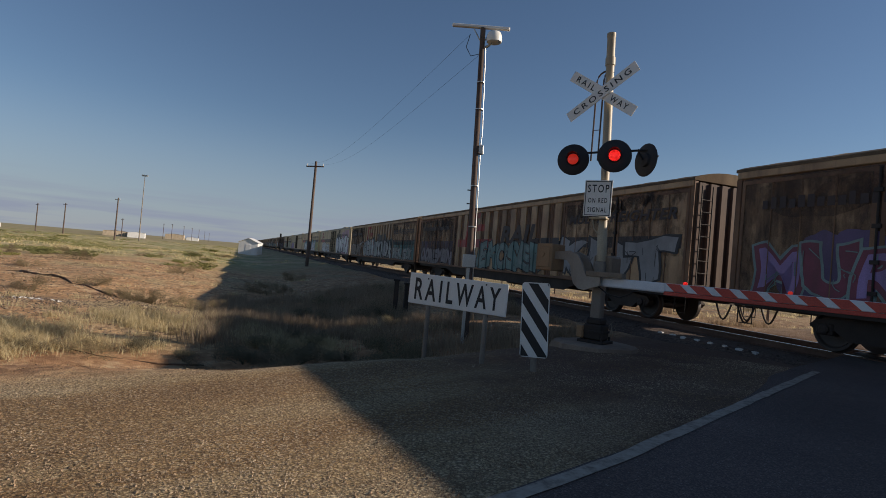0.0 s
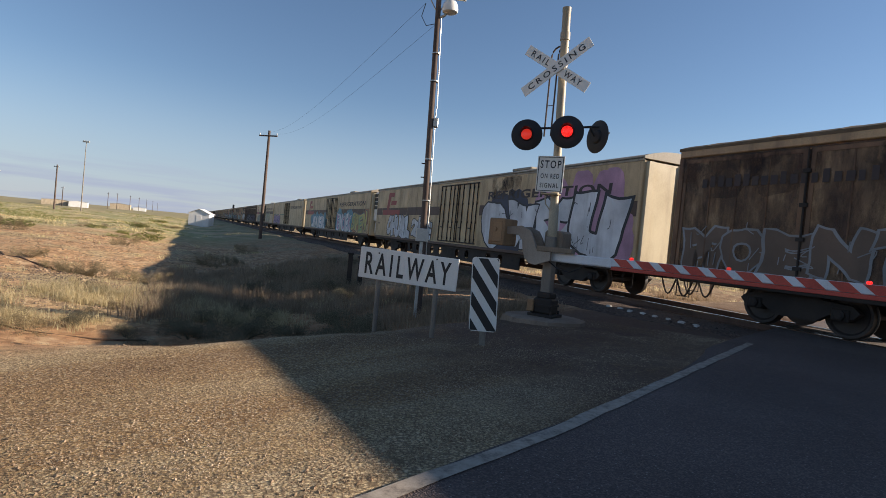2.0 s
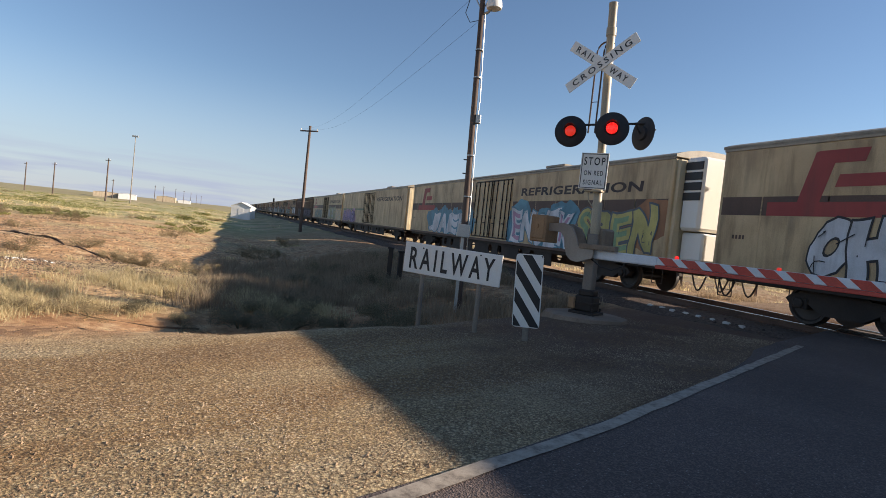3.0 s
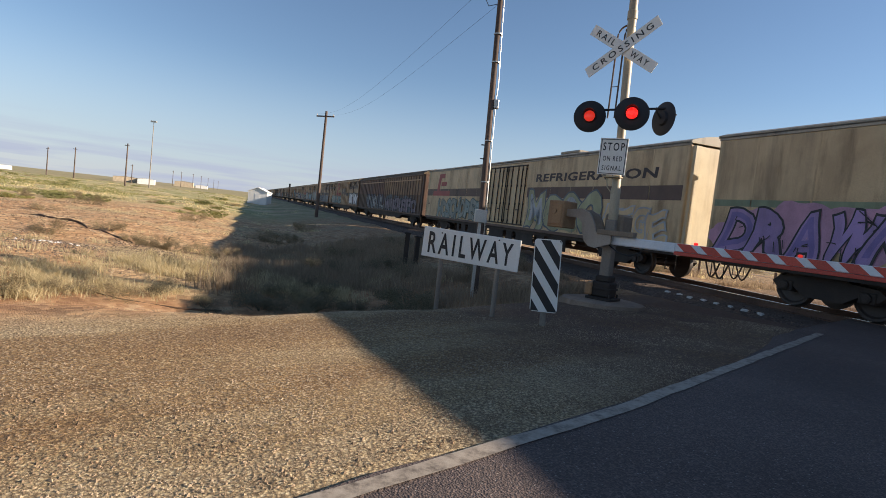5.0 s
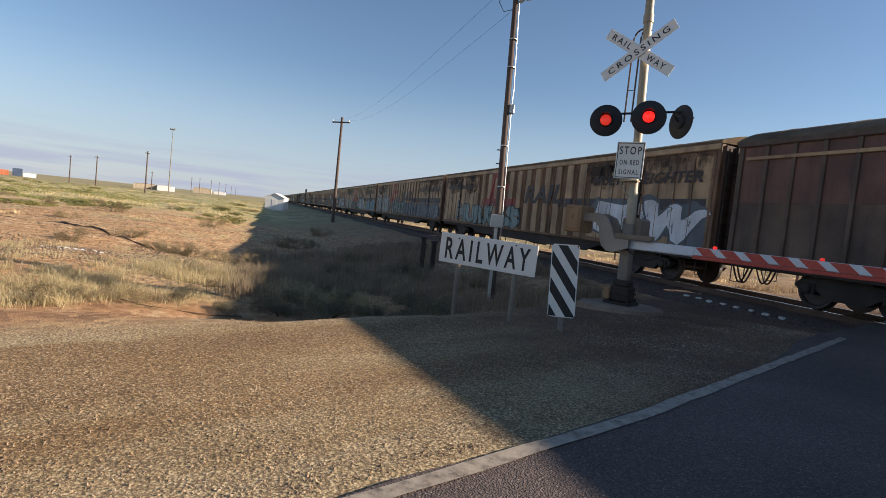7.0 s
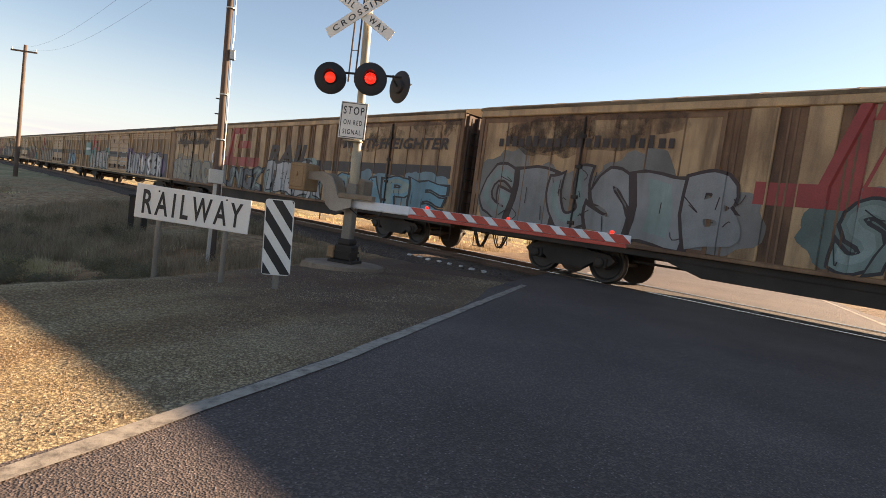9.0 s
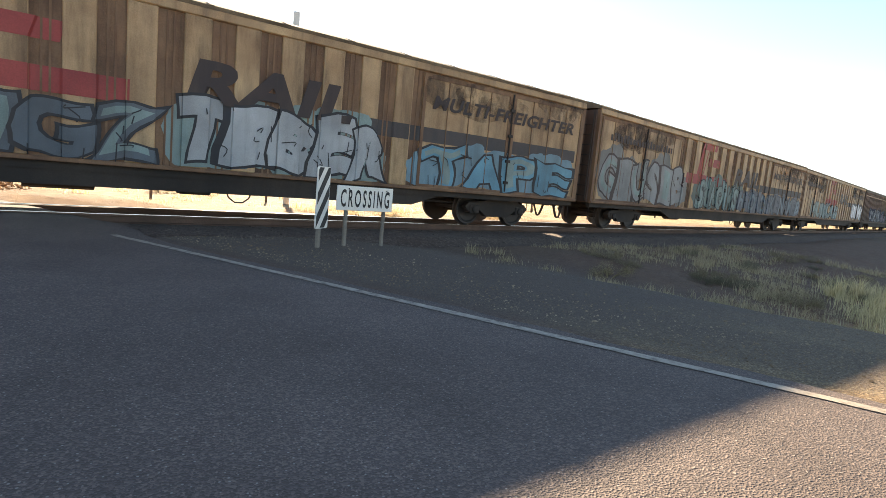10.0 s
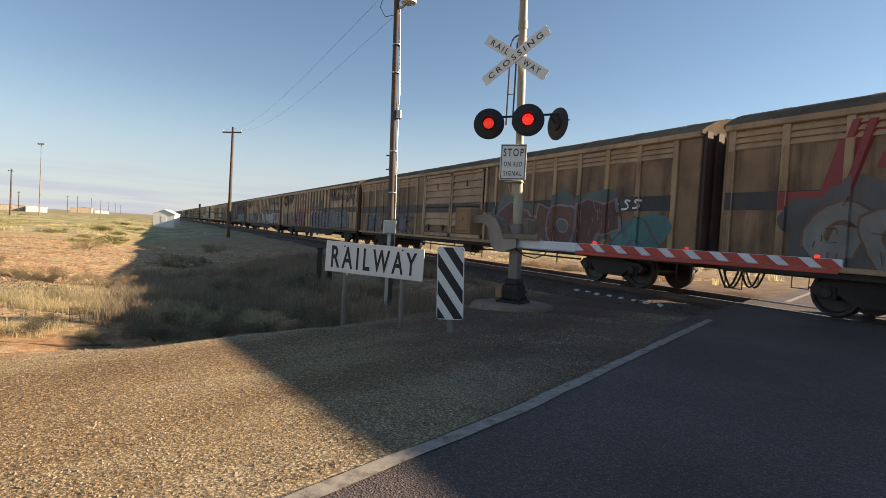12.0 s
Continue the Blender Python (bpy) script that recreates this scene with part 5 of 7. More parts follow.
def boxcar(label):
    car = thing("boxcar", label, "railway wagon", group="wagons of the freight train")
    part("body", MF["body"], None, car, "rust-stained steel body")
    tagged(part("bead_pressing", MF["beads"], None, car), kind="stuff")
    for turn in (0, 180):
        for a in MF["rib"][1]:
            part("side_rib", MF["rib"][0], None, car, at=pose(a, 0, 0, 0, 0, turn))
        for x in (0.16, 3.3, 17.9, 21.04):
            leaf = part("plug_door", MF["door"], None, car, "cream plug door with brown frame", at=pose(x + 1.525, 0, 0, 0, 0, turn))
            part("door_frame", MF["door_frame"], None, leaf, "rust-brown door frame")
            for dx in (-0.72, 0.0, 0.74):
                part("door_seam", MF["door_seam"], None, leaf, at=pose(dx, 0, 0))
        for x in (3.25, 20.98):
            part("lock_rod", MF["bars"], None, car, at=pose(x, 0, 0, 0, 0, turn))
        part("eave_rail", MF["eave"], None, car, at=pose(MF_LEN / 2, 0, 0, 0, 0, turn))
        part("side_sill", MF["sill"], None, car, at=pose(MF_LEN / 2, 0, 0, 0, 0, turn))
        part("corner_post", MF["corner"], None, car, at=pose(0.1 if turn else 0, 0, 0, 0, 0, turn))
        part("corner_post", MF["corner"], None, car, at=pose(MF_LEN if turn else MF_LEN - 0.1, 0, 0, 0, 0, turn))
    part("roof", MF["roof"], None, car, "sooty arched roof")
    for x, s in ((0, -1), (MF_LEN, 1)):
        end_wall(car, x, s, ENDBROWN, 3.94)
    running_gear(car, MF_LEN, True)
    return car


# -- refrigerator car: smooth sides, one pair of doors
RF_LEN = 24.2


def rf_depth(u):
    return -0.02 if 10.5 < u < 14.6 else 0.0


def rf_meshes():
    M = {}
    M["body"] = Shape().box(0, RF_LEN, -HALF, HALF, 0.92, 3.82, 0, 0.03).mesh("body", PALE)
    M["seam"] = Shape().box(-0.02, 0.02, -1.454, -1.44, 1.03, 3.78).mesh("panel_seam", PALE)
    d = Shape()
    d.box(-0.99, 0.99, -1.468, -1.44, 1.08, 3.7, 0, 0.012)
    for x in (-0.93, -0.49, 0.11, 0.53, 0.91):
        d.tube([(x, -1.492, 1.12), (x, -1.492, 3.66)], 0.022, 6, 1)
        for z in (1.25, 2.0, 2.8, 3.5):
            d.box(x - 0.05, x + 0.05, -1.485, -1.46, z - 0.05, z + 0.05, 1)
    d.box(-0.99, 0.99, -1.485, -1.46, 3.64, 3.7, 1).box(-0.99, 0.99, -1.485, -1.46, 1.08, 1.13, 1)
    for x in (-0.49, 0.53):
        d.box(x - 0.22, x + 0.05, -1.52, -1.49, 1.72, 1.77, 1)
    M["door"] = d.mesh("insulated_door", [PALE, UNDER])
    M["eave"] = Shape().box(-RF_LEN / 2, RF_LEN / 2, -1.47, -1.40, 3.8, 3.9, 0, 0.01).mesh("eave_rail", ROOFPALE)
    M["sill"] = Shape().box(-RF_LEN / 2, RF_LEN / 2, -1.47, -1.40, 0.9, 1.02, 0, 0.01).mesh("side_sill", BROWNBAND)
    sk = Shape()
    n, cell, z0, z1 = 16, 1.0, 0.28, 0.92
    for i in range(12):
        cx, cz, hr = -6 + cell * (i + 0.5), 0.61, 0.02 if i % 3 == 2 else 0.21
        ring = []
        for k in range(n):
            a = k * math.tau / n
            c, s = math.cos(a), math.sin(a)
            f = 1 / max(abs(c) / (cell / 2), abs(s) / ((z1 - z0) / 2))
            edge = (cx + f * c, (z0 + z1) / 2 + f * s)
            if k in (1, 7, 9, 15):
                edge = (cx + math.copysign(cell / 2, c), z1 if s > 0 else z0)
            ring.append(((cx + hr * c, cz + hr * s), edge))
        for y in (-1.32, -1.28):
            vs = [(p[0], y, p[1]) for q in ring for p in q]
            sk.add(vs, [(2 * k, 2 * k + 1, (2 * k + 3) % (2 * n), (2 * k + 2) % (2 * n)) for k in range(n)])
        rim = [(q[0][0], y, q[0][1]) for y in (-1.32, -1.28) for q in ring]
        sk.add(rim, [(k, (k + 1) % n, n + (k + 1) % n, n + k) for k in range(n)])
    M["skirt"] = sk.mesh("skirt", UNDER)
    bm = bmesh.new()
    bm.from_mesh(M["skirt"])
    bmesh.ops.remove_doubles(bm, verts=bm.verts, dist=0.002)
    bm.to_mesh(M["skirt"])
    bm.free()
    M["roof"] = arc_roof(RF_LEN, 3.93, 0.22, ROOFPALE, "roof")
    return M


RF = rf_meshes()


def fridge_car(label):
    car = thing("refrigerator_car", label, "railway wagon", group="wagons of the freight train")
    part("body", RF["body"], None, car, "smooth cream insulated body")
    for u in list(np.arange(1.2, 10.4, 1.53)) + list(np.arange(15.2, 24, 1.5)):
        part("panel_seam", RF["seam"], None, car, at=pose(u, 0, 0))
    for x in (11.54, 13.56):
        for turn in (0, 180):
            part("insulated_door", RF["door"], None, car, "cream door with dark lock rods", at=pose(x, 0, 0, 0, 0, turn))
    for turn in (0, 180):
        part("eave_rail", RF["eave"], None, car, at=pose(RF_LEN / 2, 0, 0, 0, 0, turn))
        part("side_sill", RF["sill"], None, car, at=pose(RF_LEN / 2, 0, 0, 0, 0, turn))
    part("roof", RF["roof"], None, car, "pale arched roof")
    hatch = Shape().box(16.2, 17.6, -0.9, 0.9, 4.1, 4.2, 0, 0.03)
    part("roof_hatch", hatch, ROOFPALE, car)
    for x, s in ((0, -1), (RF_LEN, 1)):
        end_wall(car, x, s, ENDLIT, 3.8, 3, False)
    for turn in (0, 180):
        part("skirt", RF["skirt"], None, car, "black skirt plate with round holes", at=pose(RF_LEN / 2, 0, 0, 0, 0, turn))
    running_gear(car, RF_LEN, False)
    return car


# -- louvre car: posts, slatted vents under the eaves, slatted doors in the middle, round roof
LV_LEN = 24.25
LV_POSTS = [0.1 + i * 1.16 for i in range(8)] + [9.05] + [14.65] + [15.35 + i * 1.16 for i in range(8)]


def lv_depth(u):
    return 0.0 if any(p <= u <= p + 0.16 for p in LV_POSTS) else 0.055


def lv_meshes(tone):
    M = {}
    # behind tan posts the body takes the darker panel tone
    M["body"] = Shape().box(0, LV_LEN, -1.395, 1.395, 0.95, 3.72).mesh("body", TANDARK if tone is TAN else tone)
    post = Shape()
    post.box(-0.08, 0.08, -HALF, -1.38, 0.98, 3.62, 0, 0.012)
    M["post"] = post.mesh("side_post", tone)
    vent = Shape()
    for k in range(3):
        z = 3.24 + k * 0.125
        vent.prism([(-1.39, z), (-1.435, z - 0.01), (-1.435, z + 0.015), (-1.39, z + 0.11)], "x", -0.5, 0.5)
    M["vent"] = vent.mesh("louvre_vent", tone)
    d = Shape()
    w, h = 2.62, 1.31
    for x in (-h, h - 0.12):
        d.box(x, x + 0.12, -1.47, -1.39, 1.02, 3.58, 0, 0.012)
    d.box(-h, h, -1.47, -1.39, 3.48, 3.58, 0, 0.012).box(-h, h, -1.47, -1.39, 1.02, 1.16, 0, 0.012).box(-h + 0.12, h - 0.12, -1.468, -1.39, 2.22, 2.3, 2, 0.012)
    for k in range(8):
        z = 1.2 + k * 0.28 + (0.06 if k > 3 else 0)
        d.prism([(-1.395, z), (-1.455, z - 0.01), (-1.455, z + 0.03), (-1.395, z + 0.25)], "x", -h + 0.12, h - 0.12, 2 if k == 3 else 3 if k == 0 else 0)
    d.box(-0.025, 0.025, -1.475, -1.44, 3.02, 3.26, 3).box(-0.09, 0.09, -1.472, -1.44, 3.0, 3.03, 3)
    for x in (-h - 0.022, h + 0.002):
        d.box(x, x + 0.02, -1.462, -1.39, 1.02, 3.58, 1)
    for x in (-0.75, 0.7):
        d.box(x - 0.16, x + 0.16, -1.474, -1.44, 1.40, 1.44, 1).box(x - 0.03, x + 0.03, -1.485, -1.44, 1.24, 1.5, 1)
    M["door"] = d.mesh("louvre_door", [tone, UNDER, BAND, STAIN])
    M["eave"] = Shape().box(-LV_LEN / 2, LV_LEN / 2, -1.475, -1.36, 3.62, 3.76, 0, 0.02).mesh("eave_rail", tone)
    M["sill"] = Shape().box(-LV_LEN / 2, LV_LEN / 2, -1.475, -1.36, 0.9, 1.0, 0, 0.01).mesh("side_sill", tone)
    M["roof"] = arc_roof(LV_LEN, 3.76, 0.4, ROOF, "roof", ribs=14)
    return M


LV = {"tan": lv_meshes(TAN), "grey": lv_meshes(GREYED)}


def louvre_car(label, tone="tan"):
    M = LV[tone]
    car = thing("louvre_car", label, "railway wagon", group="wagons of the freight train")
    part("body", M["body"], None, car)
    for turn in (0, 180):
        for x in LV_POSTS:
            part("side_post", M["post"], None, car, at=pose(x + 0.08, 0, 0, 0, 0, turn))
        for x in LV_POSTS[:7] + LV_POSTS[10:17]:
            part("louvre_vent", M["vent"], None, car, at=pose(x + 0.66, 0, 0, 0, 0, turn))
        for x in (10.59, 13.26):
            part("louvre_door", M["door"], None, car, "slatted sliding door", at=pose(x, 0, 0, 0, 0, turn))
        part("eave_rail", M["eave"], None, car, at=pose(LV_LEN / 2, 0, 0, 0, 0, turn))
        part("side_sill", M["sill"], None, car, at=pose(LV_LEN / 2, 0, 0, 0, 0, turn))
    part("roof", M["roof"], None, car, "dark round sheet roof")
    for x, s in ((0, -1), (LV_LEN, 1)):
        end_wall(car, x, s, ENDBROWN, 3.75, 7, False)
    running_gear(car, LV_LEN, False)
    return car


# -- van with close steel posts and a rail under the eaves
PV_POSTS = [0.1 + i * 0.74 for i in range(33)]


def pv_depth(u):
    return 0.0 if any(p <= u <= p + 0.1 for p in PV_POSTS) else 0.055


PV = {"post": Shape().box(-0.05, 0.05, -HALF, -1.38, 0.98, 3.68, 0, 0.012).mesh("side_post", GREYED),
      "rail": Shape().box(-5.7, 5.7, -1.465, -1.38, 3.3, 3.38, 0, 0.01).mesh("side_rail", TAN),
      "panel": Shape().box(-5.9, 5.9, -1.405, -1.395, 2.3, 3.66).mesh("upper_panel", TANDARK),
      "panel_dark": Shape().box(-5.9, 5.9, -1.405, -1.395, 2.3, 3.66).mesh("upper_panel", MAROON)}


def post_van(label):
    M = LV["grey"]
    car = thing("goods_van", label, "railway wagon", group="wagons of the freight train")
    part("body", M["body"], None, car, "dark grimy steel body")
    for turn in (0, 180):
        for x in PV_POSTS:
            part("side_post", PV["post"], None, car, at=pose(x + 0.05, 0, 0, 0, 0, turn))
        for x, tone in ((6.0, "panel_dark"), (18.0, "panel")):
            part("upper_panel", PV[tone], None, car, "maroon upper side" if tone == "panel_dark" else "tan upper side", at=pose(x, 0, 0, 0, 0, turn))
            part("side_rail", PV["rail"], None, car, at=pose(x, 0, 0, 0, 0, turn))
        part("eave_rail", M["eave"], None, car, at=pose(LV_LEN / 2, 0, 0, 0, 0, turn))
        part("side_sill", M["sill"], None, car, at=pose(LV_LEN / 2, 0, 0, 0, 0, turn))
    part("roof", M["roof"], None, car, "dark round sheet roof")
    for x, s in ((0, -1), (LV_LEN, 1)):
        end_wall(car, x, s, ENDBROWN, 3.75, 7, False)
    running_gear(car, LV_LEN, True)
    return car


# -- paint on the sides: bands, marks, words and sprayed pieces, laid on the side's relief
def side_patch(depth, u0, u1, z0, z1, lift=0.004, slant=0.0):
    """A sheet of paint over the relief of a side."""
    us = sorted({u0, u1, *[u for u in np.arange(math.ceil(u0 / 0.04) * 0.04, u1, 0.04)]})
    keep = [us[0]]
    for i in range(1, len(us) - 1):
        if depth(us[i]) != depth(us[i - 1]) or depth(us[i]) != depth(us[i + 1]):
            keep.append(us[i])
    keep.append(us[-1])
    vs = []
    for u in keep:
        y = -HALF + depth(u) - lift
        vs += [(u, y, z0), (u + slant * (z1 - z0), y, z1)]
    return vs, [(2 * i, 2 * i + 2, 2 * i + 3, 2 * i + 1) for i in range(len(keep) - 1)]


def band(car, depth, u0, u1, z0, z1, mat, name="painted_band"):
    part(name, Shape().add(*side_patch(depth, u0, u1, z0, z1)), mat, car)


def mark(car, depth, u, z, k=1.0):
    """The operator's red mark, as plain stepped bars."""
    sh = Shape()
    for a, b, c, d, sl in ((-0.5, 3.4, 0.0, 0.36, 0.0), (0.35, 0.95, 0.34, 1.6, 0.3), (0.7, 1.95, 1.3, 1.62, 0.3), (1.3, 2.5, 0.72, 1.02, 0.3)):
        sh.add(*side_patch(depth, u + a * k, u + b * k, z + c * k, z + d * k, 0.006 + 0.001 * c, sl))
    part("red_mark", sh, REDPAINT, car, "faded red operator mark of plain bars")


def word(car, depth, text, u, z, size, width, mat, slant=0.0, weight=0.018):
    vs, fs = letters(text, size, width, 1.06, weight)
    part("lettering", Shape().add([(u + a + slant * b, -HALF + depth(u + a) - 0.007, z + b) for a, b in vs], fs), mat, car, "painted word " + text)


def bars(car, depth, u, z, size, count, mat):
    rng = random.Random(int(u * 100))
    for i in range(count):
        w = size * rng.uniform(0.4, 0.6)
        sh = Shape().add(*side_patch(depth, u + i * size * 0.8, u + i * size * 0.8 + w, z, z + size * rng.choice((0.75, 0.75, 1.0)), 0.007))
        part("painted_bar", sh, mat, car)


def soot_material(most=0.85, lo=0.42, stretch=0.6):
    """Soot worn thin in patches, so that the paint shows through."""
    m = weathered("brown soot", (0.075, 0.042, 0.03), (0.15, 0.088, 0.055), (0.04, 0.025, 0.02), 0.6, 0.8)
    n, l = m.node_tree.nodes, m.node_tree.links
    thin = ramp_node(n, l, noise_node(n, l, coords(n), 2.4, 6, 0.65, (1, 1, stretch)), [(lo, (0, 0, 0)), (0.68, (most,) * 3)])
    l.new(thin, n["Principled BSDF"].inputs["Alpha"])
    return m


SOOT, GRIME, THINGRIME, HEAVYSOOT = soot_material(0.62), soot_material(0.42, 0.46, 0.14), soot_material(0.34, 0.48, 0.14), soot_material(0.9, 0.30, 0.35)
STROKES = [
    [(0.1, 0), (0.15, 0.5), (0.05, 1.0)],
    [(0.9, 0.9), (0.5, 1.0), (0.12, 0.75), (0.08, 0.3), (0.4, 0.02), (0.85, 0.12)],
    [(0.1, 0.0), (0.35, 1.0), (0.5, 0.95), (0.85, 0.0)],
    [(0.85, 0.92), (0.35, 0.95), (0.2, 0.7), (0.75, 0.45), (0.8, 0.15), (0.3, 0.03), (0.05, 0.15)],
    [(0.1, 1.0), (0.12, 0.2), (0.45, 0.0), (0.8, 0.2), (0.88, 1.0)],
    [(0.15, 0.0), (0.2, 0.95), (0.7, 0.9), (0.75, 0.6), (0.25, 0.5), (0.85, 0.0)],
    [(0.0, 0.9), (0.95, 1.0)],
    [(0.1, 0.5), (0.3, 0.85), (0.65, 0.85), (0.85, 0.5), (0.65, 0.12), (0.3, 0.12), (0.1, 0.5)],
    [(0.9, 0.95), (0.2, 0.5), (0.95, 0.05)],
    [(0.1, 0.05), (0.85, 0.0)],
    [(0.15, 0.55), (0.8, 0.5)],
]


def stroke_strip(pts, w, n_across=3):
    """A wide brush stroke along points, cut small so that it can follow the side's relief."""
    P = [Vector(p) for p in pts]
    dense = [P[0]]
    for a, b in zip(P, P[1:]):
        k = max(1, int((b - a).length / 0.09))
        dense += [a.lerp(b, (i + 1) / k) for i in range(k)]
    sm = dense[:]
    for _ in range(2):
        sm = [sm[0]] + [(sm[i - 1] + sm[i] * 2 + sm[i + 1]) / 4 for i in range(1, len(sm) - 1)] + [sm[-1]]
    vs = []
    for i, p in enumerate(sm):
        d = (sm[min(i + 1, len(sm) - 1)] - sm[max(i - 1, 0)]).normalized()
        q = Vector((-d.y, d.x))
        for k in range(n_across + 1):
            vs.append(p + q * w * (k / n_across - 0.5))
    m = n_across + 1
    return vs, [(i * m + k, i * m + k + 1, (i + 1) * m + k + 1, (i + 1) * m + k) for i in range(len(sm) - 1) for k in range(n_across)]


def blob(cx, cz, rx, rz, rng, n=14):
    r = [rng.uniform(0.75, 1.15) for _ in range(n)]
    r = [(r[k - 1] + 2 * r[k] + r[(k + 1) % n]) / 4 for k in range(n)]
    vs = [Vector((cx, cz))]
    for ring in (0.5, 1.0):
        vs += [Vector((cx + rx * ring * r[k] * math.cos(k * math.tau / n), cz + rz * ring * r[k] * math.sin(k * math.tau / n))) for k in range(n)]
    fs = [(0, 1 + k, 1 + (k + 1) % n) for k in range(n)] + [(1 + k, 1 + n + k, 1 + n + (k + 1) % n, 1 + (k + 1) % n) for k in range(n)]
    return vs, fs


GLYPHS = {}


def glyph(ch, fat):
    """Outline points and faces of one letter of the built-in font, swollen by fat, in a unit square."""
    if (ch, fat) not in GLYPHS:
        cu = bpy.data.curves.new("word", "FONT")
        cu.body, cu.size, cu.resolution_u, cu.offset = ch, 1.0, 3, fat
        ob = bpy.data.objects.new("word", cu)
        me = bpy.data.meshes.new_from_object(ob)
        vs, fs = [(v.co.x, v.co.y) for v in me.vertices], [tuple(q.vertices) for q in me.polygons]
        bpy.data.objects.remove(ob)
        bpy.data.curves.remove(cu)
        bpy.data.meshes.remove(me)
        bm = bmesh.new()
        made = [bm.verts.new((x, y, 0)) for x, y in vs]
        for f in fs:
            try:
                bm.faces.new([made[i] for i in f])
            except ValueError:
                pass
        for reach in (0.22, 0.11):
            long = [e for e in bm.edges if e.calc_length() > reach]
            if long:
                bmesh.ops.subdivide_edges(bm, edges=long, cuts=1, use_grid_fill=False)
        bmesh.ops.triangulate(bm, faces=[f for f in bm.faces if len(f.verts) > 4])
        bm.verts.index_update()
        GLYPHS[ch, fat] = [(v.co.x, v.co.y) for v in bm.verts], [tuple(v.index for v in f.verts) for f in bm.faces]
        bm.free()
    return GLYPHS[ch, fat]


EDGES = {}


def relief_edges(depth):
    """Where along the side its depth steps."""
    if depth not in EDGES:
        us = np.arange(0.0, 24.3, 0.01)
        d = [depth(u) for u in us]
        EDGES[depth] = [us[i] - 0.005 for i in range(1, len(us)) if d[i] != d[i - 1]]
    return EDGES[depth]


def on_relief(vs, fs, depth, lift):
    """Flat paint cut at the steps of a side and laid on it."""
    bm = bmesh.new()
    made = [bm.verts.new((x, 0, z)) for x, z in vs]
    for f in fs:
        try:
            bm.faces.new([made[i] for i in f])
        except ValueError:
            pass
    lo, hi = min(v[0] for v in vs), max(v[0] for v in vs)
    for e in relief_edges(depth):
        if lo < e < hi:
            for du in (-0.006, 0.006):
                bmesh.ops.bisect_plane(bm, geom=bm.verts[:] + bm.edges[:] + bm.faces[:], plane_co=(e + du, 0, 0), plane_no=(1, 0, 0), dist=0.0005)
    bm.verts.index_update()
    out = [(v.co.x, -HALF + depth(v.co.x) - lift, v.co.z) for v in bm.verts]
    faces = [[v.index for v in f.verts] for f in bm.faces]
    bm.free()
    return out, faces


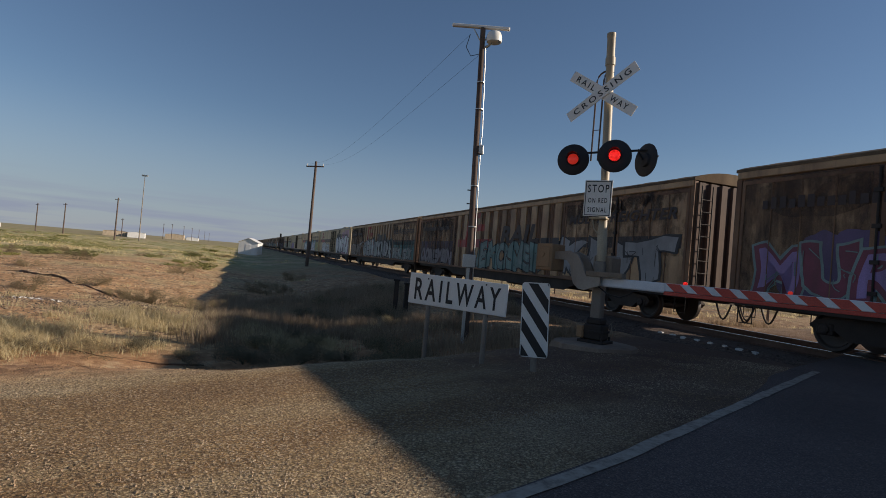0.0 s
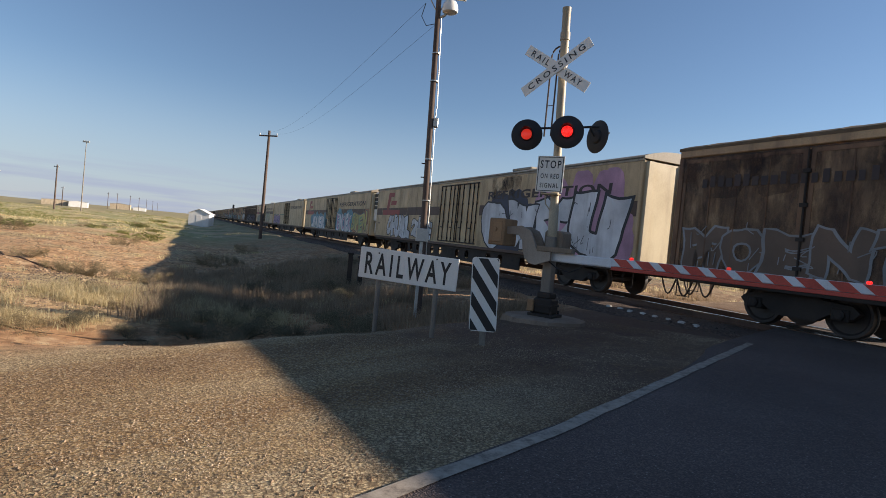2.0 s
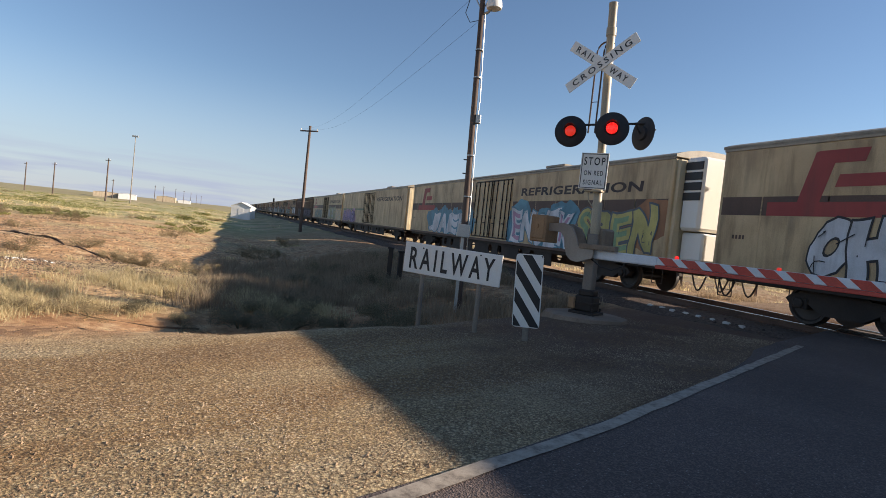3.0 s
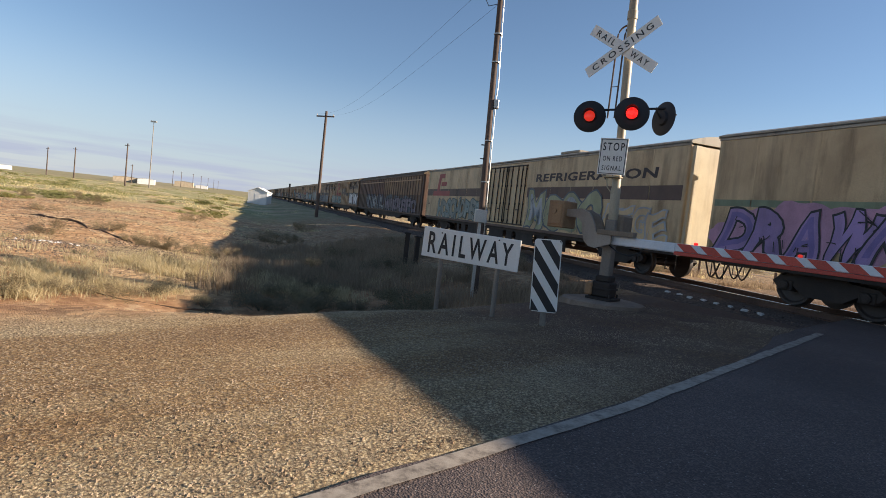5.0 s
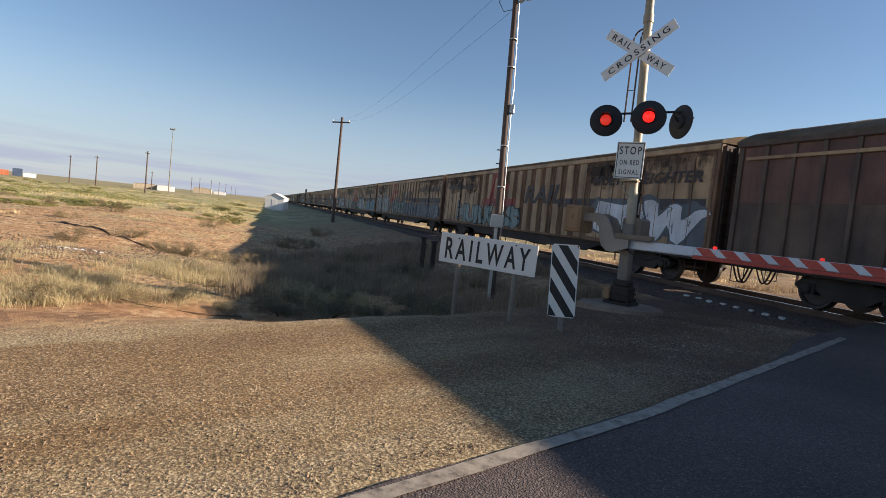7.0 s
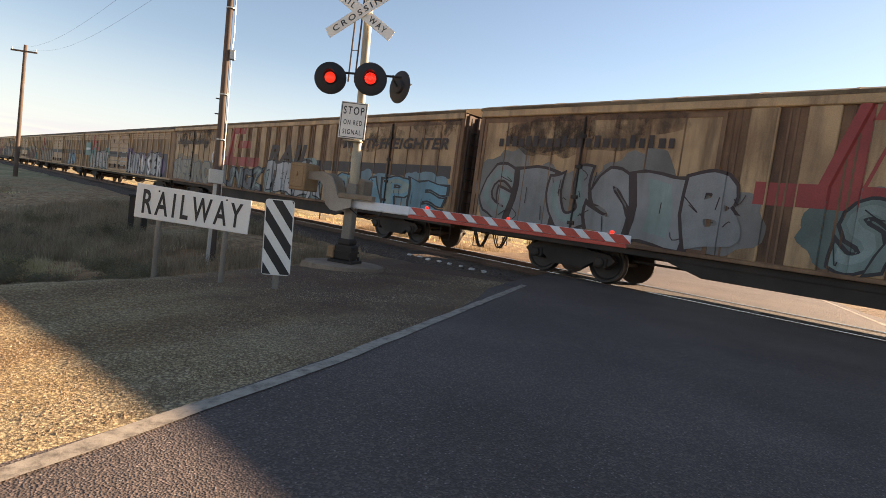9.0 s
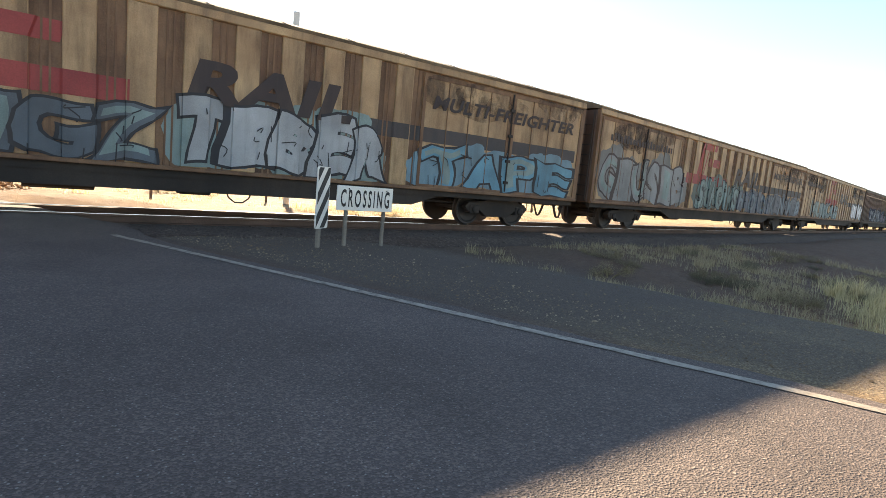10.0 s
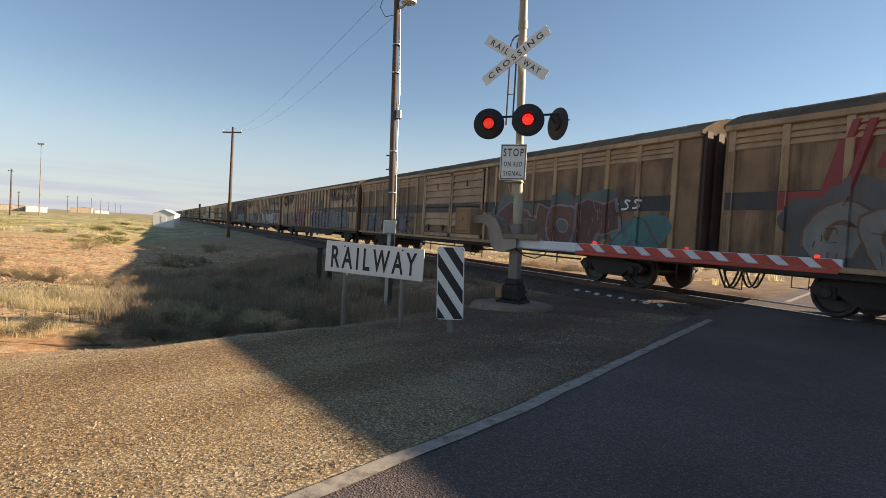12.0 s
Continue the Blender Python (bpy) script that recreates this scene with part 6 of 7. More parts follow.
def piece(car, depth, text, u0, u1, z0, z1, fill, line, cloud=None, seed=1, accent=None, fat=0.07, slant=0.1, tall=None):
    """A sprayed piece: a cloud of colour behind fat outlined letters that lean on one another."""
    rng = random.Random(seed)
    h = z1 - z0
    if cloud:
        sh = Shape()
        for k in range(int((u1 - u0) / 0.4) + 3):
            vs, fs = blob(u0 + (u1 - u0) * rng.random(), z0 + h * rng.uniform(0.3, 0.85), rng.uniform(0.5, 0.95), (tall or h) * rng.uniform(0.35, 0.6), rng, 32)
            vs = [(min(max(v.x, 0.06), 24.1), min(max(v.y, 1.02), 3.7)) for v in vs]
            sh.add(*on_relief(vs, fs, depth, 0.0045 + 0.0002 * k))
        tagged(part("paint_cloud", sh, cloud, car, "sprayed cloud of background paint"), kind="stuff")
    cell = (u1 - u0) / len(text)
    for k, ch in enumerate(text):
        inner = glyph(ch, fat)[0]
        x0, x1 = min(v[0] for v in inner), max(v[0] for v in inner)
        y0, y1 = min(v[1] for v in inner), max(v[1] for v in inner)
        wide, high = cell * rng.uniform(1.0, 1.14), h * rng.uniform(0.88, 1.06)
        cx, cz, turn = u0 + cell * (k + 0.5), z0 + h * 0.5 + rng.uniform(-0.06, 0.06) * h, radians(rng.uniform(-7, 7))
        ph, amp, flare = rng.uniform(0, 6), rng.uniform(0.03, 0.075) * h, rng.uniform(-0.22, 0.22)
        sh = Shape()
        for mi, f, lift in ((0, fat + 0.04, 0.010), (1, fat, 0.012), (2, 0.012, 0.0135)):
            if mi == 2 and (accent is None or k % 2):
                continue
            vs, fs = glyph(ch, f)
            out = []
            for x, y in vs:
                a, b = ((x - x0) / (x1 - x0) - 0.5) * wide, ((y - y0) / (y1 - y0) - 0.5) * high
                if mi == 2:
                    a, b = a * 0.9 - 0.02, b * 0.9 + 0.03
                a = a * (1 + flare * b / h) + amp * math.sin(b * 5.5 / h + ph) + slant * b
                b += amp * math.sin(a * 6 / h + ph * 1.7)
                c, sn = math.cos(turn), math.sin(turn)
                out.append((min(max(cx + a * c - b * sn, 0.05), 24.15), min(max(cz + a * sn + b * c, 1.0), 3.7)))
            v3, f3 = on_relief(out, fs, depth, lift + 0.004 * k)
            sh.add(v3, f3, mi)
        part("sprayed_letter", sh, [line, fill, accent or fill], car, "fat outlined graffiti letter" if k == 0 else "")
    sh = Shape()
    for k in range(int((u1 - u0) * 4)):
        x, z = u0 + (u1 - u0) * rng.random(), z0 + h * rng.uniform(0.1, 0.9)
        vs, fs = stroke_strip([(x, z), (x + rng.uniform(-0.05, 0.05), z - rng.uniform(0.1, 0.4))] if k % 2 else [(x, z), (x + rng.uniform(-0.25, 0.25), z + rng.uniform(-0.2, 0.2)), (x + rng.uniform(-0.3, 0.3), z + rng.uniform(0.0, 0.3))], 0.022, 1)
        sh.add([(v.x, -HALF + depth(v.x) - 0.016 - 0.004 * len(text), min(max(v.y, 1.0), 3.7)) for v in vs], fs)
    tagged(part("paint_spatter", sh, line, car), kind="stuff")


def tag(car, depth, u0, u1, z0, z1, mat, seed, w=0.06):
    rng = random.Random(seed)
    sh = Shape()
    n = max(2, int((u1 - u0) / 0.35))
    for i in range(n):
        st = rng.choice(STROKES)
        c = (u1 - u0) / n
        pts = [(u0 + c * (i + p), z0 + (z1 - z0) * q + rng.uniform(-0.04, 0.04)) for p, q in st]
        vs, fs = stroke_strip(pts, w, 1)
        sh.add([(v.x, -HALF + depth(v.x) - 0.008 - i * 0.0003, v.y) for v in vs], fs)
    part("sprayed_tag", sh, mat, car, "thin sprayed scribble")


SILVER, INK, TEAL, PURPLE, SKY_ = paint(0.42, 0.43, 0.43), paint(0.02, 0.02, 0.025), paint(0.08, 0.22, 0.21), paint(0.12, 0.08, 0.17), paint(0.12, 0.30, 0.39)
WHITE, PINK, YELLOW, GREEN, WINE, NAVY = paint(0.75, 0.75, 0.76), paint(0.55, 0.30, 0.42), paint(0.55, 0.48, 0.15), paint(0.25, 0.38, 0.2), paint(0.22, 0.05, 0.08), paint(0.03, 0.035, 0.07)
LETTERTAN, LILACGREY, DULLSILVER, GRIMEBROWN = paint(0.30, 0.17, 0.10), paint(0.24, 0.2, 0.24), paint(0.30, 0.30, 0.30), paint(0.16, 0.10, 0.065)
MIST, LILAC, SLATE = paint(0.23, 0.31, 0.29), paint(0.36, 0.24, 0.47), paint(0.105, 0.125, 0.145)


def grime(car, depth, u0, u1, z0, z1, mat=None):
    """A film of brown dirt run down the side, under the sprayed paint."""
    tagged(part("grime", Shape().add(*side_patch(depth, u0, u1, z0, z1, 0.0035)), mat or GRIME, car, "brown dirt streaks"), kind="stuff")


def mf_dress(car, web=True, sooty=False):
    grime(car, mf_depth, 0.2, 24.0, 1.02, 3.8)
    if sooty:
        tagged(part("grime", Shape().add(*side_patch(mf_depth, 0.2, 6.6, 1.02, 3.8, 0.0046)), HEAVYSOOT, car, "dark brown soot over the rear doors"), kind="stuff")
        tagged(part("grime", Shape().add(*side_patch(mf_depth, 17.8, 24.0, 1.9, 3.8, 0.0046)), SOOT, car, "brown soot over the front doors"), kind="stuff")
    band(car, mf_depth, 15.7, 23.9, 2.12, 2.48, BAND)
    mark(car, mf_depth, 7.6, 2.05, 1.15)
    word(car, lambda u: 0.0, "RAIL", 14.3, 2.66, 1.05, 3.5, DARKLETTER, 0.3, 0.04)
    word(car, lambda u: -0.008, "MULTI-FREIGHTER", 21.0, 3.12, 0.46, 5.5, DARKLETTER, 0.3, 0.03)
    if web:
        bars(car, lambda u: -0.008, 0.75, 3.05, 0.27, 22, DARKLETTER)
    rng = random.Random(int(car.name[-3:]) if car.name[-3:].isdigit() else 7)
    for u0, u1 in ((0.4, 3.0), (3.4, 6.3), (18.2, 20.8), (21.3, 23.8)):
        soot = Shape()
        for k in range(rng.randint(2, 4)):
            vs, fs = blob(rng.uniform(u0, u1), rng.uniform(3.3, 3.75), rng.uniform(0.7, 1.5), rng.uniform(0.3, 0.8), rng, 30)
            soot.add([(min(max(v.x, 0.1), 24.1), -HALF - 0.0056 - 0.0004 * k, min(max(v.y, 1.1), 3.81)) for v in vs], fs)
        tagged(part("soot_stain", soot, SOOT, car, "dark brown soot stain on the doors"), kind="stuff")


def rf_dress(car, band_=True, logo=True):
    grime(car, rf_depth, 0.1, 10.4, 1.05, 3.78, THINGRIME)
    grime(car, lambda u: -0.0155, 10.6, 14.5, 1.1, 3.66, THINGRIME)
    grime(car, rf_depth, 14.7, 24.1, 1.05, 3.78, THINGRIME)
    if band_:
        band(car, rf_depth, 0.1, 10.45, 2.3, 2.72, BROWNBAND)
        band(car, rf_depth, 14.7, 24.1, 2.3, 2.72, BROWNBAND)
    if logo:
        mark(car, rf_depth, 1.75, 2.3, 0.82)
    word(car, rf_depth, "REFRIGERATION", 19.2, 3.1, 0.42, 7.6, DARKLETTER, 0.12, 0.03)
    bars(car, rf_depth, 0.5, 1.75, 0.12, 4, LETTER)


def lv_dress(car):
    grime(car, lv_depth, 0.1, 9.1, 1.02, 3.2)
    grime(car, lv_depth, 14.82, 15.35, 1.02, 3.6)
    grime(car, lv_depth, 15.5, 23.5, 1.02, 3.2)
    band(car, lv_depth, 0.1, 9.1, 2.0, 2.36, BAND)
    band(car, lv_depth, 14.7, 23.5, 2.0, 2.36, BAND)


def make_wagon(k):
    """The wagon that is k-th to pass, dressed as it is."""
    if k == 0:
        c = boxcar("cream and brown boxcar with purple graffiti")
        mf_dress(c, True, True)
        piece(c, mf_depth, "MURSA", 0.7, 6.3, 1.05, 2.25, WINE, MIST, PURPLE, 3, LILAC)
        piece(c, mf_depth, "OREMUSKIN", 8, 22, 1.05, 2.1, SILVER, INK, SLATE, 4)
    elif k == 1:
        c = boxcar("cream and brown boxcar with teal and silver graffiti")
        mf_dress(c, True, True)
        band(c, mf_depth, 0.3, 6.4, 1.03, 2.38, paint(0.085, 0.055, 0.115), "painted_ground")
        piece(c, mf_depth, "OOREMIN", 0.5, 6.2, 1.05, 1.9, paint(0.2, 0.18, 0.2), INK, None, 5, LILACGREY)
        piece(c, mf_depth, "EMOSER", 10.0, 16.6, 1.05, 2.3, paint(0.16, 0.27, 0.25), INK, None, 6, MIST)
        piece(c, mf_depth, "KUT", 17.6, 23.7, 1.05, 2.4, DULLSILVER, INK, None, 7, None, 0.1)
    elif k == 2:
        c = boxcar("brown boxcar with silver graffiti on teal paint")
        mf_dress(c, True, True)
        piece(c, mf_depth, "MOENT", 0.4, 5.6, 1.1, 2.1, GRIMEBROWN, DULLSILVER, None, 8, None)
        tag(c, mf_depth, 5.0, 6.6, 1.9, 2.4, WHITE, 9)
        tag(c, mf_depth, 5.3, 6.5, 1.2, 1.8, INK, 49, 0.04)
        piece(c, mf_depth, "GEELIKNDA", 6.9, 17.8, 1.05, 2.45, SILVER, INK, paint(0.05, 0.062, 0.055), 10, paint(0.36, 0.42, 0.38), 0.085, 0.1)
        band(c, mf_depth, 18.0, 23.9, 1.03, 2.38, TEAL, "painted_ground")
        piece(c, mf_depth, "PEXASOK", 18.2, 23.6, 1.05, 1.85, paint(0.3, 0.34, 0.32), INK, None, 11, None, 0.06)
    elif k == 3:
        c = fridge_car("cream refrigerator car with white and pink graffiti")
        rf_dress(c)
        piece(c, rf_depth, "OHUEL", 2.5, 6.5, 1.1, 2.25, WHITE, INK, None, 12, None, 0.1, 0.0)
        piece(c, rf_depth, "2KE", 6.8, 9.6, 1.1, 2.1, WHITE, INK, None, 52, None, 0.07, 0.0)
        rng = random.Random(44)
        soot = Shape()
        for j in range(5):
            vs, fs = blob(16.0 + 0.35 * j, rng.uniform(3.1, 3.5), rng.uniform(0.3, 0.6), rng.uniform(0.3, 0.7), rng, 30)
            soot.add([(v.x, -HALF - 0.006 - 0.0004 * j, min(v.y, 3.78)) for v in vs], fs)
        tagged(part("soot_stain", soot, SOOT, c, "dark soot stain beside the door"), kind="stuff")
        piece(c, rf_depth, "MU", 19.2, 23.5, 1.05, 2.9, WHITE, INK, PINK, 13, None, 0.12, 0.0, 2.6)
        piece(c, rf_depth, "OW", 15.0, 19.2, 1.03, 2.75, WHITE, INK, NAVY, 63, None, 0.19, 0.0, 2.0)
    elif k == 4:
        c = fridge_car("cream refrigerator car with an end cooling unit")
        rf_dress(c)
        piece(c, rf_depth, "JAER", 4.0, 10.2, 1.05, 2.2, WHITE, SKY_, SKY_, 14, None)
        piece(c, rf_depth, "ENOEK", 14.8, 19.6, 1.05, 2.4, WHITE, SKY_, SKY_, 15, PINK)
        piece(c, rf_depth, "SPEN", 19.7, 23.7, 1.05, 2.4, YELLOW, SLATE, paint(0.45, 0.2, 0.08), 16, GREEN)
        cu = Shape().box(RF_LEN + 0.06, RF_LEN + 0.78, -1.15, 1.15, 1.9, 3.85, 0, 0.08).box(RF_LEN + 0.06, RF_LEN + 0.85, -1.0, 1.0, 1.1, 1.85, 0, 0.05)
        part("cooling_unit", cu, WHITEP, c, "white box-shaped cooling unit on the end")
        gr = Shape()
        for i in range(4):
            gr.box(RF_LEN + 0.12, RF_LEN + 0.73, -1.17, -1.14, 2.7 + i * 0.27, 2.91 + i * 0.27)
        part("cooling_grille", gr, BLACKP, c, "black slotted grille")
    elif k == 5:
        c = fridge_car("plain cream refrigerator car with purple graffiti")
        grime(c, rf_depth, 0.1, 10.4, 1.05, 3.78, THINGRIME)
        grime(c, rf_depth, 14.7, 24.1, 1.05, 3.78, THINGRIME)
        word(c, rf_depth, "REFRIGERATION", 19.2, 3.1, 0.42, 7.6, DARKLETTER, 0.12, 0.03)
        piece(c, rf_depth, "DRAWNER", 0.5, 6.8, 1.05, 2.1, LILAC, INK, PINK, 17, paint(0.22, 0.16, 0.40), 0.06, 0.35, 1.0)
        band(c, rf_depth, 0.1, 10.4, 2.18, 2.34, paint(0.22, 0.27, 0.16), "green_smear")
    elif k == 6:
        c = fridge_car("cream refrigerator car with silver graffiti")
        rf_dress(c)
        piece(c, rf_depth, "HOSCHOPER", 2.6, 9.8, 1.05, 2.1, paint(0.3, 0.32, 0.27), paint(0.04, 0.10, 0.10), None, 18, MIST, 0.05)
        piece(c, rf_depth, "MCSO", 15, 20.4, 1.05, 2.5, paint(0.36, 0.36, 0.2), SLATE, None, 19, SILVER, 0.09)
        piece(c, rf_depth, "FTGE", 20.6, 23.6, 1.05, 2.0, PALE, SILVER, None, 59, None, 0.03)
    elif k == 7:
        c = post_van("maroon and tan post-sided van with grey graffiti")
        piece(c, pv_depth, "TAKUL", 4.6, 12.4, 1.05, 2.1, SLATE, DULLSILVER, NAVY, 20, SILVER, 0.04)
        piece(c, pv_depth, "MAKREFO", 13, 23, 1.05, 2.0, LILACGREY, INK, SLATE, 21, None, 0.05)
    elif k == 8:
        c = boxcar("brown boxcar with a white graffiti block")
        mf_dress(c)
        piece(c, mf_depth, "EW", 18.6, 23.8, 1.2, 2.3, WHITE, SLATE, SLATE, 22, None, 0.1, 0.3)
        piece(c, mf_depth, "MURKAS", 3, 12, 1.05, 2.1, MIST, INK, None, 23)
    elif k == 9:
        c = boxcar("cream boxcar with big silver and red graffiti")
        mf_dress(c)
        piece(c, mf_depth, "GIUSIB", 0.45, 6.9, 1.02, 2.5, paint(0.27, 0.275, 0.27), paint(0.045, 0.022, 0.022), paint(0.2, 0.19, 0.175), 24, MIST, 0.065, 0.0)
        piece(c, mf_depth, "SKAGRMS", 8.4, 13.2, 1.05, 2.25, paint(0.17, 0.24, 0.22), INK, paint(0.11, 0.16, 0.145), 25, MIST, 0.05)
        piece(c, mf_depth, "HYDROSKENAMEB", 13.4, 23.8, 1.02, 2.0, paint(0.115, 0.135, 0.165), paint(0.045, 0.055, 0.075), paint(0.10, 0.115, 0.14), 26, paint(0.16, 0.22, 0.25), 0.05)
    elif k == 10:
        c = boxcar("cream boxcar with blue and silver graffiti")
        mf_dress(c)
        piece(c, mf_depth, "SEDRO", 0.4, 6.0, 1.05, 2.2, paint(0.27, 0.25, 0.2), SLATE, paint(0.25, 0.19, 0.12), 27)
        tag(c, mf_depth, 6.0, 7.6, 2.1, 2.7, WHITE, 28, 0.1)
        piece(c, mf_depth, "WUNGZ", 6.6, 12.0, 1.05, 2.0, SLATE, INK, None, 29, MIST, 0.05)
        piece(c, mf_depth, "TIBER", 12.3, 17.0, 1.05, 2.3, SILVER, INK, MIST, 30, None, 0.08)
        piece(c, mf_depth, "TAPE", 18.1, 23.7, 1.05, 2.05, SKY_, INK, paint(0.16, 0.27, 0.32), 31, MIST, 0.055, 0.0)
    elif k == 11:
        c = louvre_car("tan louvre car with silver graffiti on navy paint")
        grime(c, lv_depth, 0.1, 9.1, 1.02, 3.2)
        grime(c, lv_depth, 15.5, 23.5, 1.02, 3.2)
        band(c, lv_depth, 0.1, 9.1, 2.0, 2.36, BAND)
        band(c, lv_depth, 9.35, 23.4, 1.05, 2.36, NAVY, "sprayed_panel")
        piece(c, lv_depth, "DABERS", 3.0, 9.0, 1.05, 2.3, paint(0.34, 0.34, 0.33), INK, TEAL, 32, paint(0.42, 0.36, 0.36), 0.08)
        piece(c, lv_depth, "LIARS", 11.6, 17.2, 1.05, 2.35, SILVER, INK, PURPLE, 33, None, 0.09)
        piece(c, lv_depth, "MASER", 17.3, 22.5, 1.05, 2.3, SILVER, INK, PURPLE, 34, WHITE, 0.06)
        sb = Shape().add(*side_patch(lambda u: 0.0, 1.0, 2.95, 1.95, 3.0, 0.012))
        part("teal_panel", sb, TEAL, c, "flat teal painted sign panel")
        for i in range(8):
            part("painted_bar", Shape().add(*side_patch(lambda u: 0.0, 1.15 + i * 0.2, 1.31 + i * 0.2, 2.4, 2.58, 0.016)), WHITE, c)
        mark(c, lv_depth, 3.2, 2.4, 0.75)
    elif k == 12:
        c = louvre_car("tan louvre car with a red mark and grey graffiti")
        lv_dress(c)
        mark(c, lv_depth, 1.7, 2.0, 0.95)
        piece(c, lv_depth, "GOAKNSB", 1.8, 8.9, 1.05, 2.2, paint(0.27, 0.235, 0.20), STAIN, paint(0.13, 0.11, 0.10), 35, None, 0.09)
        tag(c, lv_depth, 10.2, 14.2, 1.7, 2.1, LILAC, 36)
        piece(c, lv_depth, "BACN", 17.9, 20.9, 1.05, 2.0, SKY_, NAVY, NAVY, 37, paint(0.2, 0.4, 0.45), 0.06, 0.15, 0.8)
        word(c, lv_depth, "ON THE RIGHT TRACK", 20.5, 2.18, 0.26, 3.7, LETTERTAN)
        bars(c, lv_depth, 20.95, 1.55, 0.24, 9, LETTER)
    elif k == 13:
        c = louvre_car("tan louvre car with maroon and teal graffiti")
        lv_dress(c)
        piece(c, lv_depth, "SNOF", 15.6, 21.6, 1.05, 2.2, MAROON, paint(0.30, 0.20, 0.22), paint(0.10, 0.13, 0.11), 38, None, 0.09)
        piece(c, lv_depth, "A", 21.7, 23.2, 1.05, 1.75, TEAL, SLATE, TEAL, 41)
        tag(c, lv_depth, 21.4, 22.6, 2.05, 2.3, WHITE, 42, 0.05)
        piece(c, lv_depth, "MUEK", 1.4, 8, 1.05, 1.9, SLATE, INK, None, 39, None, 0.05)
    else:
        rng = random.Random(k * 7 + 3)
        kind = ("m", "l", "l", "g", "l", "m", "f")[(k * 5) % 7] if k > 13 else "m"
        pal = [SILVER, SLATE, MIST, SKY_, WINE, WHITE]
        name = "".join(rng.sample("AEKMORSTU", 6))
        if kind == "m":
            c = boxcar("cream and brown boxcar with graffiti")
            mf_dress(c)
            piece(c, mf_depth, name, 1, 10, 1.05, 2.1, rng.choice(pal), INK, None, k + 60)
            piece(c, mf_depth, name[::-1], 13, 22, 1.05, 2.1, rng.choice(pal), INK, SLATE, k + 61)
        elif kind == "f":
            c = fridge_car("cream refrigerator car with faint graffiti")
            rf_dress(c)
            piece(c, rf_depth, name, 3, 9.5, 1.05, 2.0, rng.choice(pal), INK, None, k + 60)
        else:
            c = louvre_car("weathered louvre car with patches of graffiti", "grey" if kind == "g" else "tan")
            lv_dress(c)
            piece(c, lv_depth, name, 15, 22.6, 1.05, 2.0, rng.choice(pal), INK, None, k + 60)
    return c


# rear end of each wagon is at arc length -7.15 m at these seconds
SPEED, MARK_S = 25.4, -7.15
PASSES = {0: 0.0, 1: 1.01, 2: 2.006, 3: 3.01, 4: 4.03, 5: 5.043, 6: 6.037, 7: 7.043, 8: 8.02, 9: 9.0, 10: 9.98, 11: 10.94, 12: 11.91}
for k in range(13, 31):
    PASSES[k] = PASSES[k - 1] + 0.98
for k in range(-1, -4, -1):
    PASSES[k] = PASSES[k + 1] - 1.0
WAGONS = [(make_wagon(k), PASSES[k]) for k in sorted(PASSES)]


def raise_bodies():
    """Wagon bodies stand a little taller above the floor than drawn."""
    done = set()
    for car, _ in WAGONS:
        k = {"boxcar": 1.006, "refrigerator_car": 1.045}.get(car.name.split(".")[0], 1.068)
        for ob in car.children_recursive:
            me = ob.data
            if me.name in done:
                continue
            done.add(me.name)
            co = np.empty(len(me.vertices) * 3, np.float32)
            me.vertices.foreach_get("co", co)
            z = co[2::3]
            co[2::3] = np.where(z > 1.0, 1.0 + (z - 1.0) * k, z)
            me.vertices.foreach_set("co", co)


raise_bodies()


def wagon_pose(s):
    a, b = on_track(s + 3.05), on_track(s + 21.1)
    d = Vector((b[0] - a[0], b[1] - a[1])).normalized()
    return pose(a[0] - d.x * 3.05, a[1] - d.y * 3.05, 0.024, 0, 0, math.degrees(math.atan2(d.y, d.x)))


def motions():
    times = [0.0, 0.1] + [0.5 * i for i in range(1, 24)] + [11.9, 12.0]
    for car, t0 in WAGONS:
        walk(car, [(t, wagon_pose(MARK_S + SPEED * (t - t0))) for t in times])


# ---- plants ----
def leaf_material(name, c0, c1, rough=0.8):
    m, n, l, b = material(name, rough)
    g = n.new("ShaderNodeNewGeometry")
    info = n.new("ShaderNodeObjectInfo")
    a = ramp_node(n, l, g.outputs["Random Per Island"], [(0.0, c0), (1.0, c1)])
    k = ramp_node(n, l, info.outputs["Random"], [(0.0, (0.75, 0.75, 0.75)), (1.0, (1.2, 1.15, 1.0))])
    l.new(mix_node(n, l, 1.0, a, k, "MULTIPLY"), b.inputs["Base Color"])
    t = n.new("ShaderNodeBsdfTranslucent")
    l.new(a, t.inputs["Color"])
    mx = n.new("ShaderNodeMixShader")
    mx.inputs[0].default_value = 0.5
    l.new(b.outputs[0], mx.inputs[1])
    l.new(t.outputs[0], mx.inputs[2])
    l.new(mx.outputs[0], n["Material Output"].inputs["Surface"])
    return m


STRAW = leaf_material("dry straw grass", (0.48, 0.385, 0.20), (0.84, 0.72, 0.45))
VERGEGRASS = leaf_material("grey brown grass", (0.29, 0.23, 0.145), (0.55, 0.45, 0.30))
GREENGRASS = leaf_material("grey green grass", (0.235, 0.172, 0.112), (0.465, 0.362, 0.25))
SALTBUSH = leaf_material("grey green saltbush", (0.128, 0.116, 0.076), (0.265, 0.236, 0.152))
DRYBUSH = leaf_material("dry brown bush", (0.19, 0.15, 0.09), (0.38, 0.31, 0.19))
FARGREEN = leaf_material("fresh green scrub", (0.20, 0.20, 0.065), (0.38, 0.37, 0.15))


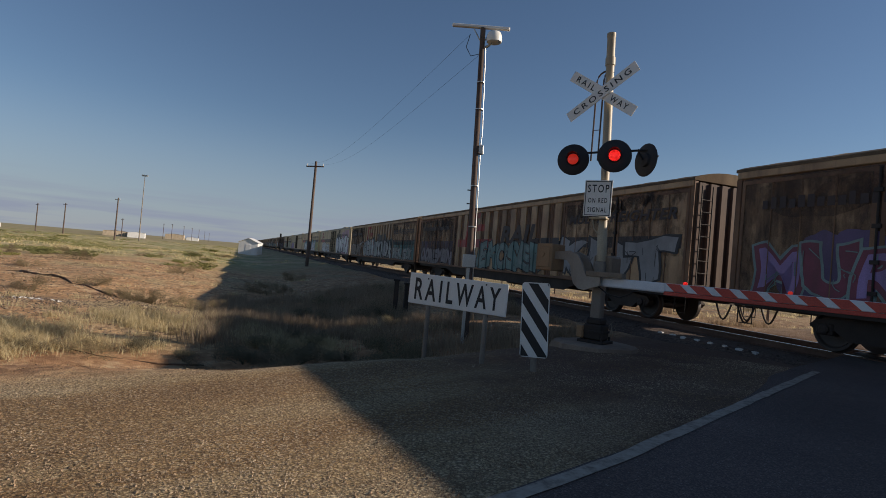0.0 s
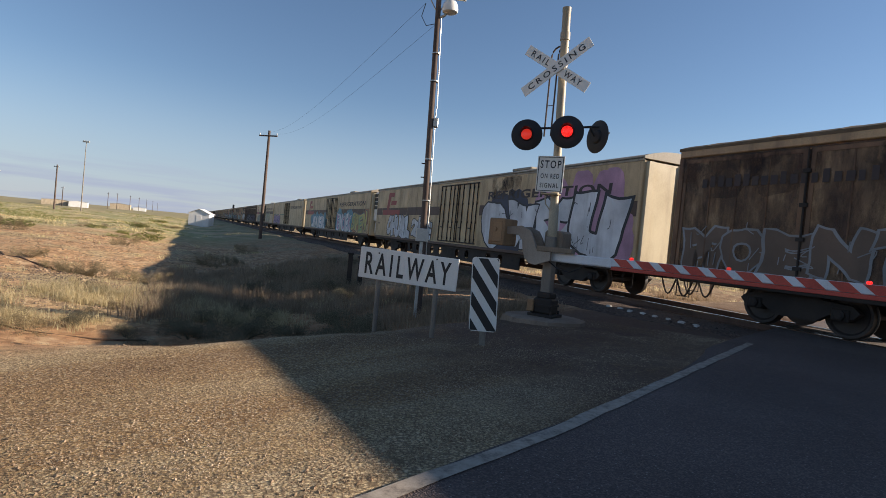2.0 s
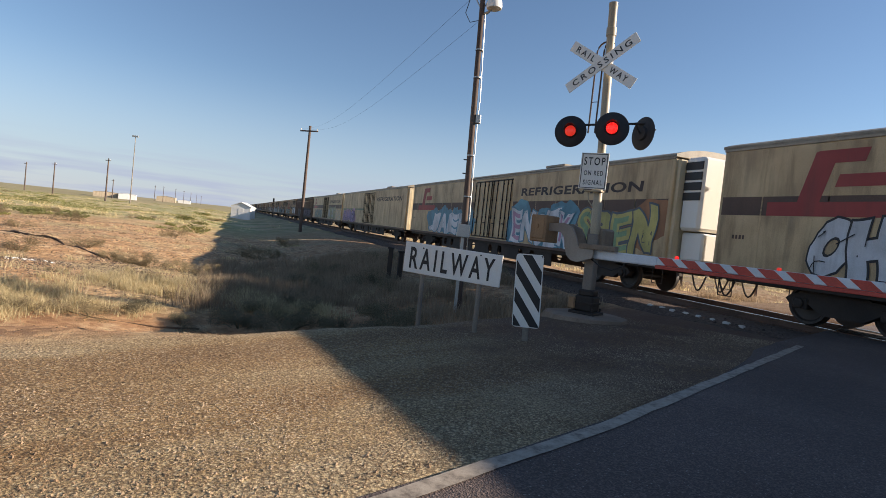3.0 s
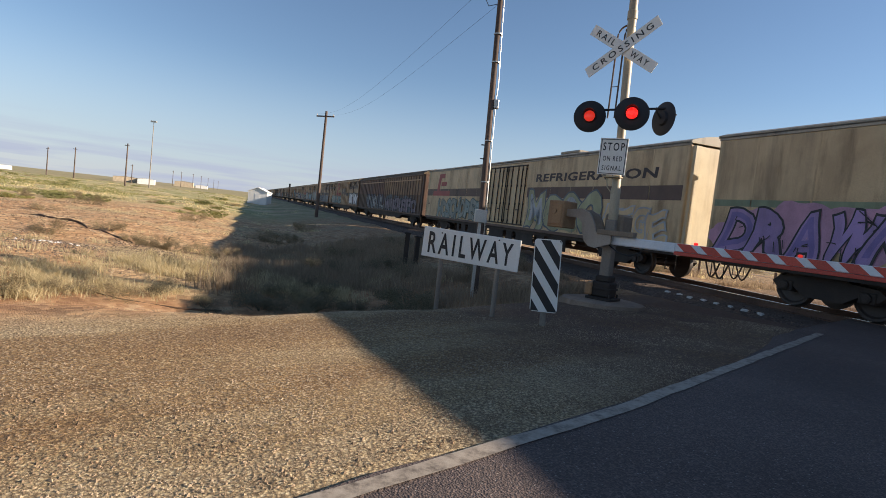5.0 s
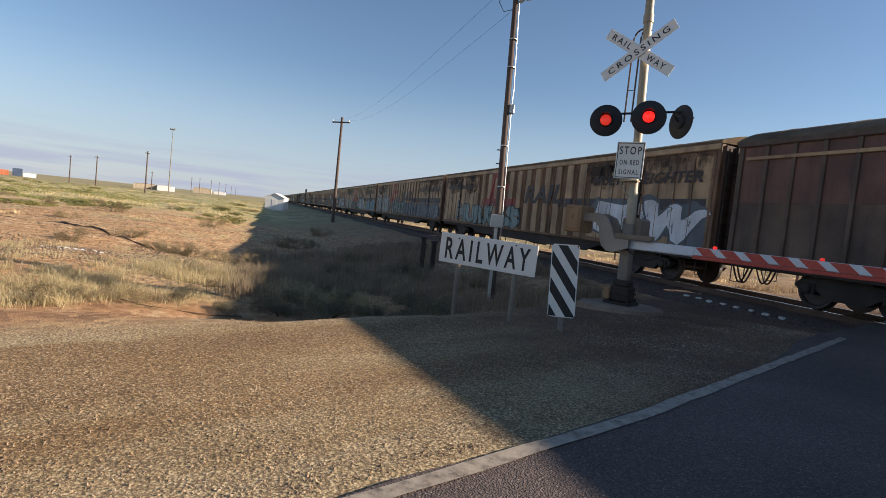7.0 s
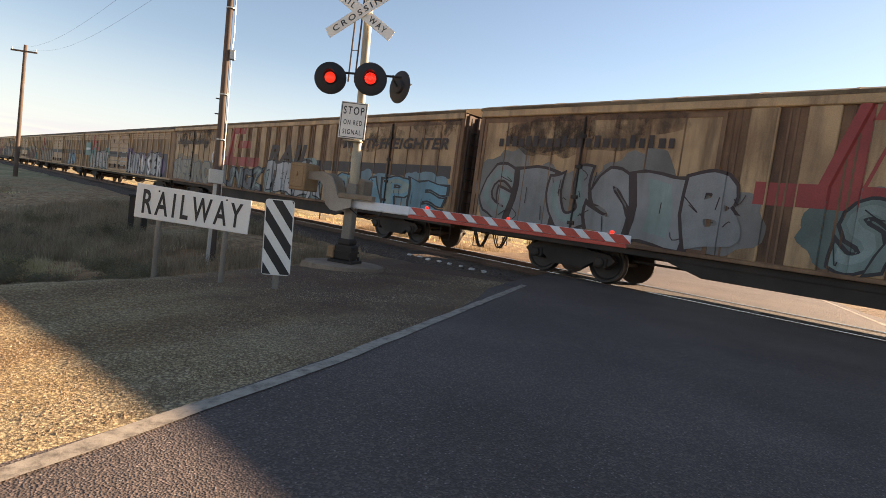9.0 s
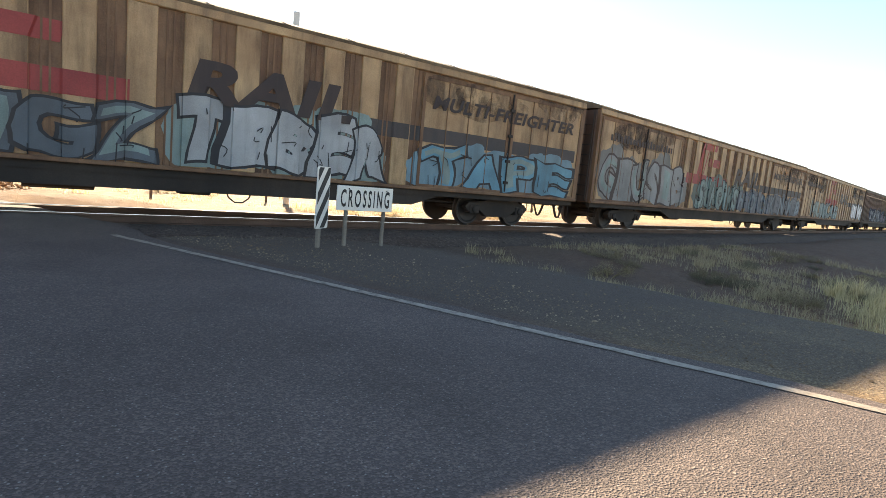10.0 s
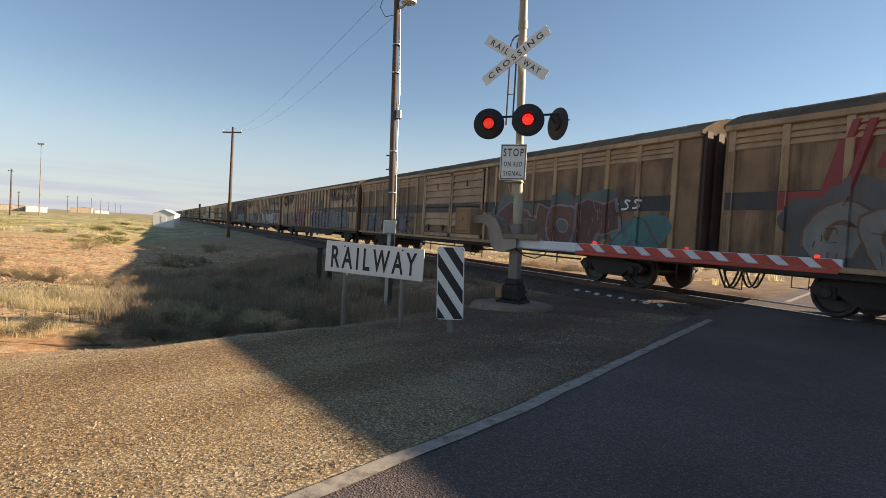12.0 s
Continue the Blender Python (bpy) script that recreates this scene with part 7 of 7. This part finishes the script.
def blades(name, roots, heights, mat, label, seed, lean=0.35, width=0.012):
    """Grass: one bent blade a root."""
    rng = np.random.default_rng(seed)
    n = len(roots)
    roots, h = np.asarray(roots), np.asarray(heights)[:, None]
    ang = rng.uniform(0, math.tau, n)
    side = np.stack([np.cos(ang), np.sin(ang), np.zeros(n)], 1)
    tilt = rng.uniform(0, math.tau, n)
    ln = np.stack([np.cos(tilt), np.sin(tilt), np.zeros(n)], 1) * rng.uniform(0.1, 1, (n, 1)) * lean
    up = np.array((0, 0, 1.0))
    w = width * rng.uniform(0.6, 1.4, (n, 1))
    p0, p1 = roots - side * w, roots + side * w
    mid = roots + (up + ln * 0.6) * h * 0.55
    q0, q1 = mid - side * w * 0.7, mid + side * w * 0.7
    tip = roots + (up * 0.92 + ln * 1.5) * h
    v = np.stack([p0, p1, q1, q0, tip], 1).reshape(-1, 3)
    o = (np.arange(n) * 5)[:, None]
    quads, tris = (np.array((0, 1, 2, 3)) + o).tolist(), (np.array((3, 2, 4)) + o).tolist()
    me = bpy.data.meshes.new(name)
    me.from_pydata(v.tolist(), [], quads + tris)
    me.materials.append(mat)
    return tagged(new(name, me), label, "grass", kind="stuff")


def tussocks(name, centres, per, spread, h0, h1, mat, label, seed, lean=0.4, width=0.012):
    rng = np.random.default_rng(seed)
    c = np.repeat(np.asarray(centres), per, 0)
    c = c + rng.normal(0, 1, c.shape) * spread * np.repeat(rng.uniform(0.5, 1.4, len(centres)), per)[:, None]
    z = ground_z(c[:, 0], c[:, 1])
    h = rng.uniform(h0, h1, len(c)) * np.repeat(rng.uniform(0.4, 1.4, len(centres)), per)
    blades(name, np.stack([c[:, 0], c[:, 1], z - 0.02], 1), h, mat, label, seed + 1, lean, width)


def scatter(n, seed, a_lim, b_lim, keep):
    """Points in road coordinates, kept by a test on (x, y, track distance)."""
    rng = np.random.default_rng(seed)
    a, b = rng.uniform(*a_lim, n), rng.uniform(*b_lim, n)
    x, y = ROAD_U.x * a + ROAD_N.x * b, ROAD_U.y * a + ROAD_N.y * b
    td = track_dist(x, y)
    ok = keep(x, y, td, b, rng.random(n))
    return np.stack([x[ok], y[ok]], 1)


def patchy(x, y, k, seed, lo):
    return (wave(x, y, k, seed) + 0.5 * wave(x, y, k * 2.3, seed + 3)) > lo


# straw-coloured grass along the foot of the shoulder
tussocks("straw_grass", scatter(4200, 21, (-16, 9), (-20, -10.3), lambda x, y, td, b, r: (td > 8) & (((b > -13.4) & patchy(x, y, 0.7, 1.0, -0.2) & (r < 0.8)) | (patchy(x, y, 0.5, 7.0, 0.55) & (r < 0.5)) | (r < 0.03))), 90, 0.14, 0.08, 0.27, STRAW, "dry straw-coloured grass tussocks", 31, 0.85, width=0.0045)
# longer grey-green grass in the hollow by the track
tussocks("hollow_grass", scatter(3000, 22, (4, 26), (-22, -7.0), lambda x, y, td, b, r: (td > 4.2) & (td < 13.5) & patchy(x, y, 0.45, 2.0, -0.7)), 80, 0.19, 0.12, 0.40, GREENGRASS, "grey-green grass in the hollow beside the track", 32, width=0.005)
# thin litter of grass over the plain
tussocks("sparse_grass", scatter(2600, 23, (-30, 60), (-75, -9), lambda x, y, td, b, r: (td > 5) & patchy(x, y, 0.22, 5.0, 0.35)), 20, 0.22, 0.05, 0.18, STRAW, "sparse dry grass over red earth", 33, width=0.012)
# verge beyond the road
tussocks("verge_grass", scatter(1500, 24, (-16, 14), (8.2, 24), lambda x, y, td, b, r: (td > 3.6) & (b > 9.3 + 0.25 * (x - 8)) & patchy(x, y, 0.5, 3.0, -0.5)), 60, 0.2, 0.08, 0.26, VERGEGRASS, "pale grey-brown grass along the far verge", 34, width=0.006)
tussocks("verge_straw", scatter(1100, 25, (-22, -1.5), (8.6, 18), lambda x, y, td, b, r: (td > 6) & patchy(x, y, 0.8, 6.0, -0.4)), 50, 0.14, 0.2, 0.5, STRAW, "tall dry grass in the sun by the verge", 35, width=0.006)
# dry ground beyond the track
tussocks("beyond_grass", scatter(1300, 26, (14, 60), (-60, 60), lambda x, y, td, b, r: (td > 4.5) & (td < 30) & (x > y * -0.36 + 13.6) & ((b < -4) | (b > 7))), 18, 0.2, 0.08, 0.28, STRAW, "dry yellow grass beyond the track", 36, width=0.02)


def far_scrub():
    """A belt of low green scrub and pale grass across the plain."""
    rng = np.random.default_rng(131)
    for name, mat, count, lo, label, seed in (("scrub_belt", FARGREEN, 9000, 0.05, "low green scrub in a belt across the plain", 5.0), ("pale_grass_belt", STRAW, 4200, 0.3, "pale dry grass in drifts across the plain", 8.0)):
        az, r = np.radians(rng.uniform(-62, -16, count)), (56 if mat is FARGREEN else 34) + 170 * rng.random(count) ** 1.5
        x, y = r * np.sin(az), r * np.cos(az)
        ok = (track_dist(x, y) > 13) & patchy(x, y * 1.7, 0.11, seed, lo)
        tussocks(name, np.stack([x[ok], y[ok]], 1), 16, 0.5, 0.06, 0.24, mat, label, 140 + int(seed), 1.2, 0.04)


far_scrub()


def bush_mesh(name, mat, seed, n=1300, leaf=0.028):
    """A low bush: stems from one root and many small leaves in uneven clumps."""
    rng = np.random.default_rng(seed)
    sh = Shape()
    clumps = []
    for k in range(11):
        a, r, z = rng.uniform(0, math.tau), rng.uniform(0.15, 0.75), rng.uniform(0.2, 0.62)
        end = Vector((r * math.cos(a), r * math.sin(a), z * (1.05 - 0.4 * r)))
        sh.tube([(0, 0, -0.05), end * 0.5 + Vector((0, 0, 0.08)), end], [0.02, 0.012, 0.005], 4)
        clumps.append((end, rng.uniform(0.16, 0.34)))
    c = [clumps[i] for i in rng.integers(0, len(clumps), n)]
    for p, r in c:
        d = Vector(rng.normal(0, 1, 3)).normalized()
        q = p + d * r * rng.uniform(0.4, 1.0) + Vector((0, 0, 0.05))
        q.z = max(q.z, 0.01)
        u = Vector(rng.normal(0, 1, 3)).normalized()
        w = u.orthogonal().normalized()
        s = leaf * rng.uniform(0.6, 1.6)
        sh.add([q - u * s, q + w * s * 0.5, q + u * s, q - w * s * 0.5], [(0, 1, 2, 3)])
    me = bpy.data.meshes.new(name)
    me.from_pydata(sh.v, [], sh.f)
    me.materials.append(mat)
    return me


BUSHES = {"salt": [bush_mesh("saltbush", SALTBUSH, 40 + i, 5200, 0.013) for i in range(3)], "dry": [bush_mesh("dry_bush", DRYBUSH, 50 + i, 3600, 0.015) for i in range(3)], "far": [bush_mesh("green_scrub", FARGREEN, 60 + i, 420, 0.075) for i in range(3)]}
NAMES = {"salt": ("saltbush", "low grey-green saltbush on bare earth"), "dry": ("dry_bush", "low dry brown bush on red earth"), "far": ("green_scrub", "rounded green scrub bush on the plain")}
BUSHRNG = random.Random(77)


def bush(kind, x, y, size, tall=1.0):
    b = new(NAMES[kind][0], BUSHRNG.choice(BUSHES[kind]))
    b.matrix_basis = pose(x, y, gz(x, y) - 0.03 - 0.1 * size * tall, 0, 0, BUSHRNG.uniform(0, 360)) @ Matrix.Diagonal((size, size, size * tall, 1))
    tagged(b, NAMES[kind][1], "bush", "bushes on the plain")


for p in scatter(30, 71, (3, 24), (-19, -7.8), lambda x, y, td, b, r: (td > 4.0) & (td < 13)):
    bush("salt", p[0], p[1], BUSHRNG.uniform(0.45, 1.0), 0.8)
for az, r, s in ((-17.2, 26, 1.1), (-16.0, 27, 0.8), (-18.6, 27, 1.0), (-27.3, 19.5, 0.9), (-28.5, 19.8, 0.7), (-23.8, 18.8, 0.8), (-21.2, 18.4, 0.7), (-36, 20.2, 0.95), (-29.5, 20, 0.7), (-26.5, 19, 0.6), (-47.5, 11.5, 0.6), (-44, 11.2, 0.55), (-39, 11, 0.6), (-35, 11, 0.5), (-31, 10.9, 0.6), (-14.5, 36, 1.2), (-25, 33, 1.2), (-33, 38, 1.2)):
    x, y = polar(az, r)
    bush("dry", x, y, s, 0.8)
for p in scatter(60, 72, (-40, 40), (-60, -16), lambda x, y, td, b, r: (td > 16)):
    bush("dry", p[0], p[1], BUSHRNG.uniform(0.5, 1.1), 0.7)
for i in range(80):
    az, r = BUSHRNG.uniform(-52, -17), 40 + 130 * BUSHRNG.random() ** 1.3
    x, y = polar(az, r)
    if track_dist(np.array([x]), np.array([y]))[0] > 14:
        bush("far" if BUSHRNG.random() < 0.7 else "dry", x, y, BUSHRNG.uniform(0.8, 1.5), BUSHRNG.uniform(0.35, 0.5))
for p in scatter(150, 73, (-16, 12), (9.6, 24), lambda x, y, td, b, r: (td > 3.8) & (b > 9.8 + 0.25 * (x - 8))):
    bush("dry" if BUSHRNG.random() < 0.6 else "salt", p[0], p[1], BUSHRNG.uniform(0.35, 0.75), 0.65)
for p in scatter(46, 74, (18, 70), (-50, 50), lambda x, y, td, b, r: (td > 5) & (x > y * -0.36 + 13.6) & ((b < -4) | (b > 7))):
    bush("dry", p[0], p[1], BUSHRNG.uniform(0.5, 1.2), 0.8)


for p in scatter(34, 75, (-14, 8), (-15.5, -10.5), lambda x, y, td, b, r: (td > 9)):
    bush("dry", p[0], p[1], BUSHRNG.uniform(0.25, 0.5), 0.7)
for x, y, k in ((-2.6, 10.3, 0.9), (-0.9, 12.0, 0.8), (-3.6, 10.6, 0.7), (-1.8, 11.2, 0.6), (-5.2, 10.1, 0.5), (-3.7, 9.3, 0.5), (-3.4, 10.2, 0.7), (-2.6, 9.8, 0.55), (-2.5, 11.1, 0.8), (-1.7, 10.1, 0.6), (-1.3, 10.8, 0.7), (-2.9, 12.6, 0.8), (-4.3, 9.8, 0.5), (-3.3, 11.5, 0.75), (-0.6, 11.0, 0.6)):
    bush("salt", x, y, k, 0.75)


# worn edges in the earth; the bank's shadow is put into their dark colour
CUT = weathered("damp dark earth", (0.09, 0.052, 0.03), (0.16, 0.095, 0.055), (0.03, 0.02, 0.01), 0.4, 0.95)


def eroded_edge(path, r, seed):
    rng = random.Random(seed)
    pts = []
    for (x0, y0), (x1, y1) in zip(path, path[1:]):
        k = max(2, int(math.hypot(x1 - x0, y1 - y0) / 0.5))
        for i in range(k):
            x, y = x0 + (x1 - x0) * i / k + rng.uniform(-0.12, 0.12), y0 + (y1 - y0) * i / k + rng.uniform(-0.12, 0.12)
            pts.append((x, y, gz(x, y) + rng.uniform(-0.01, 0.03)))
    tagged(part("eroded_edge", Shape().tube(pts, [r * rng.uniform(0.4, 1.3) for _ in pts], 6), CUT), "low eroded edge, its shadow put into dark earth", "eroded bank")


eroded_edge([(-31, 28.8), (-24, 25.4), (-17, 22.2), (-13.2, 19.6), (-9.8, 17.5)], 0.06, 1)
eroded_edge([(-6.4, 9.3), (-5.6, 9.3), (-4.6, 9.5), (-3.6, 9.9)], 0.022, 2)
eroded_edge([(-14.5, 13.2), (-12.4, 12.2), (-11.2, 10.9)], 0.05, 3)


def crust():
    rng = np.random.default_rng(95)
    c = np.array([(-10.4, 14.3)]) + rng.normal(0, 1, (34, 2)) * np.array([(0.38, 0.2)])
    stones("salt_crust", np.stack([c[:, 0], c[:, 1], ground_z(c[:, 0], c[:, 1])], 1), rng.uniform(0.02, 0.06, 34), SHEDWHITE, "pale scraps of rubble on bare earth", "rubble", 96)
    c = np.array([(-9.6, 14.4)]) + rng.normal(0, 1, (5000, 2)) * np.array([(2.2, 1.5)])
    stones("stony_patch", np.stack([c[:, 0], c[:, 1], ground_z(c[:, 0], c[:, 1])], 1), rng.uniform(0.008, 0.035, 5000), FLINT, "dark stony patch on the plain", "stones", 97)
    c = rng.uniform(-1, 1, (16000, 2)) * np.array([(14, 14)]) + np.array([(-15, 22)])
    d = road_ab(c[:, 0], c[:, 1])[1]
    c = c[(d < -12) & (track_dist(c[:, 0], c[:, 1]) > 9)]
    stones("scattered_stones", np.stack([c[:, 0], c[:, 1], ground_z(c[:, 0], c[:, 1])], 1), rng.uniform(0.012, 0.06, len(c)), PEBBLE, "scattered rusty stones over the plain", "stones", 98)


crust()


motions()
